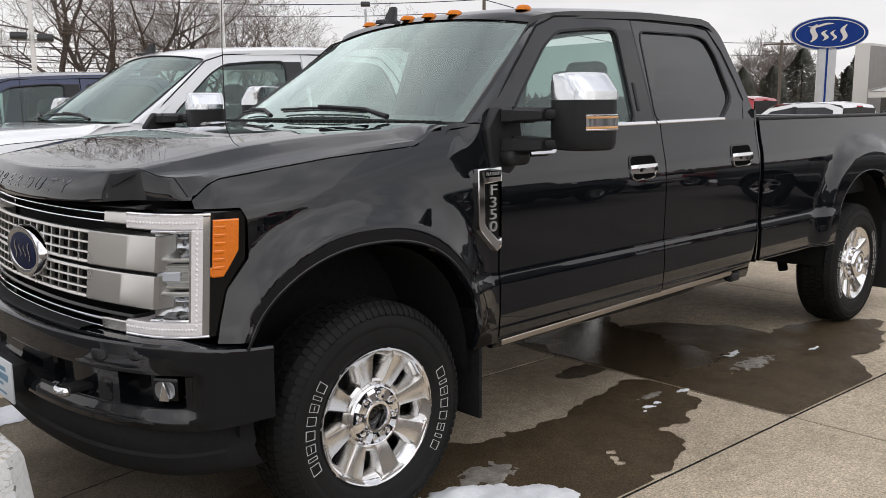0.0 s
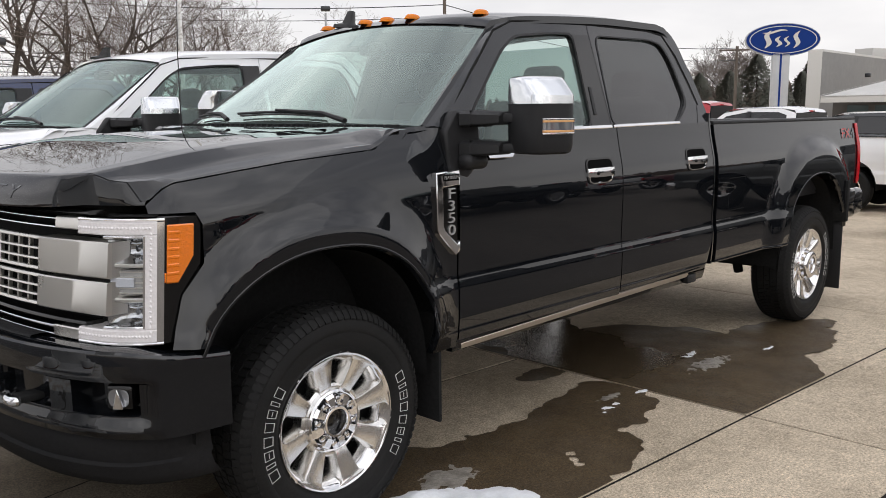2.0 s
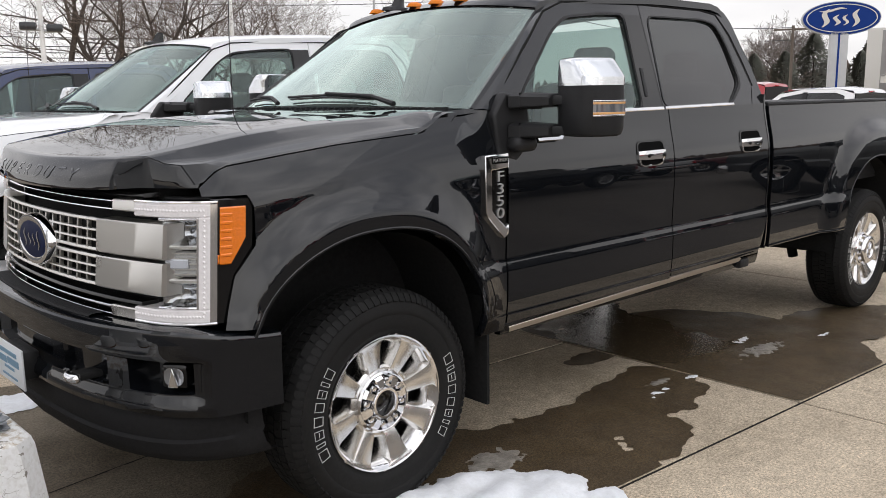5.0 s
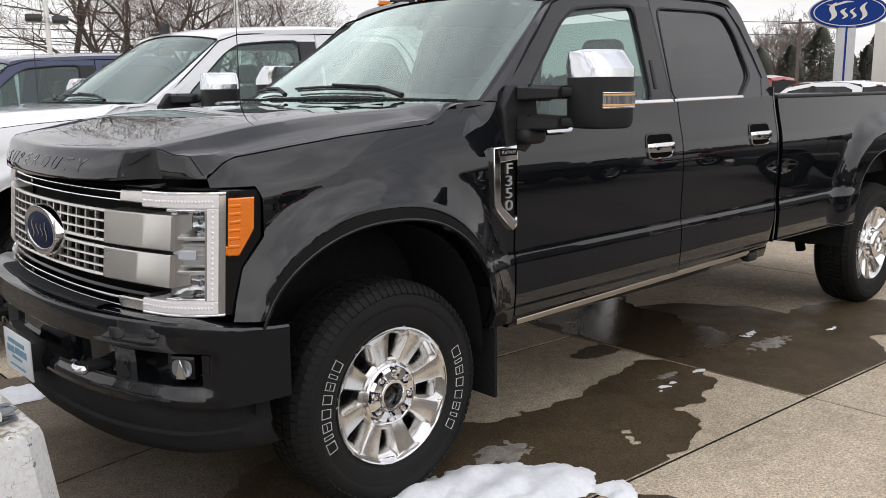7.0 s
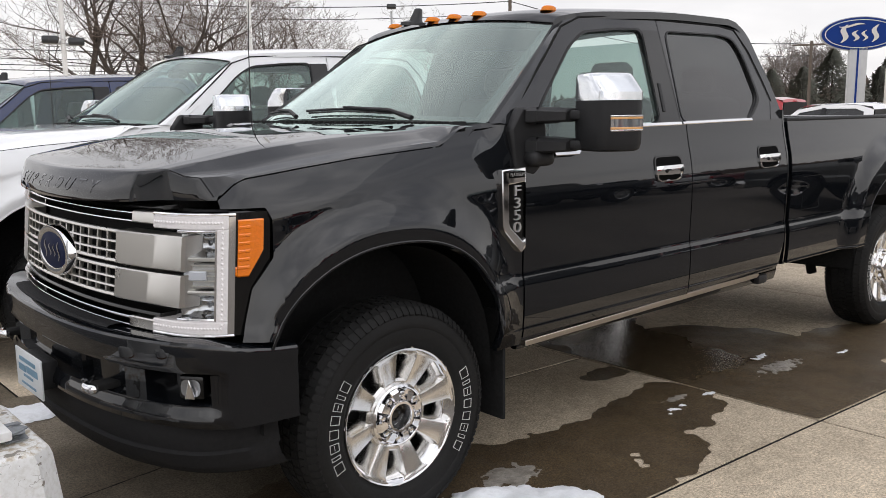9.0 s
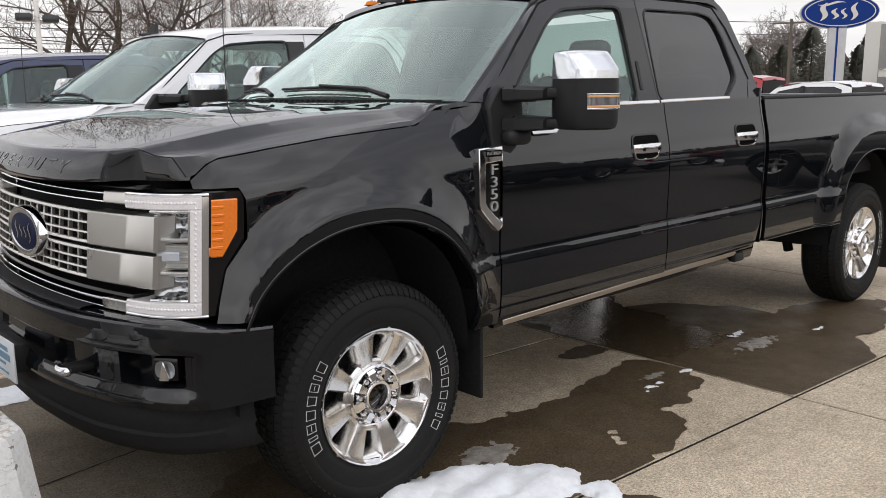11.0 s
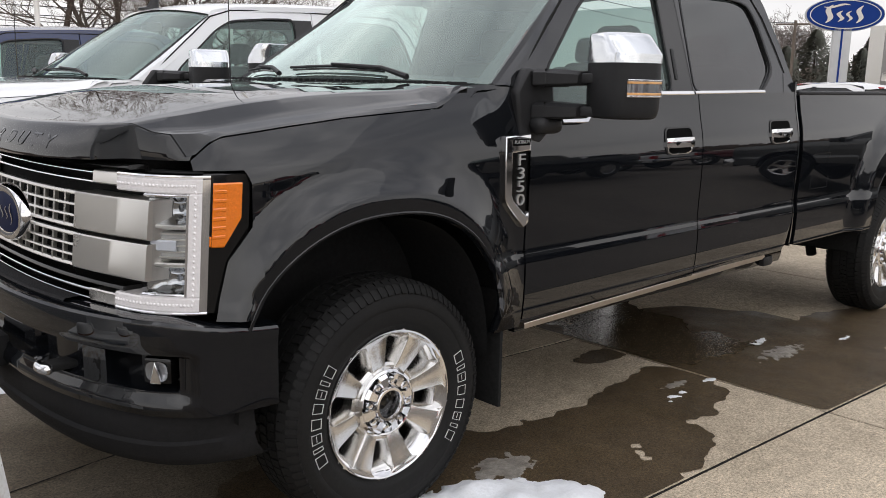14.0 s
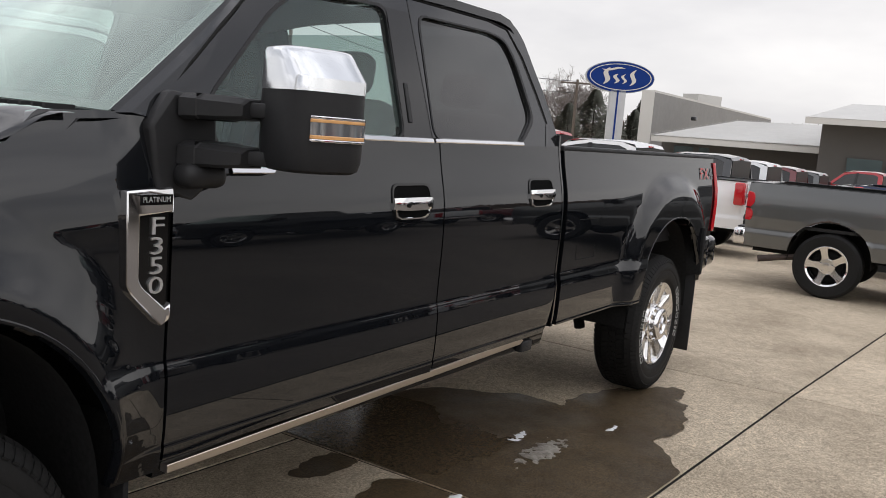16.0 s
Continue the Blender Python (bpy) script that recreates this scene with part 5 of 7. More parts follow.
                row.append(Vector((p.x, p.y * s, zz)))
            rows.append(row)
    bumper = part("front_bumper", bm_grid(rows), M_BLACK, truck, angle=30)
    for s in (-1, 1):
        p, zz = bump_pt(0.655, -0.052, 0.690)
        q, _ = bump_pt(0.660, -0.040, 0.690)
        facing = Matrix.Translation((p.x, s * p.y, 0.690)) @ Matrix.Rotation(radians(s * -38), 4, "Z")
        fog = part("fog_lamp", bm_rbox((-0.03, -0.044, -0.040), (0.05, 0.044, 0.040), 0.010, m=facing), M_GLOSSBLACK, bumper, "clear fog lamp in a chrome bowl")
        rows = [[facing @ Vector((d, 0.034 * k * math.copysign(abs(math.cos(t)) ** 0.7, math.cos(t)), 0.030 * k * math.copysign(abs(math.sin(t)) ** 0.7, math.sin(t)))) for t in [2 * math.pi * i / 20 for i in range(20)]] for k, d in ((1.0, -0.034), (0.9, -0.0335), (0.75, -0.032), (0.5, -0.031), (0.2, -0.0305))]
        part("fog_reflector", bm_grid(rows, close=True), M_LENSGREY, fog)
        part("fog_visor", bm_prism([(-0.040, -0.034), (0.0, 0.034), (0.040, -0.034)], lambda a, b, d: facing @ Vector((-0.046 + d, a * 0.45, b)), 0.012), M_CHROME, fog, bevel=0.003)
    # step pad on the bumper, number plate holder, air dam
    pad = bm_grid([[Vector((front_x(y, 0.85) - 0.035 - d, y, z)) for y in spread(-0.52, 0.52, 21)] for d, z in ((-0.06, 0.853), (0.0, 0.858), (0.028, 0.856), (0.034, 0.850))])
    part("step_pad", pad, M_DAM, bumper)
    pl = part("plate_holder", bm_rbox((-1.014, -0.12, 0.55), (-0.95, 0.12, 0.66), 0.01), M_PLASTIC, bumper)
    plate = part("number_plate", bm_rbox((-1.024, -0.153, 0.522), (-1.017, 0.153, 0.676), 0.002), M_PLATE, pl, "white dealer plate with blue print")
    for y0, y1, z0, z1 in ((-0.09, 0.10, 0.708, 0.724), (-0.11, 0.02, 0.672, 0.698), (0.035, 0.115, 0.668, 0.694), (-0.05, 0.06, 0.650, 0.660), (-0.08, 0.09, 0.618, 0.626)):
        part("plate_bar", bm_box((-1.0262, y0, z0 - 0.076), (-1.0235, y1, z1 - 0.076)), M_PLATEBLUE, plate)
    dam = catmull([(-0.95, 0.0), (-0.93, 0.35), (-0.88, 0.62), (-0.77, 0.84), (-0.62, 0.93), (-0.50, 0.94)], 41)
    rows = []
    for s in (1, -1):
        seq = dam if s < 0 else dam[::-1]
        for p in seq:
            rows.append([Vector((p.x + d, s * (p.y - 0.3 * d), z)) for d, z in ((0.06, 0.56), (0.0, 0.555), (-0.006, 0.52), (0.0, 0.475), (0.004, 0.462), (-0.006, 0.452), (0.008, 0.41), (0.03, 0.378), (0.055, 0.368), (0.12, 0.368))])
    part("air_dam", bm_grid(rows), M_DAM, bumper, "grained black plastic air dam")
    part("skid_plate", bm_box((-0.74, -0.66, 0.385), (-0.45, 0.66, 0.42)), M_DARK, truck)
    part("radiator", bm_box((-0.68, -0.64, 0.55), (-0.62, 0.64, 1.26)), M_DARK, truck)
    part("engine_bay", bm_box((-0.60, -0.56, 0.62), (0.60, 0.56, 1.36)), M_DARK, truck)
    part("firewall", bm_box((0.585, -0.93, 0.62), (0.615, 0.93, 1.46)), M_DARK, truck)
    return truck


glass_lens = glass("clear_lens", (0.93, 0.94, 0.95), 1.45, 1.0)
black_truck = tagged(build_truck(), "gloss black crew-cab pickup with chrome wheels on wet concrete", "truck", "parked trucks")

# ---- ground ----
M_CONC = material("concrete", (0.57, 0.48, 0.362), 0.88, spec=0.2, grain=0.20, grain_scale=16, bump=0.0015, bump_scale=260, stain=(0.33, 0.27, 0.195), stain_amount=0.8, stain_scale=0.8, each=0.07, speck=0.55, speck_scale=80)
M_FILLER = material("joint_filler", (0.022, 0.020, 0.018), 0.95, spec=0.1, grain=0.4, grain_scale=40)
M_LOT = material("far_lot", (0.52, 0.445, 0.345), 0.85, grain=0.2, grain_scale=3, stain=(0.36, 0.335, 0.29), stain_amount=0.5, stain_scale=0.12)
M_WET = material("wet_concrete", (0.088, 0.062, 0.034), 0.52, spec=0.28, grain=0.14, grain_scale=9, bump=0.0015, bump_scale=260, stain=(0.058, 0.041, 0.023), stain_amount=0.85, stain_scale=1.6, rough_var=0.14, speck=0.75, speck_scale=95)
M_DAMP = material("damp_concrete", (0.190, 0.160, 0.120), 0.7, spec=0.25, grain=0.14, grain_scale=9, bump=0.0015, bump_scale=260, stain=(0.090, 0.070, 0.046), stain_amount=0.85, stain_scale=1.4, speck=0.6, speck_scale=95)
M_WATER = material("standing_water", (0.085, 0.062, 0.038), 0.13, grain=0.3, bump=0.0011, bump_scale=70, rough_var=0.10, speck=0.3)
M_SNOW = material("snow", (0.86, 0.88, 0.91), 0.75, grain=0.06, grain_scale=45, bump=0.004, bump_scale=60, stain=(0.62, 0.62, 0.60), stain_amount=0.35, stain_scale=9)
M_SLUSH = material("slush", (0.31, 0.285, 0.25), 0.35, grain=0.4, grain_scale=40, bump=0.003, bump_scale=70, stain=(0.16, 0.14, 0.115), stain_amount=0.8, stain_scale=11)


def lot_z(x):
    """The lot's fall behind the row, its slopes fitted to the camera's view."""
    return -0.02 * max(0.0, x - 4.5) - 0.012 * max(0.0, x - 13.0)


def joint_y(k, x):
    """The k-th long joint; they run slightly askew to the row. The -2.31 one is set just out of view."""
    return (-13.1, -10.2, -7.3, -2.31, -1.46, 0.08, 2.98, 5.88, 8.78, 11.7)[k] - 0.052 * x


JOINT_X = [-3.53, -0.65, 2.23, 5.11, 7.99, 10.87, 13.75, 16.63]
rows = [[Vector((x, y, lot_z(x) - 0.035 if abs(x) < 30 else lot_z(30 if x > 0 else 0) - 0.035)) for x in (-600, -30, 4.5, 13.0, 29.9, 600)] for y in (-600, -30, 30, 600)]
ground = tagged(part("ground", bm_grid(rows), M_LOT), "pale grey paved lot reaching out to the horizon", "ground", kind="structure")
rows = [[Vector((x, joint_y(k, x), lot_z(x) - 0.005)) for x in JOINT_X] for k in (0, 9)]
pavement = tagged(part("pavement", bm_grid(rows), M_FILLER), "dark filled joints between worn concrete slabs", "pavement", kind="structure")

# two dark grounds out of view, added to darken the paint's reflections
M_ASPHALT = material("asphalt", (0.055, 0.054, 0.053), 0.85, grain=0.4, grain_scale=60, bump=0.003, bump_scale=150, stain=(0.04, 0.04, 0.04), stain_amount=0.5)
M_UNSEEN = material("unseen_dark_paving", (0.135, 0.115, 0.094), 0.85, grain=0.3, grain_scale=20, bump=0.003, bump_scale=150, stain=(0.085, 0.071, 0.058), stain_amount=0.6, stain_scale=0.9)
rows = [[Vector((x, joint_y(k, x) + d, lot_z(x) - 0.002)) for x in [-40] + JOINT_X[:3] + [4.5] + JOINT_X[3:6] + [13.0] + JOINT_X[6:] + [40]] for k, d in ((0, -6.0), (3, -0.01))]
tagged(part("driving_aisle", bm_grid(rows), M_UNSEEN), "unseen brown-grey paving added to darken reflections in the paint", "road", kind="structure")
bm = bm_grid([[Vector((x, joint_y(3, x) if near else 40, -0.002)) for x in (-40, -3.535)] for near in (True, False)])
tagged(part("road", bm, M_ASPHALT), "unseen dark asphalt ahead of the row, added for reflections", "road", kind="structure")

# ---- pole on a painted footing, in front of the bumpers ----
M_PAINTED = material("flaking_white_paint", (0.74, 0.74, 0.72), 0.55, grain=0.05, grain_scale=30, bump=0.004, bump_scale=26)
def chip_paint(m):
    """Flaked spots through which the grey concrete shows, hair cracks, and tan grime on the ledges."""
    n, l = m.node_tree.nodes, m.node_tree.links
    b = n["Principled BSDF"]
    tc = n.new("ShaderNodeTexCoord")

    def tex(scale, detail, rough):
        v = n.new("ShaderNodeTexNoise")
        v.inputs["Scale"].default_value, v.inputs["Detail"].default_value, v.inputs["Roughness"].default_value = scale, detail, rough
        l.new(tc.outputs["Object"], v.inputs["Vector"])
        return v.outputs["Fac"]

    def step(value, a, c):
        r = n.new("ShaderNodeMapRange")
        for k, v in zip(("From Min", "From Max", "To Min", "To Max"), (a, c, 0.0, 1.0)):
            r.inputs[k].default_value = v
        l.new(value, r.inputs["Value"])
        return r.outputs["Result"]

    def math_(op, a, c):
        r = n.new("ShaderNodeMath")
        r.operation = op
        l.new(a, r.inputs[0])
        l.new(c, r.inputs[1])
        return r.outputs[0]

    def mix(fac, a, colour):
        x = n.new("ShaderNodeMixRGB")
        l.new(fac, x.inputs[0])
        l.new(a, x.inputs[1])
        x.inputs[2].default_value = (*colour, 1)
        return x.outputs[0]

    base = n.new("ShaderNodeValToRGB")
    base.color_ramp.elements[0].position, base.color_ramp.elements[0].color = 0.30, (0.66, 0.65, 0.62, 1)
    base.color_ramp.elements[1].position, base.color_ramp.elements[1].color = 0.55, (0.78, 0.78, 0.77, 1)
    l.new(tex(60, 5, 0.6), base.inputs["Fac"])
    chips = math_("MAXIMUM", step(tex(15, 4, 0.55), 0.655, 0.660), step(tex(48, 5, 0.6), 0.690, 0.700))
    vor = n.new("ShaderNodeTexVoronoi")
    vor.feature = "DISTANCE_TO_EDGE"
    vor.inputs["Scale"].default_value = 26
    warp = n.new("ShaderNodeTexNoise")
    warp.inputs["Scale"].default_value = 30
    l.new(tc.outputs["Object"], warp.inputs["Vector"])
    bend = n.new("ShaderNodeMixRGB")
    bend.inputs[0].default_value = 0.06
    l.new(tc.outputs["Object"], bend.inputs[1])
    l.new(warp.outputs["Color"], bend.inputs[2])
    l.new(bend.outputs[0], vor.inputs["Vector"])
    cracks = math_("MULTIPLY", step(vor.outputs["Distance"], 0.022, 0.012), step(tex(17, 3, 0.5), 0.56, 0.60))
    up = n.new("ShaderNodeSeparateXYZ")
    l.new(tc.outputs["Normal"], up.inputs[0])
    grime = math_("MULTIPLY", step(tex(34, 6, 0.7), 0.47, 0.60), step(up.outputs["Z"], 0.55, 0.8))
    col = mix(grime, base.outputs["Color"], (0.44, 0.37, 0.27))
    col = mix(cracks, col, (0.40, 0.38, 0.35))
    col = mix(chips, col, (0.24, 0.22, 0.185))
    l.new(col, b.inputs["Base Color"])
chip_paint(M_PAINTED)
M_POLE = material("pole_paint", (0.80, 0.80, 0.79), 0.4, grain=0.04, stain=(0.62, 0.60, 0.56), stain_amount=0.3, stain_scale=4, bump=0.0008, bump_scale=60)
M_RUST = material("rust", (0.26, 0.10, 0.035), 0.85, grain=0.4, grain_scale=60, stain=(0.10, 0.05, 0.03), stain_amount=0.7, stain_scale=20)
M_SLATE = material("grey_flake", (0.20, 0.215, 0.23), 0.5, grain=0.3)
PX, PY, PT = -1.48, -0.50, 0.582
rows = []
for z, h in ((-0.03, 0.364), (0.0, 0.362), (0.30, 0.331), (0.547, 0.305), (0.572, 0.297), (PT, 0.285)):
    c = 0.16 * h + 0.012
    ring = [(h, -h + c), (h, h - c), (h - c, h), (-h + c, h), (-h, h - c), (-h, -h + c), (-h + c, -h), (h - c, -h)]
    rows.append([Vector((PX + a, PY + b, z)) for a, b in ring])
bm = bm_grid(rows, close=True)
bm.faces.new([bm.verts.new(p) for p in rows[-1]])
tagged(part("pole_footing", bm, M_PAINTED, angle=20), "white-painted concrete pole footing with flaking paint", "footing")
pole = tagged(new("light_pole"), "white steel light pole bolted to a painted concrete footing", "pole")
part("pole_shaft", bm_lathe([(0.141, PT + 0.045), (0.138, 1.5), (0.128, 4.0), (0.11, 7.5)], 32, "z", centre=(PX, PY, 0)), M_POLE, pole)
part("base_plate", bm_rbox((PX - 0.205, PY - 0.215, PT + 0.022), (PX + 0.205, PY + 0.215, PT + 0.052), 0.006), M_POLE, pole)
part("hand_hole_cover", bm_rbox((PX + 0.122, PY - 0.06, 1.46), (PX + 0.162, PY + 0.06, 1.585), 0.008), M_POLE, pole)
part("round_port", bm_lathe([(0.088, 0.10), (0.088, 0.143), (0.080, 0.153), (0.0, 0.156)], 32, "x", centre=(PX, PY, 1.075)), M_POLE, pole)
for k in range(4):
    an = radians(-60 + 90 * k)
    cx, cy = PX + 0.195 * math.cos(an), PY + 0.195 * math.sin(an)
    part("anchor_bolt", bm_lathe([(0.022, PT - 0.01), (0.022, PT + 0.03)], 12, "z", centre=(cx, cy, 0)), M_PAINTED, pole)
    part("bolt_cover", bm_lathe([(0.051, PT + 0.050), (0.053, PT + 0.082), (0.049, PT + 0.104), (0.036, PT + 0.122), (0.0, PT + 0.128)], 22, "z", centre=(cx, cy, 0)), M_POLE, pole, "domed white bolt cover")
    part("cover_lug", bm_rbox((-0.055, -0.030, PT + 0.05), (0.0, 0.030, PT + 0.135), 0.012, m=Matrix.Translation((cx - 0.045 * math.cos(an), cy - 0.045 * math.sin(an), 0)) @ Matrix.Rotation(an, 4, "Z")), M_POLE, pole)
    part("rust_seam", bm_lathe([(0.053, PT + 0.0515), (0.055, PT + 0.056), (0.053, PT + 0.059)], 20, "z", centre=(cx, cy, 0)), M_RUST, pole)
part("pole_weld", bm_lathe([(0.154, PT + 0.051), (0.148, PT + 0.066), (0.140, PT + 0.072)], 32, "z", centre=(PX, PY, 0)), M_POLE, pole)
bm = bmesh.new()
rnd = random.Random(3)
for k in range(7):
    c = Vector((PX + 0.225 + rnd.uniform(-0.03, 0.02), PY - 0.12 + rnd.uniform(-0.05, 0.06), PT + 0.006 + 0.005 * k))
    m = Matrix.Translation(c) @ Matrix.Rotation(rnd.uniform(0, 6), 4, "Z") @ Matrix.Rotation(rnd.uniform(-0.3, 0.3), 4, "X")
    bm_box((-0.035, -0.02, -0.002), (0.03, 0.022, 0.002), bm, m)
tagged(part("paint_flakes", bm, M_SLATE), "loose grey flakes lying on the footing", "flakes", kind="stuff")


# ---- other pickups ----
def recolour(ob, swap):
    """Another paint on a copied vehicle."""
    for o in (ob, *ob.children_recursive):
        if o.type == "MESH":
            for sl in o.material_slots:
                if sl.material in swap:
                    k = sl.material
                    sl.link = "OBJECT"
                    sl.material = swap[k]
    return ob


def strip_words(ob, names):
    doomed = set()
    for o in ob.children_recursive:
        if o.name.split(".")[0] in names:
            doomed.update((o, *o.children_recursive))
    for o in doomed:
        bpy.data.objects.remove(o)
    return ob


PW = 3.55
PLAIN_W = [(0.45, 0.93), (0.55, 0.958), (0.70, 0.982), (0.712, 0.983), (0.730, 0.966), (0.76, 0.967), (0.9, 0.985), (1.05, 0.985), (1.15, 0.975), (1.25, 0.955), (1.34, 0.935)]
PA_F, PA_R = (0.0, 0.42, 0.47, 0.50), (PW, 0.42, 0.48, 0.50)


def plain_w(x, z):
    w = lerp_table(PLAIN_W, z)
    for a in (PA_F, PA_R):
        w += 0.005 * sstep(1.10, 1.02, arch_e(a, x, z))
    if x < -0.45:
        w -= 0.12 * ((-0.45 - x) / 0.5) ** 2
    if x > 4.42:
        w -= 0.05 * ((x - 4.42) / 0.15) ** 2
    return w


def plain_pickup(old):
    """A half-ton pickup with a crew cab, five-spoke wheels and a chrome rear bumper."""
    t = new("pickup_truck")
    up = lambda z: 0.925 - 0.42 * (z - 1.28)
    for s in (-1, 1):
        side = lambda x, z, d: Vector((x, s * (up(z) - d), z))
        xs = arch_xs(PA_F, -0.90, 0.60, 26, 8)
        part("front_wing", side_panel(s, xs, lambda x: arch_z(PA_F, x, 0.50), lambda x: lerp_table([(-0.9, 1.02), (-0.6, 1.14), (0.6, 1.25)], x), plain_w), M_GREY, t)
        part("front_door", side_panel(s, spread(0.605, 1.62, 10), lambda x: 0.47, lambda x: 1.28, plain_w), M_GREY, t)
        part("rear_door", side_panel(s, spread(1.625, 2.50, 10), lambda x: 0.47, lambda x: 1.28, plain_w), M_GREY, t)
        xs = spread(2.53, PA_R[0] - PA_R[2] - 0.003, 8) + arch_xs(PA_R, PA_R[0] - PA_R[2], PA_R[0] + PA_R[2], 30) + spread(PA_R[0] + PA_R[2] + 0.003, 4.57, 9)
        bed = part("bed_side", side_panel(s, xs, lambda x: arch_z(PA_R, x, 0.52), lambda x: 1.318, plain_w), M_GREY, t)
        part("rail_cap", bm_rbox((2.54, -0.06, 1.306), (4.55, 0.012, 1.324), 0.006, m=Matrix.Translation((0, s * 0.905, 0))), M_PLASTIC, bed)
        part("window_frame", bm_ring([(0.60, 1.26), (1.15, 1.72), (1.6, 1.80), (2.25, 1.80), (2.52, 1.72), (2.56, 1.26)], [(0.80, 1.30), (1.20, 1.66), (1.6, 1.735), (2.2, 1.735), (2.36, 1.68), (2.40, 1.30)], side, 0.03), M_GREY, t)
        part("window_glass", bm_sheet([(0.80, 1.30), (1.20, 1.66), (1.6, 1.735), (2.2, 1.735), (2.36, 1.68), (2.40, 1.30)], lambda x, z, d: Vector((x, s * (up(z) - 0.014 - d), z))), M_DARKGLASS, t)
        part("pillar", bm_prism([(1.56, 1.28), (1.60, 1.75), (1.68, 1.75), (1.66, 1.28)], lambda x, z, d: Vector((x, s * (up(z) + 0.002 - d), z)), 0.02), M_GLOSSBLACK, t)
        if old:
            # two rounded lobes with a waist between them
            lobes = catmull([(4.575, 0.845), (4.505, 0.850), (4.480, 0.90), (4.485, 0.96), (4.512, 1.005), (4.478, 1.06), (4.470, 1.13), (4.490, 1.185), (4.530, 1.20), (4.575, 1.20)], 40)
            lamp = part("tail_lamp", bm_prism(lobes, lambda x, z, d: Vector((x, s * (plain_w(4.42, z) - 0.3 * (x - 4.47) + 0.004 - d), z)), 0.20), M_REDLENS, t, "red tail lamp of two lobes", bevel=0.008)
            part("lamp_rib", bm_prism([(4.508, 0.998), (4.508, 1.012), (4.578, 1.012), (4.578, 0.998)], lambda x, z, d: Vector((x, s * (plain_w(4.42, z) - 0.3 * (x - 4.47) + 0.006 - d), z)), 0.20), M_DARK, lamp)
        else:
            lamp = part("tail_lamp", bm_rbox((4.42, -0.20, 0.93), (4.585, 0.012, 1.30), 0.03, m=Matrix.Translation((0, s * 0.972, 0)), seg=3), M_REDLENS, t, "tall red tail lamp with a clear patch")
            part("clear_patch", bm_rbox((4.50, -0.10, 1.055), (4.592, 0.015, 1.13), 0.012, m=Matrix.Translation((0, s * 0.955, 0))), M_LENSGREY, lamp)
            part("lamp_rib", bm_rbox((4.416, -0.03, 1.046), (4.590, 0.015, 1.056), 0.003, m=Matrix.Translation((0, s * 0.972, 0))), M_DARK, lamp)
        part("sill", bm_box((0.5, s * 0.90 - 0.03, 0.42), (3.0, s * 0.90 + 0.03, 0.50)), M_DARK, t)
        part("side_mirror", bm_rbox((0.66, -0.12, 1.22), (0.80, 0.12, 1.40), 0.03, m=Matrix.Translation((0, s * 1.08, 0))), M_PLASTIC, t)
        part("headlamp", bm_rbox((-0.93, -0.16, 0.86), (-0.78, 0.12, 1.06), 0.03, m=Matrix.Translation((0, s * 0.76, 0))), M_LENSGREY, t)
        for x in (1.45, 2.36):
            part("door_handle", bm_rbox((x - 0.08, -0.012, 1.10), (x + 0.08, 0.022, 1.135), 0.01, m=Matrix.Translation((0, s * plain_w(x, 1.12), 0))), M_GREY, t)
        for x in (0.0, PW):
            w = new("wheel")
            w.parent = t
            w.location = (x, s * 0.86, 0.395)
            w.rotation_euler = (0, 0.25, 0)
            part("tyre", bm_lathe([(0.21, s * -0.11), (0.30, s * -0.13), (0.36, s * -0.13), (0.392, s * -0.10), (0.396, 0.0), (0.392, s * 0.10), (0.36, s * 0.13), (0.30, s * 0.13), (0.245, s * 0.118), (0.232, s * 0.10)], 48), M_RUBBER, w)
            part("rim", bm_lathe([(0.190, s * -0.03), (0.206, s * 0.06), (0.222, s * 0.108), (0.242, s * 0.119), (0.248, s * 0.116)], 40), M_CHROME, w)
            part("brake_disc", bm_lathe([(0.04, s * 0.0), (0.16, s * 0.0), (0.17, s * -0.03), (0.21, s * -0.03)], 32), M_DARK, w)
            for k in range(5):
                m = Matrix.Rotation(2 * math.pi * k / 5, 4, "Y")
                rows = [[m @ Vector((-hw, s * (y - 0.05), r)), m @ Vector((-hw * 0.85, s * y, r)), m @ Vector((hw * 0.85, s * y, r)), m @ Vector((hw, s * (y - 0.05), r))] for r, hw, y in ((0.03, 0.05, 0.094), (0.085, 0.052, 0.097), (0.13, 0.043, 0.102), (0.175, 0.043, 0.108), (0.212, 0.052, 0.114), (0.236, 0.078, 0.117))]
                part("spoke", bm_grid(rows), M_SPOKE, w)
            part("hub", bm_lathe([(0.10, s * 0.04), (0.098, s * 0.09), (0.09, s * 0.098), (0.045, s * 0.099), (0.042, s * 0.108), (0.0, s * 0.111)], 30), M_SPOKE, w)
            for k in range(5):
                a = 2 * math.pi * (k + 0.5) / 5
                part("wheel_nut", bm_lathe([(0.013, s * 0.08), (0.013, s * 0.116), (0.0, s * 0.118)], 8, centre=(0.068 * math.cos(a), 0, 0.078 * math.sin(a))), M_CHROME, w)
        for cx, cz, ax, az in (PA_F, PA_R):
            rows = [[Vector((cx - (ax - 0.01) * math.cos(math.pi * k / 18), s * y, cz - 0.02 + (az + 0.02) * math.sin(math.pi * k / 18))) for k in range(19)] for y in (0.93, 0.5)]
            bm = bm_grid(rows)
            bm.faces.new([bm.verts.new(p) for p in rows[1]])
            part("wheel_well", bm, M_DARK, t)
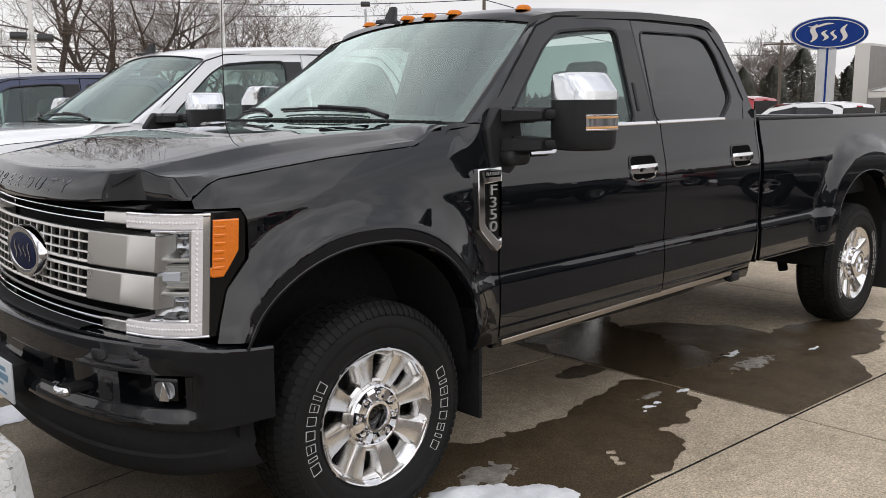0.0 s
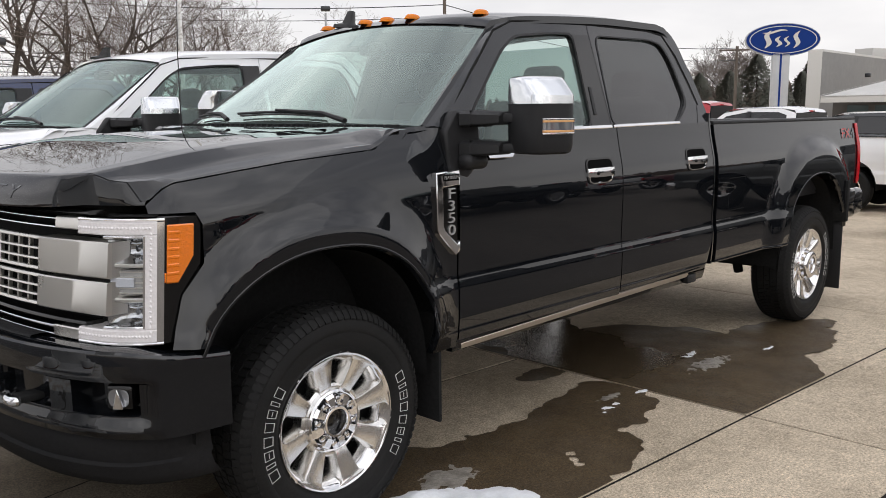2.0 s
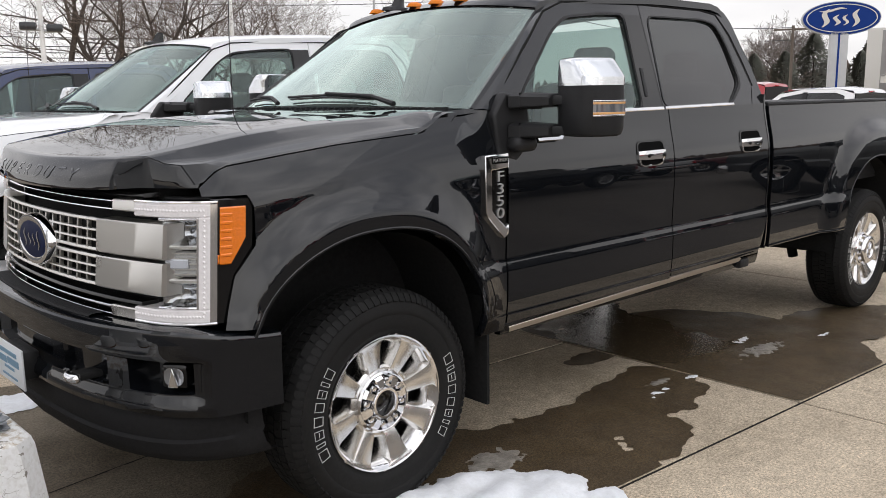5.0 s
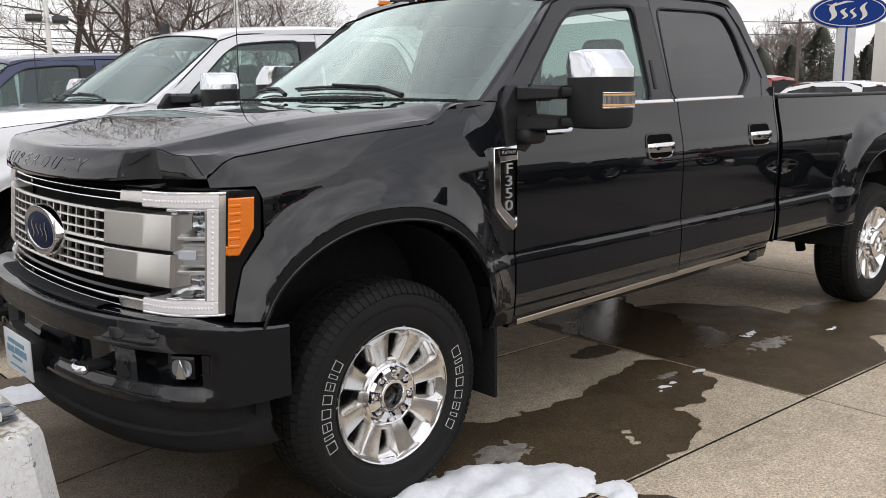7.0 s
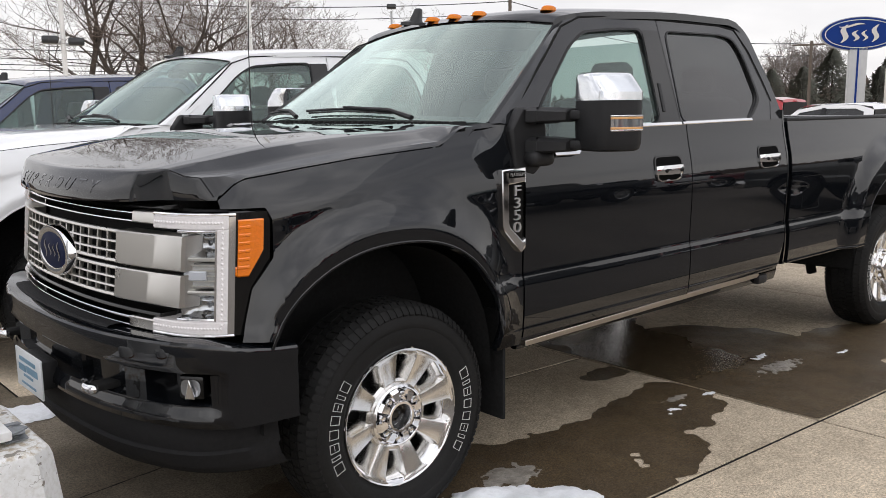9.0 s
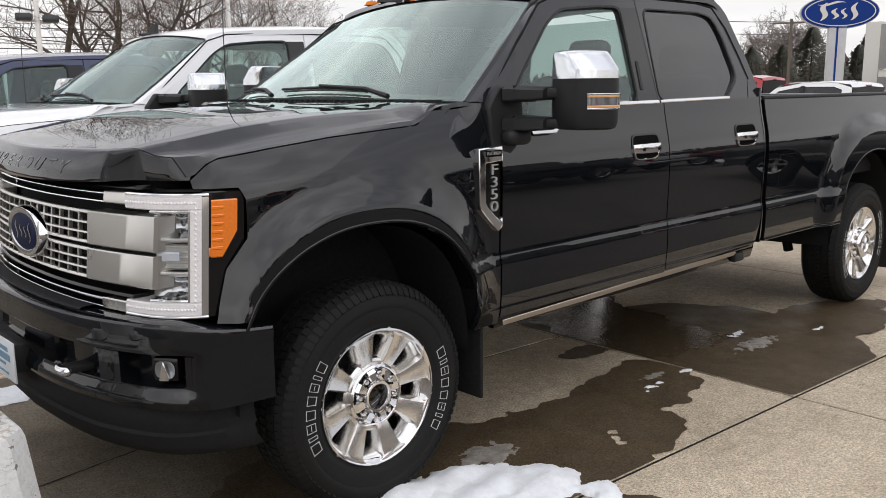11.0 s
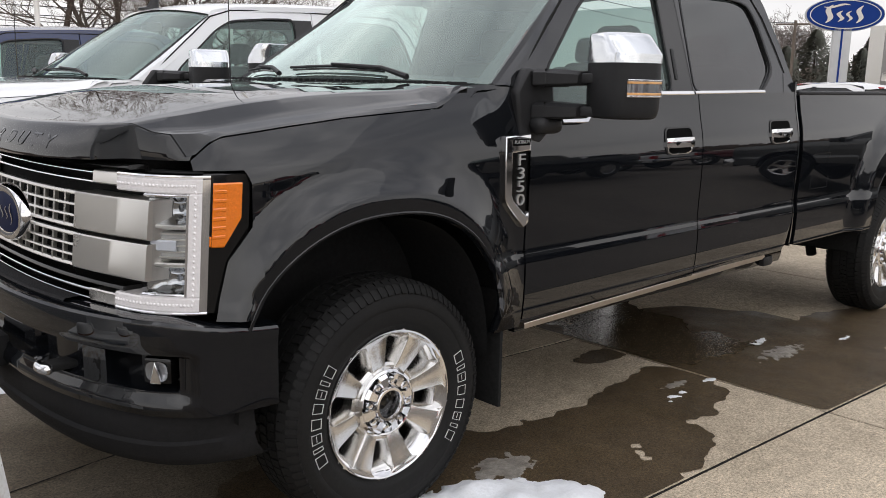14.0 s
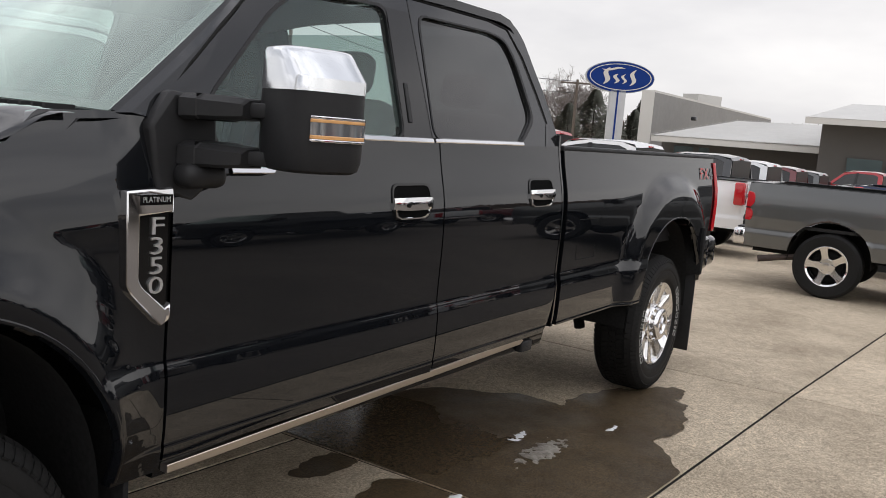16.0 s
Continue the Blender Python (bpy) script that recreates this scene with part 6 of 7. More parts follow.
    rows = [[Vector((x, y, z + 0.03 * (1 - (y / 0.88) ** 2))) for y in spread(-0.88 - k, 0.88 + k, 9)] for x, z, k in ((-0.92, 1.00, -0.16), (-0.88, 1.06, -0.12), (-0.6, 1.145, 0.03), (0.0, 1.20, 0.05), (0.62, 1.255, 0.05))]
    part("bonnet", bm_grid(rows), M_GREY, t)
    part("grille", bm_rbox((-0.99, -0.60, 0.70), (-0.86, 0.60, 1.02), 0.03), M_CHROME, t)
    part("front_bumper", bm_rbox((-1.05, -0.92, 0.45), (-0.84, 0.92, 0.70), 0.05), M_CHROME, t)
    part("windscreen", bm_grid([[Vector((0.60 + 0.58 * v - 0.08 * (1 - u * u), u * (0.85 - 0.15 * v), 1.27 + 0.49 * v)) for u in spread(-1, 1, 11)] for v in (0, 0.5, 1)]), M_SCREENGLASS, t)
    rows = [[Vector((x, u * hw, z + 0.035 * (1 - u * u))) for u in spread(-1, 1, 11)] for x, z, hw in ((1.10, 1.74, 0.70), (1.35, 1.80, 0.70), (2.2, 1.81, 0.705), (2.48, 1.77, 0.705), (2.53, 1.70, 0.72))]
    part("roof", bm_grid(rows), M_GREY, t)
    part("stop_lamp", bm_rbox((2.50, -0.12, 1.735), (2.535, 0.12, 1.765), 0.008), M_REDLENS, t)
    part("cab_rear", bm_box((2.50, -0.88, 0.6), (2.53, 0.88, 1.30)), M_GREY, t)
    part("rear_window", bm_box((2.505, -0.72, 1.30), (2.537, 0.72, 1.72)), M_CABGLASS, t)
    part("interior", bm_rbox((1.2, -0.75, 0.6), (2.45, 0.75, 1.25), 0.1), M_SEAT, t)
    part("bed_floor", bm_box((2.53, -0.90, 0.80), (4.60, 0.90, 0.84)), M_PLASTIC, t)
    part("tailgate", bm_rbox((4.52, -0.78, 0.80), (4.58, 0.78, 1.315), 0.015), M_GREY, t)
    if old:
        bumper = part("rear_bumper", bm_rbox((4.545, -0.945, 0.53), (4.70, 0.945, 0.735), 0.035, seg=3), M_CHROME, t)
        for s in (-1, 1):
            rows = [[Vector((PW + (0.485 + o) * math.cos(a), s * (plain_w(PW + 0.485 * math.cos(a), 0.42 + 0.505 * math.sin(a)) + h), 0.42 + (0.505 + o) * math.sin(a))) for o, h in ((0.0, 0.004), (0.008 + 0.012 * noise.noise(Vector((a * 9, s, 0))), 0.006), (0.020 + 0.030 * noise.noise(Vector((a * 7, s, 4))), 0.003))] for a in spread(1.0, 1.75, 22)]
            part("rusty_lip", bm_grid(rows), M_OLDRUST, t, "rust along the wheel arch lip", thick=0.003)
    else:
        bumper = part("rear_bumper", bm_rbox((4.545, -0.945, 0.53), (4.78, 0.945, 0.80), 0.05, seg=3), M_PLASTIC, t)
        for s in (-1, 1):
            part("bumper_step", bm_rbox((4.60, -0.12, 0.798), (4.77, 0.10, 0.812), 0.005, m=Matrix.Translation((0, s * 0.82, 0))), M_CHROME, bumper)
    part("bumper_pad", bm_rbox((4.56, -0.80, 0.79 if not old else 0.73), (4.69, 0.80, 0.815 if not old else 0.752), 0.01), M_PLASTIC, bumper)
    part("exhaust_tip", bm_tube([(3.85, 0.80, 0.46), (4.10, 0.88, 0.425), (4.36, 0.945, 0.375)], [0.038, 0.038, 0.042], 16), M_OLDRUST, t, "rusty exhaust tip")
    part("chassis", bm_box((-0.8, -0.45, 0.42), (4.55, 0.45, 0.60)), M_DARK, t)
    part("axle", bm_tube([(PW, -0.8, 0.40), (PW, 0.8, 0.40)], 0.05, 10), M_DARK, t)
    return t


# the row beside the black truck
white_truck = tagged(recolour(copy_thing(black_truck, pose(-0.12, 3.0, 0.0) @ Matrix.Diagonal((1.065, 1, 0.985, 1))), {M_BLACK: M_WHITE, M_SCREENGLASS: M_SCREENDIM, M_DARKGLASS: M_SIDEGLASS}), "white crew-cab pickup with chrome-capped tow mirrors", "truck", "parked trucks")
strip_words(white_truck, ("plate_holder", "decal", "marker_light", "mirror_lamp", "amber_strip", "lamp_frame", "raised_letter"))
recolour(white_truck, {M_SATIN: M_CHROME})
for o in white_truck.children:
    if o.name.startswith("front_bumper"):
        recolour(o, {M_WHITE: M_CHROME})
blue_truck = tagged(recolour(copy_thing(black_truck, pose(-0.66, 5.7, 0.0) @ Matrix.Diagonal((1, 1, 0.93, 1))), {M_BLACK: M_BLUE, M_SCREENGLASS: M_SCREENDIM}), "dark blue crew-cab pickup with black mirrors", "truck", "parked trucks")
strip_words(blue_truck, ("side_mirror", "antenna_base", "plate_holder", "decal", "marker_light", "mirror_lamp", "amber_strip", "lamp_frame", "raised_letter"))
far_white = tagged(recolour(copy_thing(black_truck, pose(-0.62, 8.3, 0.0) @ Matrix.Diagonal((1, 1, 0.945, 1))), {M_BLACK: M_WHITE, M_SCREENGLASS: M_SCREENDIM}), "white pickup parked past a blue pickup", "truck", "parked trucks")
strip_words(far_white, ("side_mirror", "antenna_base", "plate_holder", "decal", "marker_light", "mirror_lamp", "amber_strip", "lamp_frame", "raised_letter"))
far_red = tagged(recolour(copy_thing(black_truck, pose(-0.1, 11.0, 0.0)), {M_BLACK: M_RED}), "red pickup at the end of the row", "truck", "parked trucks")
strip_words(far_red, ("side_mirror", "antenna_base", "plate_holder", "decal", "marker_light", "mirror_lamp", "amber_strip", "lamp_frame", "raised_letter"))
# the row across the aisle, tails towards the lot
grey_truck = tagged(plain_pickup(True), "grey half-ton pickup with polished five-spoke wheels", "truck", "trucks across the aisle")
grey_truck.matrix_basis = pose(11.30, -0.995 - PW, lot_z(10.5), 0, 0, 90)
behind = tagged(plain_pickup(False), "white pickup with tall red tail lamps behind the grey one", "truck", "trucks across the aisle")
behind.matrix_basis = pose(14.55, 5.43, lot_z(14.55), 0, 0, -90)
recolour(behind, {M_GREY: M_WHITE})
# tall stretches the last three upwards until their roofs fit the camera's view
for x, y, mat, words, tall in ((18.2, 4.73, M_DARKGREY, "dark grey crew-cab pickup in the far row", 1.0), (21.3, 4.73, M_WHITE, "white crew-cab pickup in the far row", 1.0),
                               (24.6, 4.73, M_MAROON, "maroon pickup in the far row", 1.0), (27.9, 4.73, M_GREY, "grey pickup in the far row", 1.0),
                               (22.9, 11.33, M_RED, "red pickup parked behind the row, stretched taller to fit the view", 1.26), (27.2, 11.33, M_WHITE, "white pickup parked behind the row, stretched taller to fit the view", 1.17), (31.5, 11.33, M_GREY, "silver pickup parked behind the row, stretched taller to fit the view", 1.12)):
    tagged(recolour(copy_thing(behind, pose(x, y, lot_z(x), 0, 0, -90) @ Matrix.Diagonal((1, 1, tall, 1))), {M_WHITE: mat}), words)
tagged(recolour(copy_thing(behind, pose(35.5, 3.75, lot_z(30.0) - 0.03, 0, 0, -97) @ Matrix.Diagonal((1, 1, 1.1, 1))), {M_WHITE: M_RED}), "bright red pickup by the showroom")
for x, y, mat, words in ((14.8, -5.25, M_BLUE, "blue pickup parked past the grey one"), (18.3, -4.4, M_WHITE, "white pickup parked past the grey one")):
    tagged(recolour(copy_thing(behind, pose(x, y, lot_z(x), 0, 0, 90) @ Matrix.Diagonal((1, 1, 1.08, 1))), {M_WHITE: mat}), words)
# vehicles on the other side of the lot, which show in the paint
for x, y, mat, words, r in ((7.5, -9.2, M_BLACK, "dark pickup across the lot", 0), (-1.5, -14.0, M_GREY, "grey pickup across the lot", 90), (2.0, -14.0, M_RED, "red pickup across the lot", 90), (5.5, -14.5, M_BLACK, "black pickup across the lot", 90), (12.5, -14.5, M_BLUE, "blue pickup across the lot", 90), (16.0, -14.5, M_WHITE, "white pickup across the lot", 90), (20.0, -14.5, M_MAROON, "maroon pickup across the lot", 90)):
    tagged(recolour(copy_thing(grey_truck, pose(x, y, lot_z(x), 0, 0, r)), {M_GREY: mat}), words)

# ---- distance ----
HERE = Vector((-1.5, -3.2, 1.55))


def far(az, d, tan):
    """A place by bearing (degrees clockwise from +y), distance and rise."""
    return HERE + Vector((d * math.sin(radians(az)), d * math.cos(radians(az)), d * tan))


M_BARK = material("bark", (0.075, 0.060, 0.050), 0.9, grain=0.35, grain_scale=6, stain=(0.05, 0.04, 0.035), stain_amount=0.6)
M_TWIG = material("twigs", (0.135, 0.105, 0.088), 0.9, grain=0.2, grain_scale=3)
# lighter copy of the twigs, with distance haze put into the colour
M_TWIGFAR = material("hazed_twigs", (0.21, 0.18, 0.165), 0.9, grain=0.2, grain_scale=3)
# needle green greyed and lightened to hold the haze of distance
M_PINE = material("pine_needles", (0.115, 0.118, 0.095), 0.85, grain=0.4, grain_scale=4)
M_SIGNPOST = material("grey_cladding", (0.46, 0.47, 0.48), 0.5, grain=0.05, grain_scale=2, stain=(0.38, 0.39, 0.40), stain_amount=0.4)
M_SIGNBLUE = material("sign_blue", (0.008, 0.036, 0.20), 0.5, spec=0.12, grain=0.05)
M_WALLGREY = material("grey_block_wall", (0.27, 0.265, 0.255), 0.8, grain=0.06, grain_scale=2, stain=(0.23, 0.225, 0.22), stain_amount=0.5, stain_scale=0.4)
M_WALLWHITE = material("pale_panel", (0.62, 0.61, 0.58), 0.7, grain=0.05)
M_ROOF = material("metal_roof", (0.64, 0.63, 0.60), 0.5, metal=0.1, grain=0.06, grain_scale=1)
M_WALLDARK = material("dark_cladding", (0.085, 0.08, 0.075), 0.75, grain=0.1)
M_STEEL = material("galvanised", (0.45, 0.46, 0.47), 0.5, metal=0.4)
M_WIRE = material("cable", (0.05, 0.05, 0.055), 0.7)
M_WOODPOLE = material("pole_wood", (0.14, 0.115, 0.095), 0.9, grain=0.2)
M_SHOWGLASS = material("shop_glass", (0.06, 0.088, 0.092), 0.08)


def bare_tree(seed, height, lean=0.0, wide=1.0, dense=False):
    """Trunk and limbs as one mesh, the crown of fine twigs as another."""
    rnd = random.Random(seed)
    tree = new("tree")
    limbs, twigs = bmesh.new(), bmesh.new()

    def tube(bm, a, b, ra, rb, seg):
        d = (b - a).normalized()
        u = d.cross(Vector((0.3, 0.5, 0.81))).normalized()
        v = d.cross(u)
        r1 = [bm.verts.new(a + ra * (math.cos(2 * math.pi * k / seg) * u + math.sin(2 * math.pi * k / seg) * v)) for k in range(seg)]
        r2 = [bm.verts.new(b + rb * (math.cos(2 * math.pi * k / seg) * u + math.sin(2 * math.pi * k / seg) * v)) for k in range(seg)]
        for k in range(seg):
            bm.faces.new((r1[k], r1[(k + 1) % seg], r2[(k + 1) % seg], r2[k]))

    def grow(p, d, length, radius, level):
        """One limb: it bends one way, forks along its outer half, and ends in finer ones."""
        n = (7, 6, 5, 4, 3, 3)[level]
        step = length / n
        bend = Vector((rnd.uniform(-1, 1), rnd.uniform(-1, 1), rnd.uniform(-0.35, 0.65))) * (0.10, 0.16, 0.17, 0.16, 0.14, 0.12)[level]
        thin = 0.40 if level else 0.55
        kids = ((5.0, 5.0, 4.4, 4.0, 2.8, 0) if dense else (2.8, 3.3, 3.4, 3.4, 2.8, 0))[level]
        for i in range(n):
            jog = Vector((rnd.uniform(-1, 1), rnd.uniform(-1, 1), rnd.uniform(-0.7, 0.8))) * (0.10 + 0.035 * level)
            d = (d + bend + jog + Vector((0, 0, 0.03))).normalized()
            q = p + d * step
            r1, r2 = radius * (1 - (1 - thin) * i / n), radius * (1 - (1 - thin) * (i + 1) / n)
            if level < 3:
                tube(limbs, p, q, r1, r2, 7 if level == 0 else 5)
            else:
                tube(twigs, p, q, max(r1, 0.017 if dense else 0.0062), max(r2, 0.014 if dense else 0.0048), 3)
            p = q
            if level < 5 and i >= (3 if level == 0 else 1):
                share = kids / (n - (3 if level == 0 else 1))
                for _ in range(int(share) + (rnd.random() < share % 1)):
                    az = rnd.uniform(0, 2 * math.pi)
                    side = Vector((math.cos(az) * wide, math.sin(az) * wide, rnd.uniform(-0.15, 0.55)))
                    side = (side - d * side.dot(d)).normalized()
                    grow(p, (d * 0.62 + side * rnd.uniform(0.45, 0.95)).normalized(), length * rnd.uniform(0.48, 0.74), r2 * rnd.uniform(0.50, 0.78), level + 1)
        if level < 4:
            grow(p, d, length * 0.55, radius * thin * 0.9, level + 1)

    stems = 3 if wide > 0.9 else 2
    for k in range(stems):
        az = 2 * math.pi * (k + rnd.uniform(-0.25, 0.25)) / stems
        tilt = rnd.uniform(0.35, 0.75) if wide > 0.9 else 0.25
        grow(Vector((0.1 * math.cos(az), 0.1 * math.sin(az), -0.2)), Vector((lean + tilt * math.cos(az), tilt * math.sin(az), 1)).normalized(), height * rnd.uniform(0.42, 0.54), height * rnd.uniform(0.014, 0.020), 0)
    part("trunk", limbs, M_BARK, tree)
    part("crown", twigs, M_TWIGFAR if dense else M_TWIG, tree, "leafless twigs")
    return tree


def pine(seed, height):
    rnd = random.Random(seed)
    tree = new("pine_tree")
    part("trunk", bm_tube([(0, 0, 0), (0.05, 0, height * 0.6), (0.0, 0.05, height)], [height * 0.02, height * 0.012, 0.02], 7), M_BARK, tree)
    bm = bmesh.new()
    for k in range(4600):
        h = rnd.random() ** 0.8
        z = height * (0.08 + 0.92 * h)
        az = rnd.uniform(0, 2 * math.pi)
        reach = height * 0.40 * (1 - h) ** 0.6 * rnd.uniform(0.2, 1.2) * (0.85 + 0.12 * math.sin(h * 23 + 3 * math.sin(az))) + 0.1
        c = Vector((math.cos(az) * reach, math.sin(az) * reach, z - reach * 0.15 + rnd.uniform(-0.2, 0.2)))
        size = height * rnd.uniform(0.010, 0.022)
        out = Vector((math.cos(az), math.sin(az), -0.35))
        side = Vector((-math.sin(az), math.cos(az), 0))
        a, b, d, e = c - out * size * 1.2, c + side * size * 0.6 + Vector((0, 0, size * 0.3)), c + out * size * 1.3, c - side * size * 0.6 - Vector((0, 0, size * 0.3))
        v = [bm.verts.new(p) for p in (a, b, d, e)]
        bm.faces.new(v[:3])
        bm.faces.new((v[0], v[2], v[3]))
    part("crown", bm, M_PINE, tree, "dark green needles")
    return tree


big = [bare_tree(11, 10.5, 0.12, 1.1), bare_tree(23, 11.0, -0.06, 1.0), bare_tree(37, 9.5, 0.05, 1.2)]
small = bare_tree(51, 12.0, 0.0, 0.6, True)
spots = [(20.3, 36, 0, 40), (23.2, 40, 1, 160), (26.3, 38, 2, 250), (29.6, 43, 1, 20), (32.6, 40, 0, 200), (35.6, 44, 2, 90), (38.6, 47, 1, 300), (41.5, 60, 2, 130), (45.0, 75, 0, 10)]
used = set()
for az, d, kind, turn in spots:
    p = far(az, d, 0)
    size = 0.92 - 0.22 * sstep(22, 34, az)
    m = pose(p.x, p.y, -0.3, 0, 0, turn) @ Matrix.Diagonal((size * 1.12, size * 1.12, size, 1))
    if kind in used:
        t = copy_thing(big[kind], m)
    else:
        t = big[kind]
        t.matrix_basis = m
        used.add(kind)
    tagged(t, "large leafless tree with dark spreading limbs", "tree", "bare trees along the lot")
first = True
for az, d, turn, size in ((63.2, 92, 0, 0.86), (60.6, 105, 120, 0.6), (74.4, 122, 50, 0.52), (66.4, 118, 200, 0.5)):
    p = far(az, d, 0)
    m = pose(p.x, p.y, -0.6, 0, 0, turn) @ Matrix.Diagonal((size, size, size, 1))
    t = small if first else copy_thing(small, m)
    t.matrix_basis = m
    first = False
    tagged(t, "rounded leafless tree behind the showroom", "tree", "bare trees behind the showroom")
pines = [pine(5, 7.4), pine(8, 5.8)]
for k, (az, d, h) in enumerate(((65.8, 88, 0), (64.2, 86, 1), (68.4, 92, 1), (67.0, 90, 1), (62.4, 90, 1), (69.0, 94, 0))):
    p = far(az, d, 0)
    m = pose(p.x, p.y, -0.8, 0, 0, 40 * k)
    t = copy_thing(pines[h], m) if k > 1 else pines[h]
    t.matrix_basis = m
    tagged(t, "dark green conifer behind the sign", "tree", "conifers behind the sign")

# far woods all round, a fuzzy brown-grey band
bm = bmesh.new()
rnd = random.Random(9)
for k in range(5200):
    az = 360 * k / 5200 + rnd.uniform(-0.1, 0.1)
    p = far(az, rnd.uniform(170, 230), 0)
    h = (3.6 + 2.2 * noise.noise(Vector((math.sin(radians(az)) * 9, math.cos(radians(az)) * 9, 0)))) * rnd.uniform(0.6, 1.2) * (1.9 if 57 < az < 82 else 1.0)
    w = rnd.uniform(0.3, 1.1)
    s = Vector((math.cos(radians(az)), -math.sin(radians(az)), 0)) * w
    a = Vector((p.x, p.y, -5))
    v = [bm.verts.new(q) for q in (a - s, a + s, a + s * 0.5 + Vector((0, 0, 5 + h * 0.8)), a + Vector((rnd.uniform(-0.5, 0.5), rnd.uniform(-0.5, 0.5), 5 + h)), a - s * 0.5 + Vector((0, 0, 5 + h * 0.85)))]
    bm.faces.new(v)
tagged(part("distant_woods", bm, M_TWIG), "distant leafless woods along the horizon", "woods", kind="stuff")

# oval sign on its pylon
D = 62.0
c = far(67.2, D, 0.0735)
right = Vector((math.cos(radians(67.2)), -math.sin(radians(67.2)), 0))
right.rotate(Euler((0, 0, radians(14))))
toward = Vector((-right.y, right.x, 0)) * -1
if toward.dot(HERE - c) < 0:
    toward = -toward
sign = tagged(new("dealer_sign"), "blue oval dealership sign on a grey pylon", "sign")


def oval_slab(rx, rz, d0, d1, mat, name, hole=None, par=sign):
    ring = lambda k, kz, d: [c + right * (k * math.cos(2 * math.pi * i / 56)) + Vector((0, 0, kz * math.sin(2 * math.pi * i / 56))) + toward * d for i in range(56)]
    if hole:
        bm = bm_grid([ring(hole[0], hole[1], d1), ring(rx, rz, d1)], close=True)
    else:
        bm = bm_grid([ring(rx, rz, d0), ring(rx, rz, d1)], close=True)
        bm.faces.new([bm.verts.new(p) for p in ring(rx, rz, d1)])
        bm.faces.new([bm.verts.new(p) for p in ring(rx, rz, d0)])
    return part(name, bm, mat, par)


face = oval_slab(2.34, 1.03, -0.35, 0.0, M_SIGNBLUE, "sign_oval")
oval_slab(2.40, 1.08, -0.38, -0.06, M_STEEL, "sign_rim", par=face)
oval_slab(2.16, 0.90, 0, 0.03, M_WALLWHITE, "sign_line", (2.10, 0.85), par=face)
for x0, high, wide, drop in ((-0.98, 0.56, 0.30, 0.02), (-0.30, 0.33, 0.24, -0.12), (0.24, 0.33, 0.18, -0.12), (0.86, 0.54, 0.26, 0.0)):
    rows = [[], []]
    for k in range(17):
        u = -1 + k / 8
        for row, side in zip(rows, (-1, 1)):
            row.append(c + right * (x0 + 0.30 * high * u - 0.16 * math.sin(math.pi * u) + side * wide * 0.62 * (1 - 0.75 * u * u)) + Vector((0, 0, drop + high * u)) + toward * 0.05)
    part("sign_stroke", bm_grid(rows), M_WALLWHITE, face)
rows = [[], []]
for k in range(25):
    u = -1 + k / 12
    for row, side in zip(rows, (-1, 1)):
        row.append(c + right * (-0.55 + 0.85 * u) + Vector((0, 0, 0.52 + 0.10 * math.sin(2.6 * u) + side * 0.07 * (1 - u * u))) + toward * 0.055)
part("sign_stroke", bm_grid(rows), M_WALLWHITE, face)
base = Vector((c.x, c.y, 0))
mm = Matrix.Translation(base) @ Matrix(((right.x, toward.x, 0, 0), (right.y, toward.y, 0, 0), (0, 0, 1, 0), (0, 0, 0, 1)))
part("pylon", bm_rbox((-0.60, -0.45, -1.0), (0.50, 0.0, c.z - 0.9), 0.03, m=mm), M_SIGNPOST, sign)
part("pylon_stripe", bm_box((-0.14, 0.0, -1.0), (-0.02, 0.03, c.z - 0.9), m=mm), M_SIGNBLUE, sign)


def wall_between(name, a, b, z0, z1, depth, mat, parent, z1b=None):
    """An upright slab from a to b on plan."""
    d = (b - a)
    n = Vector((d.y, -d.x, 0)).normalized() * depth
    if n.dot(HERE - a) > 0:
        n = -n
    z1b = z1 if z1b is None else z1b
    v = [Vector((p.x, p.y, z)) for p, z in ((a, z0), (b, z0), (b, z1b), (a, z1))]
    w = [p + n for p in v]
    bm = bmesh.new()
    q = [bm.verts.new(p) for p in v + w]
    for f in ((0, 1, 2, 3), (7, 6, 5, 4), (0, 4, 5, 1), (1, 5, 6, 2), (2, 6, 7, 3), (3, 7, 4, 0)):
        bm.faces.new([q[i] for i in f])
    return part(name, bm, mat, parent)


# showroom: pale end pier, grey wall, low metal roof over a dark front, second roof further on
show = tagged(new("showroom"), "grey single-storey dealership with a low metal roof", "building")
P1, P2, P3 = far(68.65, 72, 0), far(69.45, 72, 0), far(76.6, 112, 0)
zt = 1.55 + 72 * 0.0605
wall_between("pier", P1, P2, -2, zt, 1.2, M_WALLWHITE, show)
wall_between("wall", P2, P3, -2, zt - 0.05, 1.0, M_WALLGREY, show)
wall_between("coping", P2 + Vector((0, 0, 0)), P3, zt - 0.05, zt + 0.12, 1.1, M_WALLWHITE, show)
part("roof_unit", bm_box((-2.0, -1, 0), (2.0, 1, 2.6), m=Matrix.Translation(far(72.4, 98, 0.0335)) @ Matrix.Rotation(radians(-20), 4, "Z")), M_WALLWHITE, show)
part("wall_lamp", bm_rbox((-0.2, -0.2, -0.16), (0.2, 0.2, 0.16), 0.05, m=Matrix.Translation(far(72.0, 78, 0.034))), M_LAMPDARK, show)
eL, eR, rL, rR = far(69.5, 66, 0.0130), far(82.0, 66, 0.0145), far(74.6, 78, 0.0350), far(84.0, 80, 0.0375)
n = 46
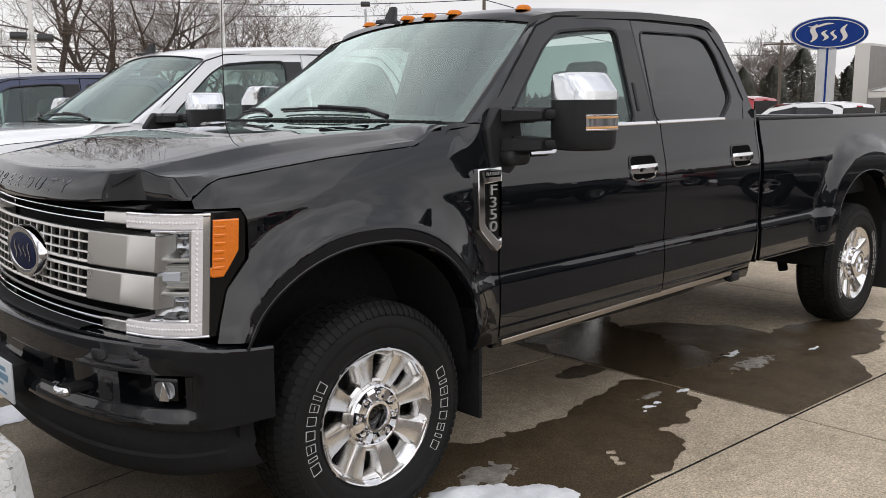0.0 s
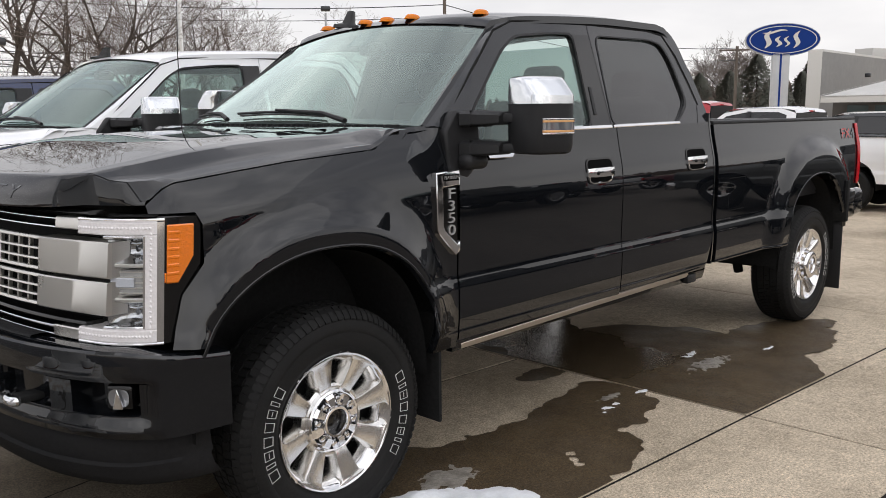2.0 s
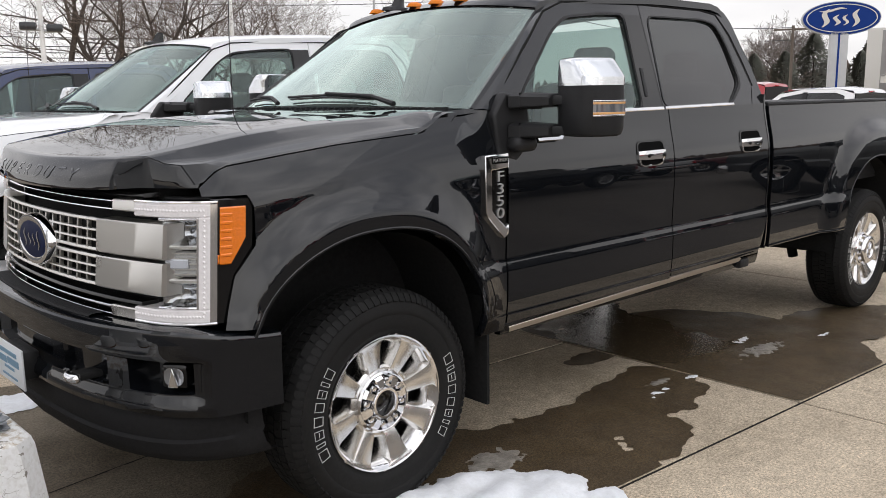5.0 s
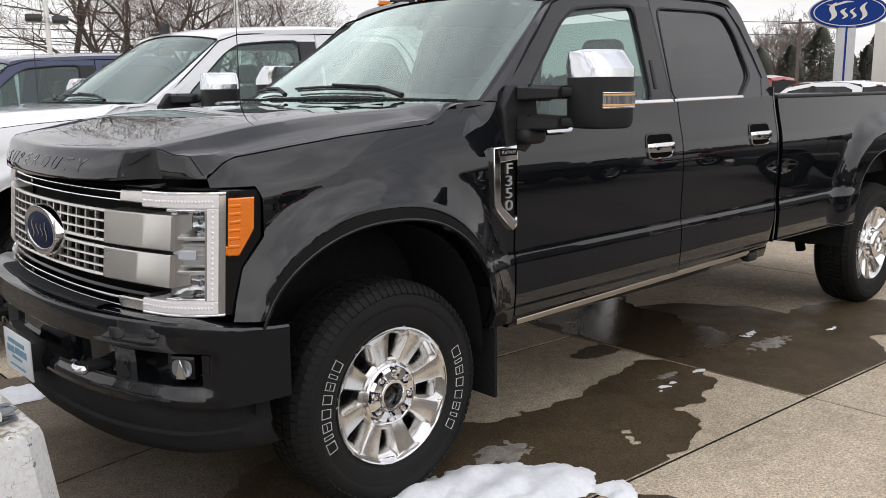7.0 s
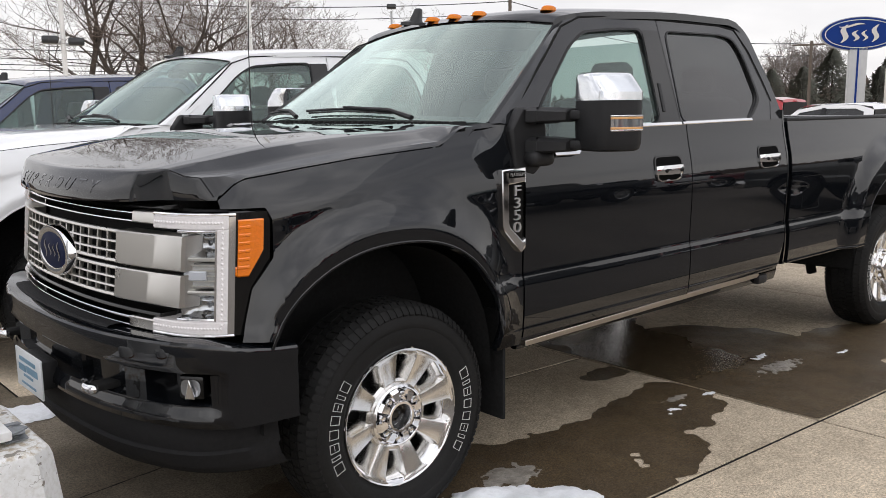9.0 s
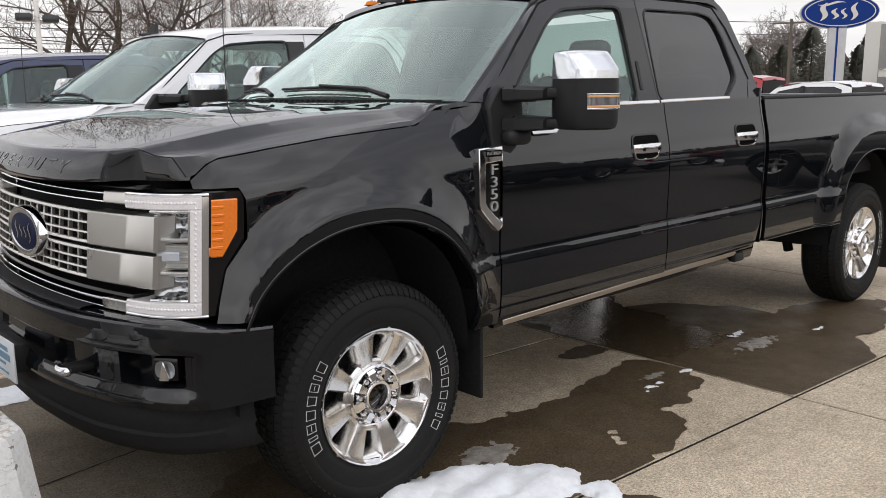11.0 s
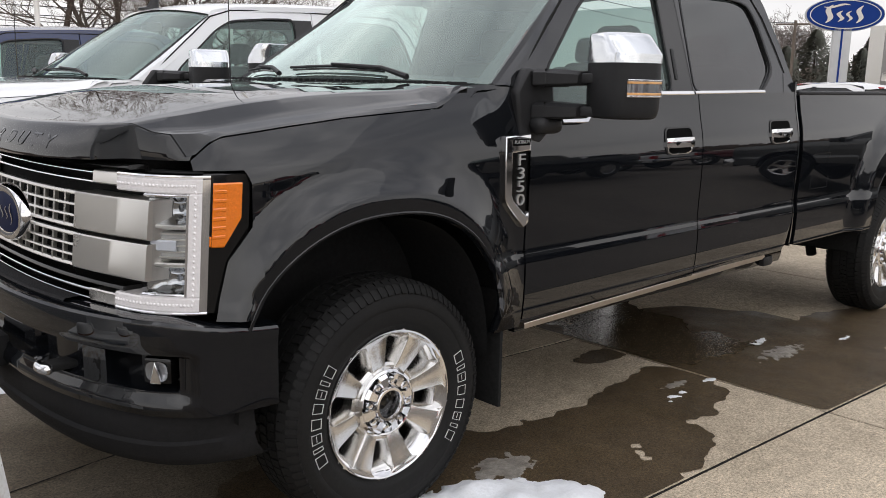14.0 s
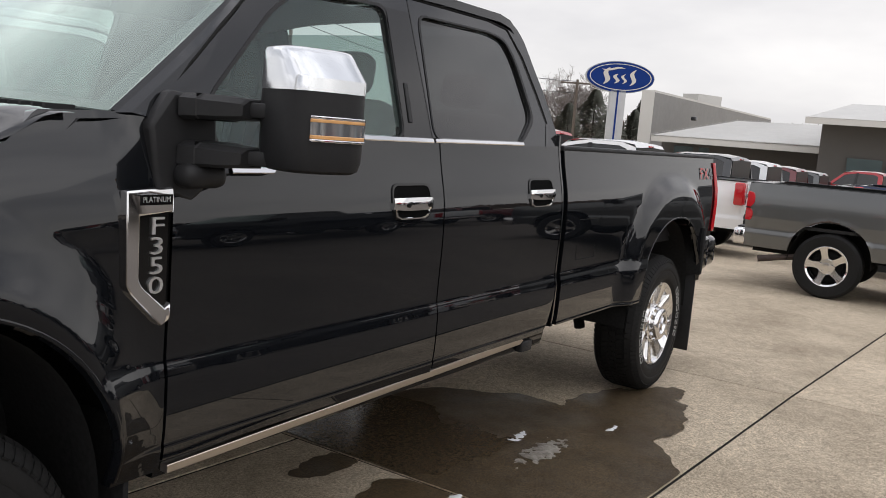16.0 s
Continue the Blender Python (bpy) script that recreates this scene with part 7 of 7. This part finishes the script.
roof_part = wall_between("roof_edge", eL, eR, eL.z - 0.02, eL.z + 0.03, 0.1, M_ROOF, show, eR.z + 0.03)
for k in range(n):
    u0, u1 = k / n, (k + 1) / n
    for name, a, b, up_ in (("roof_seam", u0, u0 + 0.1 / n, 0.10), ("roof_panel", u0 + 0.1 / n, u1, 0.0)):
        q = [p + Vector((0, 0, up_)) for p in (eL.lerp(eR, a), eL.lerp(eR, b), rL.lerp(rR, b), rL.lerp(rR, a))]
        part(name, bm_grid([[q[0], q[1]], [q[3], q[2]], [q[3] - Vector((0, 0, 0.05 + up_)), q[2] - Vector((0, 0, 0.05 + up_))], [q[0] - Vector((0, 0, 0.05 + up_)), q[1] - Vector((0, 0, 0.05 + up_))], [q[0], q[1]]]), M_ROOF, roof_part)
wall_between("fascia", eL, eR, eL.z - 0.42, eL.z + 0.02, 0.2, M_WALLWHITE, show, eR.z + 0.02)
wall_between("front_wall", far(70.2, 69, 0), far(83.0, 69, 0), -2, eL.z - 0.2, 0.5, M_WALLDARK, show)
for k in range(7):
    a0 = 71.0 + k * 1.5
    wall_between("show_window", far(a0, 68.7, 0), far(a0 + 1.15, 68.7, 0), -0.6, 1.55 + 68.7 * 0.0035, 0.1, M_SHOWGLASS, show)
# the second, higher roof
q1, q2 = far(78.4, 60, 0), far(92.0, 60, 0)
wall_between("upper_wall", far(79.4, 61, 0), far(92.0, 61, 0), -2, 1.55 + 60 * 0.044, 0.5, M_WALLDARK, show)
upper = wall_between("roof_edge", far(78.4, 59, 0), far(92.0, 59, 0), 1.55 + 59 * 0.0436, 1.55 + 59 * 0.0442, 0.1, M_ROOF, show)
for k in range(20):
    a, b = far(78.4 + 13.6 * k / 20, 59, 0.0435), far(78.4 + 13.6 * (k + 1) / 20, 59, 0.0435)
    cc, dd = far(80.9 + 12 * (k + 1) / 20, 70, 0.0600), far(80.9 + 12 * k / 20, 70, 0.0600)
    low = Vector((0, 0, -0.06))
    part("roof_panel", bm_grid([[a, b], [dd, cc], [dd + low, cc + low], [a + low, b + low], [a, b]]), M_ROOF, upper)
wall_between("fascia", far(78.4, 59, 0), far(92.0, 59, 0), 1.55 + 59 * 0.0375, 1.55 + 59 * 0.0440, 0.15, M_WALLWHITE, show)
for k in range(5):
    a0 = 81.0 + 2.1 * k
    wall_between("show_window", far(a0, 60.6, 0), far(a0 + 1.9, 60.6, 0), -0.4, 1.55 + 60 * 0.0045, 0.1, M_SHOWGLASS, show)

# low brown building beyond the road
shop = tagged(new("building"), "low brown flat-roofed building beyond the road", "building")
M_BRICKFAR = material("brown_wall", (0.30, 0.22, 0.165), 0.85, grain=0.1, grain_scale=1)
wall_between("wall", far(12.75, 140, 0), far(14.45, 140, 0), -3, 1.55 + 140 * 0.0362, 6.0, M_BRICKFAR, shop)
wall_between("upper_wall", far(13.2, 141, 0), far(14.45, 141, 0), -3, 1.55 + 141 * 0.0388, 5.0, M_BRICKFAR, shop)
wall_between("roof_unit", far(13.8, 142, 0), far(14.0, 142, 0), 0, 1.55 + 142 * 0.0408, 0.6, M_STEEL, shop)

# poles and cables
def mast(az, d, top, r, mat, name, words, heads=()):
    p = far(az, d, 0)
    o = tagged(new(name), words, "pole")
    part("shaft", bm_tube([(p.x, p.y, -1), (p.x, p.y, 1.55 + d * top)], [r, r * 0.8], 10), mat, o)
    s = Vector((math.cos(radians(az)), -math.sin(radians(az)), 0))
    for off, t in heads:
        q = p + s * off
        part("lamp_head", bm_rbox((-0.24, -0.2, -0.12), (0.24, 0.2, 0.12), 0.05, m=Matrix.Translation((q.x, q.y, 1.55 + d * t)) @ Matrix.Rotation(radians(-az), 4, "Z")), M_LAMPDARK, o)
        part("bracket", bm_tube([(p.x, p.y, 1.55 + d * t - 0.1), (q.x, q.y, 1.55 + d * t - 0.1)], 0.05, 6), M_STEEL, o)
    return o, p


mast(17.75, 30, 0.13, 0.09, M_POLE, "street_lamp", "white lamp post with two floodlights", ((-0.38, 0.0775), (0.38, 0.0760)))
mast(28.95, 34, 0.20, 0.09, M_POLE, "lamp_post", "tall thin white lamp post")
mast(38.2, 45, 0.112, 0.07, M_STEEL, "street_lamp", "grey post with a floodlight head", ((0.0, 0.117),))
_, u1 = mast(46.0, 60, 0.155, 0.14, M_WOODPOLE, "utility_pole", "wooden utility pole with overhead cables")
up2, u2 = mast(64.55, 84, 0.068, 0.16, M_WOODPOLE, "utility_pole", "wooden utility pole with a crossarm")
s = Vector((math.cos(radians(64.55)), -math.sin(radians(64.55)), 0))
part("crossarm", bm_tube([u2 - s * 1.6 + Vector((0, 0, 84 * 0.064)), u2 + s * 1.6 + Vector((0, 0, 84 * 0.064))], 0.09, 6), M_WOODPOLE, up2)
def cable(a, b, sag, r=0.035):
    pts = [a.lerp(b, t) - Vector((0, 0, sag * 4 * t * (1 - t))) for t in spread(0, 1, 13)]
    tagged(part("overhead_cable", bm_tube(pts, r, 5), M_WIRE), "thin dark overhead cable", "cable", "overhead cables")
for t in (0.046, 0.051, 0.057, 0.0655):
    cable(far(2, 64, t + 0.004), far(44.5, 66, t + 0.002), 0.5, 0.03)
for t, r in ((0.118, 0.03), (0.105, 0.025)):
    cable(far(20, 58, t), far(46, 60, t + 0.003), 0.4, r)
    cable(far(46, 60, t + 0.003), far(64.55, 84, t - 0.052), 1.0, r)

# ---- damp patches, water and snow on the slabs ----
def region(field, x0, x1, y0, y1, step, height):
    """A thin sheet wherever field(x, y) > 0, with a clean edge; height(f) lifts it."""
    bm = bmesh.new()
    cache = {}
    nx, ny = int((x1 - x0) / step), int((y1 - y0) / step)
    F = [[field(x0 + i * step, y0 + j * step) for j in range(ny + 1)] for i in range(nx + 1)]

    def vert(key, x, y, f):
        if key not in cache:
            cache[key] = bm.verts.new((x, y, lot_z(x) + height(f, x, y)))
        return cache[key]
    for i in range(nx):
        for j in range(ny):
            cs = [(i, j), (i + 1, j), (i + 1, j + 1), (i, j + 1)]
            vals = [F[a][b] for a, b in cs]
            if max(vals) <= 0:
                continue
            poly = []
            for k in range(4):
                (a, b), (e, g) = cs[k], cs[(k + 1) % 4]
                fa, fb = vals[k], vals[(k + 1) % 4]
                if fa > 0:
                    poly.append(vert((a, b), x0 + a * step, y0 + b * step, fa))
                if (fa > 0) != (fb > 0):
                    t = fa / (fa - fb)
                    key = (min((a, b), (e, g)), max((a, b), (e, g)), 1)
                    poly.append(vert(key, x0 + (a + (e - a) * t) * step, y0 + (b + (g - b) * t) * step, 0.0))
            if len(poly) >= 3:
                try:
                    bm.faces.new(poly)
                except ValueError:
                    pass
    return bm


def blobs(list_, rough=0.05, scale=4.0, seed=0.0):
    def field(x, y):
        f = max(r - math.hypot((x - a) / sx, y - b) for a, b, r, sx in list_)
        v = Vector((x * scale + seed, y * scale, seed))
        return f + rough * (noise.noise(v) + 0.5 * noise.noise(v * 2.7) + 0.25 * noise.noise(v * 6.5))
    return field


slab_edge = 2.235
d1 = blobs([(2.75, -0.75, 0.95, 1.0), (3.15, -0.35, 0.42, 1.0), (3.0, -1.15, 0.42, 1.6), (3.75, -1.06, 0.34, 1.9), (4.35, -1.06, 0.13, 1.8), (2.55, 0.15, 0.35, 1.0), (2.85, 0.50, 0.42, 1.2)], 0.075, 3.0)
damp_1 = lambda x, y: min(d1(x, y), (x - slab_edge) * 3, (y - joint_y(4, x) - 0.008) * 3)
tagged(part("damp_patch", region(damp_1, 2.2, 4.75, -1.75, 0.7, 0.025, lambda f, x, y: 0.003), M_WET), "dark damp patch on the concrete slabs", "damp patch", "damp patches")
d2 = blobs([(1.15, -1.10, 0.38, 1.3), (1.75, -0.95, 0.26, 1.7), (0.65, -1.0, 0.34, 1.3), (2.05, -0.85, 0.2, 1.2), (0.75, -1.4, 0.25, 1.5), (0.1, -0.75, 0.45, 1.6), (2.08, -0.36, 0.10, 2.0)], 0.07, 3.4, 7.0)
damp_2 = lambda x, y: min(d2(x, y), (slab_edge - 0.02 - x) * 3, (y - joint_y(4, x) - 0.008) * 3)
dry = blobs([(1.19, -1.20, 0.022, 1.3), (1.15, -1.25, 0.026, 1.2), (1.11, -1.30, 0.020, 1.4)], 0.018, 16.0, 3.0)
tagged(part("damp_patch", region(lambda x, y: min(damp_2(x, y), -dry(x, y)), -0.9, 2.25, -1.75, 0.1, 0.022, lambda f, x, y: 0.003), M_WET), "dark damp patch by the front wheel", "damp patch", "damp patches")
d3 = blobs([(0.62, -1.68, 0.13, 1.2)], 0.05, 6.0, 2.0)
tagged(part("damp_patch", region(lambda x, y: min(d3(x, y), (joint_y(4, x) - 0.008 - y) * 3), 0.2, 1.2, -2.2, -1.3, 0.02, lambda f, x, y: 0.003), M_WET), "small damp patch by melting snow", "damp patch", "damp patches")
# damp ground, with the shade before the bumper put into the same colour
d4 = blobs([(-0.7, 0.55, 0.7, 1.4), (-0.9, 1.1, 0.6, 1.2), (-0.5, -0.35, 0.62, 1.5), (-1.7, 0.3, 0.6, 1.3), (-1.2, -0.8, 0.5, 1.3)], 0.1, 3.0, 5.0)
tagged(part("damp_patch", region(lambda x, y: min(d4(x, y), (y - joint_y(4, x) - 0.008) * 3), -2.9, 0.75, -1.75, 2.1, 0.03, lambda f, x, y: 0.0015), M_DAMP), "damp patch under the bumper, with the shade there in its colour", "damp patch", "damp patches")
# mostly out of view: added so the bumper reflects darker ground
d5 = blobs([(-0.65, -2.2, 0.75, 1.2), (-1.6, -2.0, 0.9, 1.4), (-1.5, -2.8, 0.8, 1.6), (-0.4, -2.6, 0.5, 1.5)], 0.1, 3.0, 9.0)
tagged(part("damp_patch", region(lambda x, y: min(d5(x, y), (joint_y(4, x) - 0.008 - y) * 3, (y - joint_y(3, x) - 0.012) * 3), -3.4, 0.7, -2.93, -1.2, 0.04, lambda f, x, y: 0.0015), M_WET), "mostly unseen dark patch by the pole footing, added for bumper reflections", "damp patch", "damp patches")
w1 = blobs([(2.50, -0.30, 0.50, 0.75), (2.80, -0.05, 0.36, 1.0), (2.75, -0.62, 0.25, 1.1), (2.80, 0.42, 0.40, 1.2)], 0.08, 4.0, 1.0)
tagged(part("puddle", region(lambda x, y: min(w1(x, y), (x - slab_edge - 0.01) * 3), 2.2, 3.5, -1.0, 1.0, 0.025, lambda f, x, y: 0.0045), M_WATER), "shallow puddle of melt water under the sill", "puddle")
sn = blobs([(0.10, -1.03, 0.13, 1.9), (0.34, -1.18, 0.20, 1.3), (0.52, -1.32, 0.17, 1.2), (0.62, -1.53, 0.10, 1.3), (0.42, -1.42, 0.16, 1.2), (0.30, -1.40, 0.15, 1.3)], 0.05, 7.0, 4.0)
bare = blobs([(0.52, -1.50, 0.05, 1.6), (0.30, -1.47, 0.03, 1.8)], 0.03, 9.0, 6.0)
tagged(part("snow_patch", region(lambda x, y: min(sn(x, y), -bare(x, y)), -0.4, 1.0, -1.85, -0.7, 0.012, lambda f, x, y: 0.004 + 0.055 * min(1.0, f / 0.12) ** 0.55 * (0.8 + 0.35 * noise.noise(Vector((x * 9, y * 9, 0))))), M_SNOW, angle=80), "heap of melting snow by the front tyre", "snow", "snow remains")
for k, (x, y, r, sx, mat, words) in enumerate(((3.04, -0.81, 0.025, 2.2, M_SNOW, "small thin scrap of melting snow"), (3.54, -1.12, 0.018, 2.4, M_SNOW, "small thin scrap of melting snow"), (2.16, -0.97, 0.016, 2.6, M_SNOW, "small thin scrap of melting snow"), (1.98, -0.90, 0.03, 2.4, M_SLUSH, "thin grey slush drying on concrete"), (1.84, -0.99, 0.014, 3.0, M_SNOW, "small thin scrap of melting snow"), (0.60, -0.98, 0.09, 1.5, M_SLUSH, "thin grey slush drying on concrete"), (2.95, -1.00, 0.06, 3.2, M_SLUSH, "thin grey slush drying on concrete"), (-0.72, 1.3, 0.16, 1.1, M_SNOW, "snow lying in front of the bumper"), (-1.0, 1.45, 0.18, 1.2, M_SNOW, "snow lying in front of the bumper"))):
    f = blobs([(x, y, r, sx)], 0.035 if r < 0.04 else 0.05 if r < 0.15 else 0.06, 22.0 if r < 0.15 else 6.0, 2.0 * k)
    tagged(part("snow_patch", region(f, x - 0.5, x + 0.5, y - 0.4, y + 0.4, 0.010, lambda f_, a, b: 0.005 + (0.007 if r < 0.1 else 0.02 if mat is M_SNOW else 0.003) * min(1.0, f_ / 0.05) ** 0.6), mat, angle=80), words, "snow", "snow remains")

# ---- concrete slabs ----
def slab_mesh(i, k, wide=1):
    x0, x1, g, b = JOINT_X[i], JOINT_X[i + 1], 0.008, 0.003
    lo = lambda x: joint_y(k, x) + g
    hi = lambda x: joint_y(k + wide, x) - g
    rings = []
    for inset, z in ((0.0, -0.05), (0.0, -b), (b, 0.0)):
        ring = []
        xs = (x0 + 0.007 + inset, x1 - 0.007 - inset)
        for x, fy, sy in ((xs[0], lo, 1), (xs[1], lo, 1), (xs[1], hi, -1), (xs[0], hi, -1)):
            ring.append(Vector((x, fy(x) + sy * inset, lot_z(x) + z)))
        rings.append(ring)
    bm = bm_grid(rings, close=True)
    bm.faces.new([bm.verts.new(p) for p in rings[-1]])
    return bm


# open joint running under the bumper
rows = [[], []]
for k in range(90):
    x = -2.6 + 3.2 * k / 89
    y = 0.112 + 0.155 * (x + 0.7) + 0.006 * noise.noise(Vector((x * 9, 0, 3))) - 0.05 * max(0.0, x + 0.5) ** 2
    wide = 0.0038 * (1 + 0.9 * noise.noise(Vector((x * 14, 5, 0))))
    for row, side in zip(rows, (-1, 1)):
        row.append(Vector((x, y + side * wide, lot_z(x) + 0.0045)))
part("crack", bm_grid(rows), M_DARK, pavement)
for i in range(len(JOINT_X) - 1):
    for k in range(3, 9):
        # the bay under the tails is one wide slab
        if i < 2 or k != 5:
            part("slab", slab_mesh(i, k, 2 if i >= 2 and k == 4 else 1), M_DAMP if i == 0 else M_CONC, pavement, angle=20)
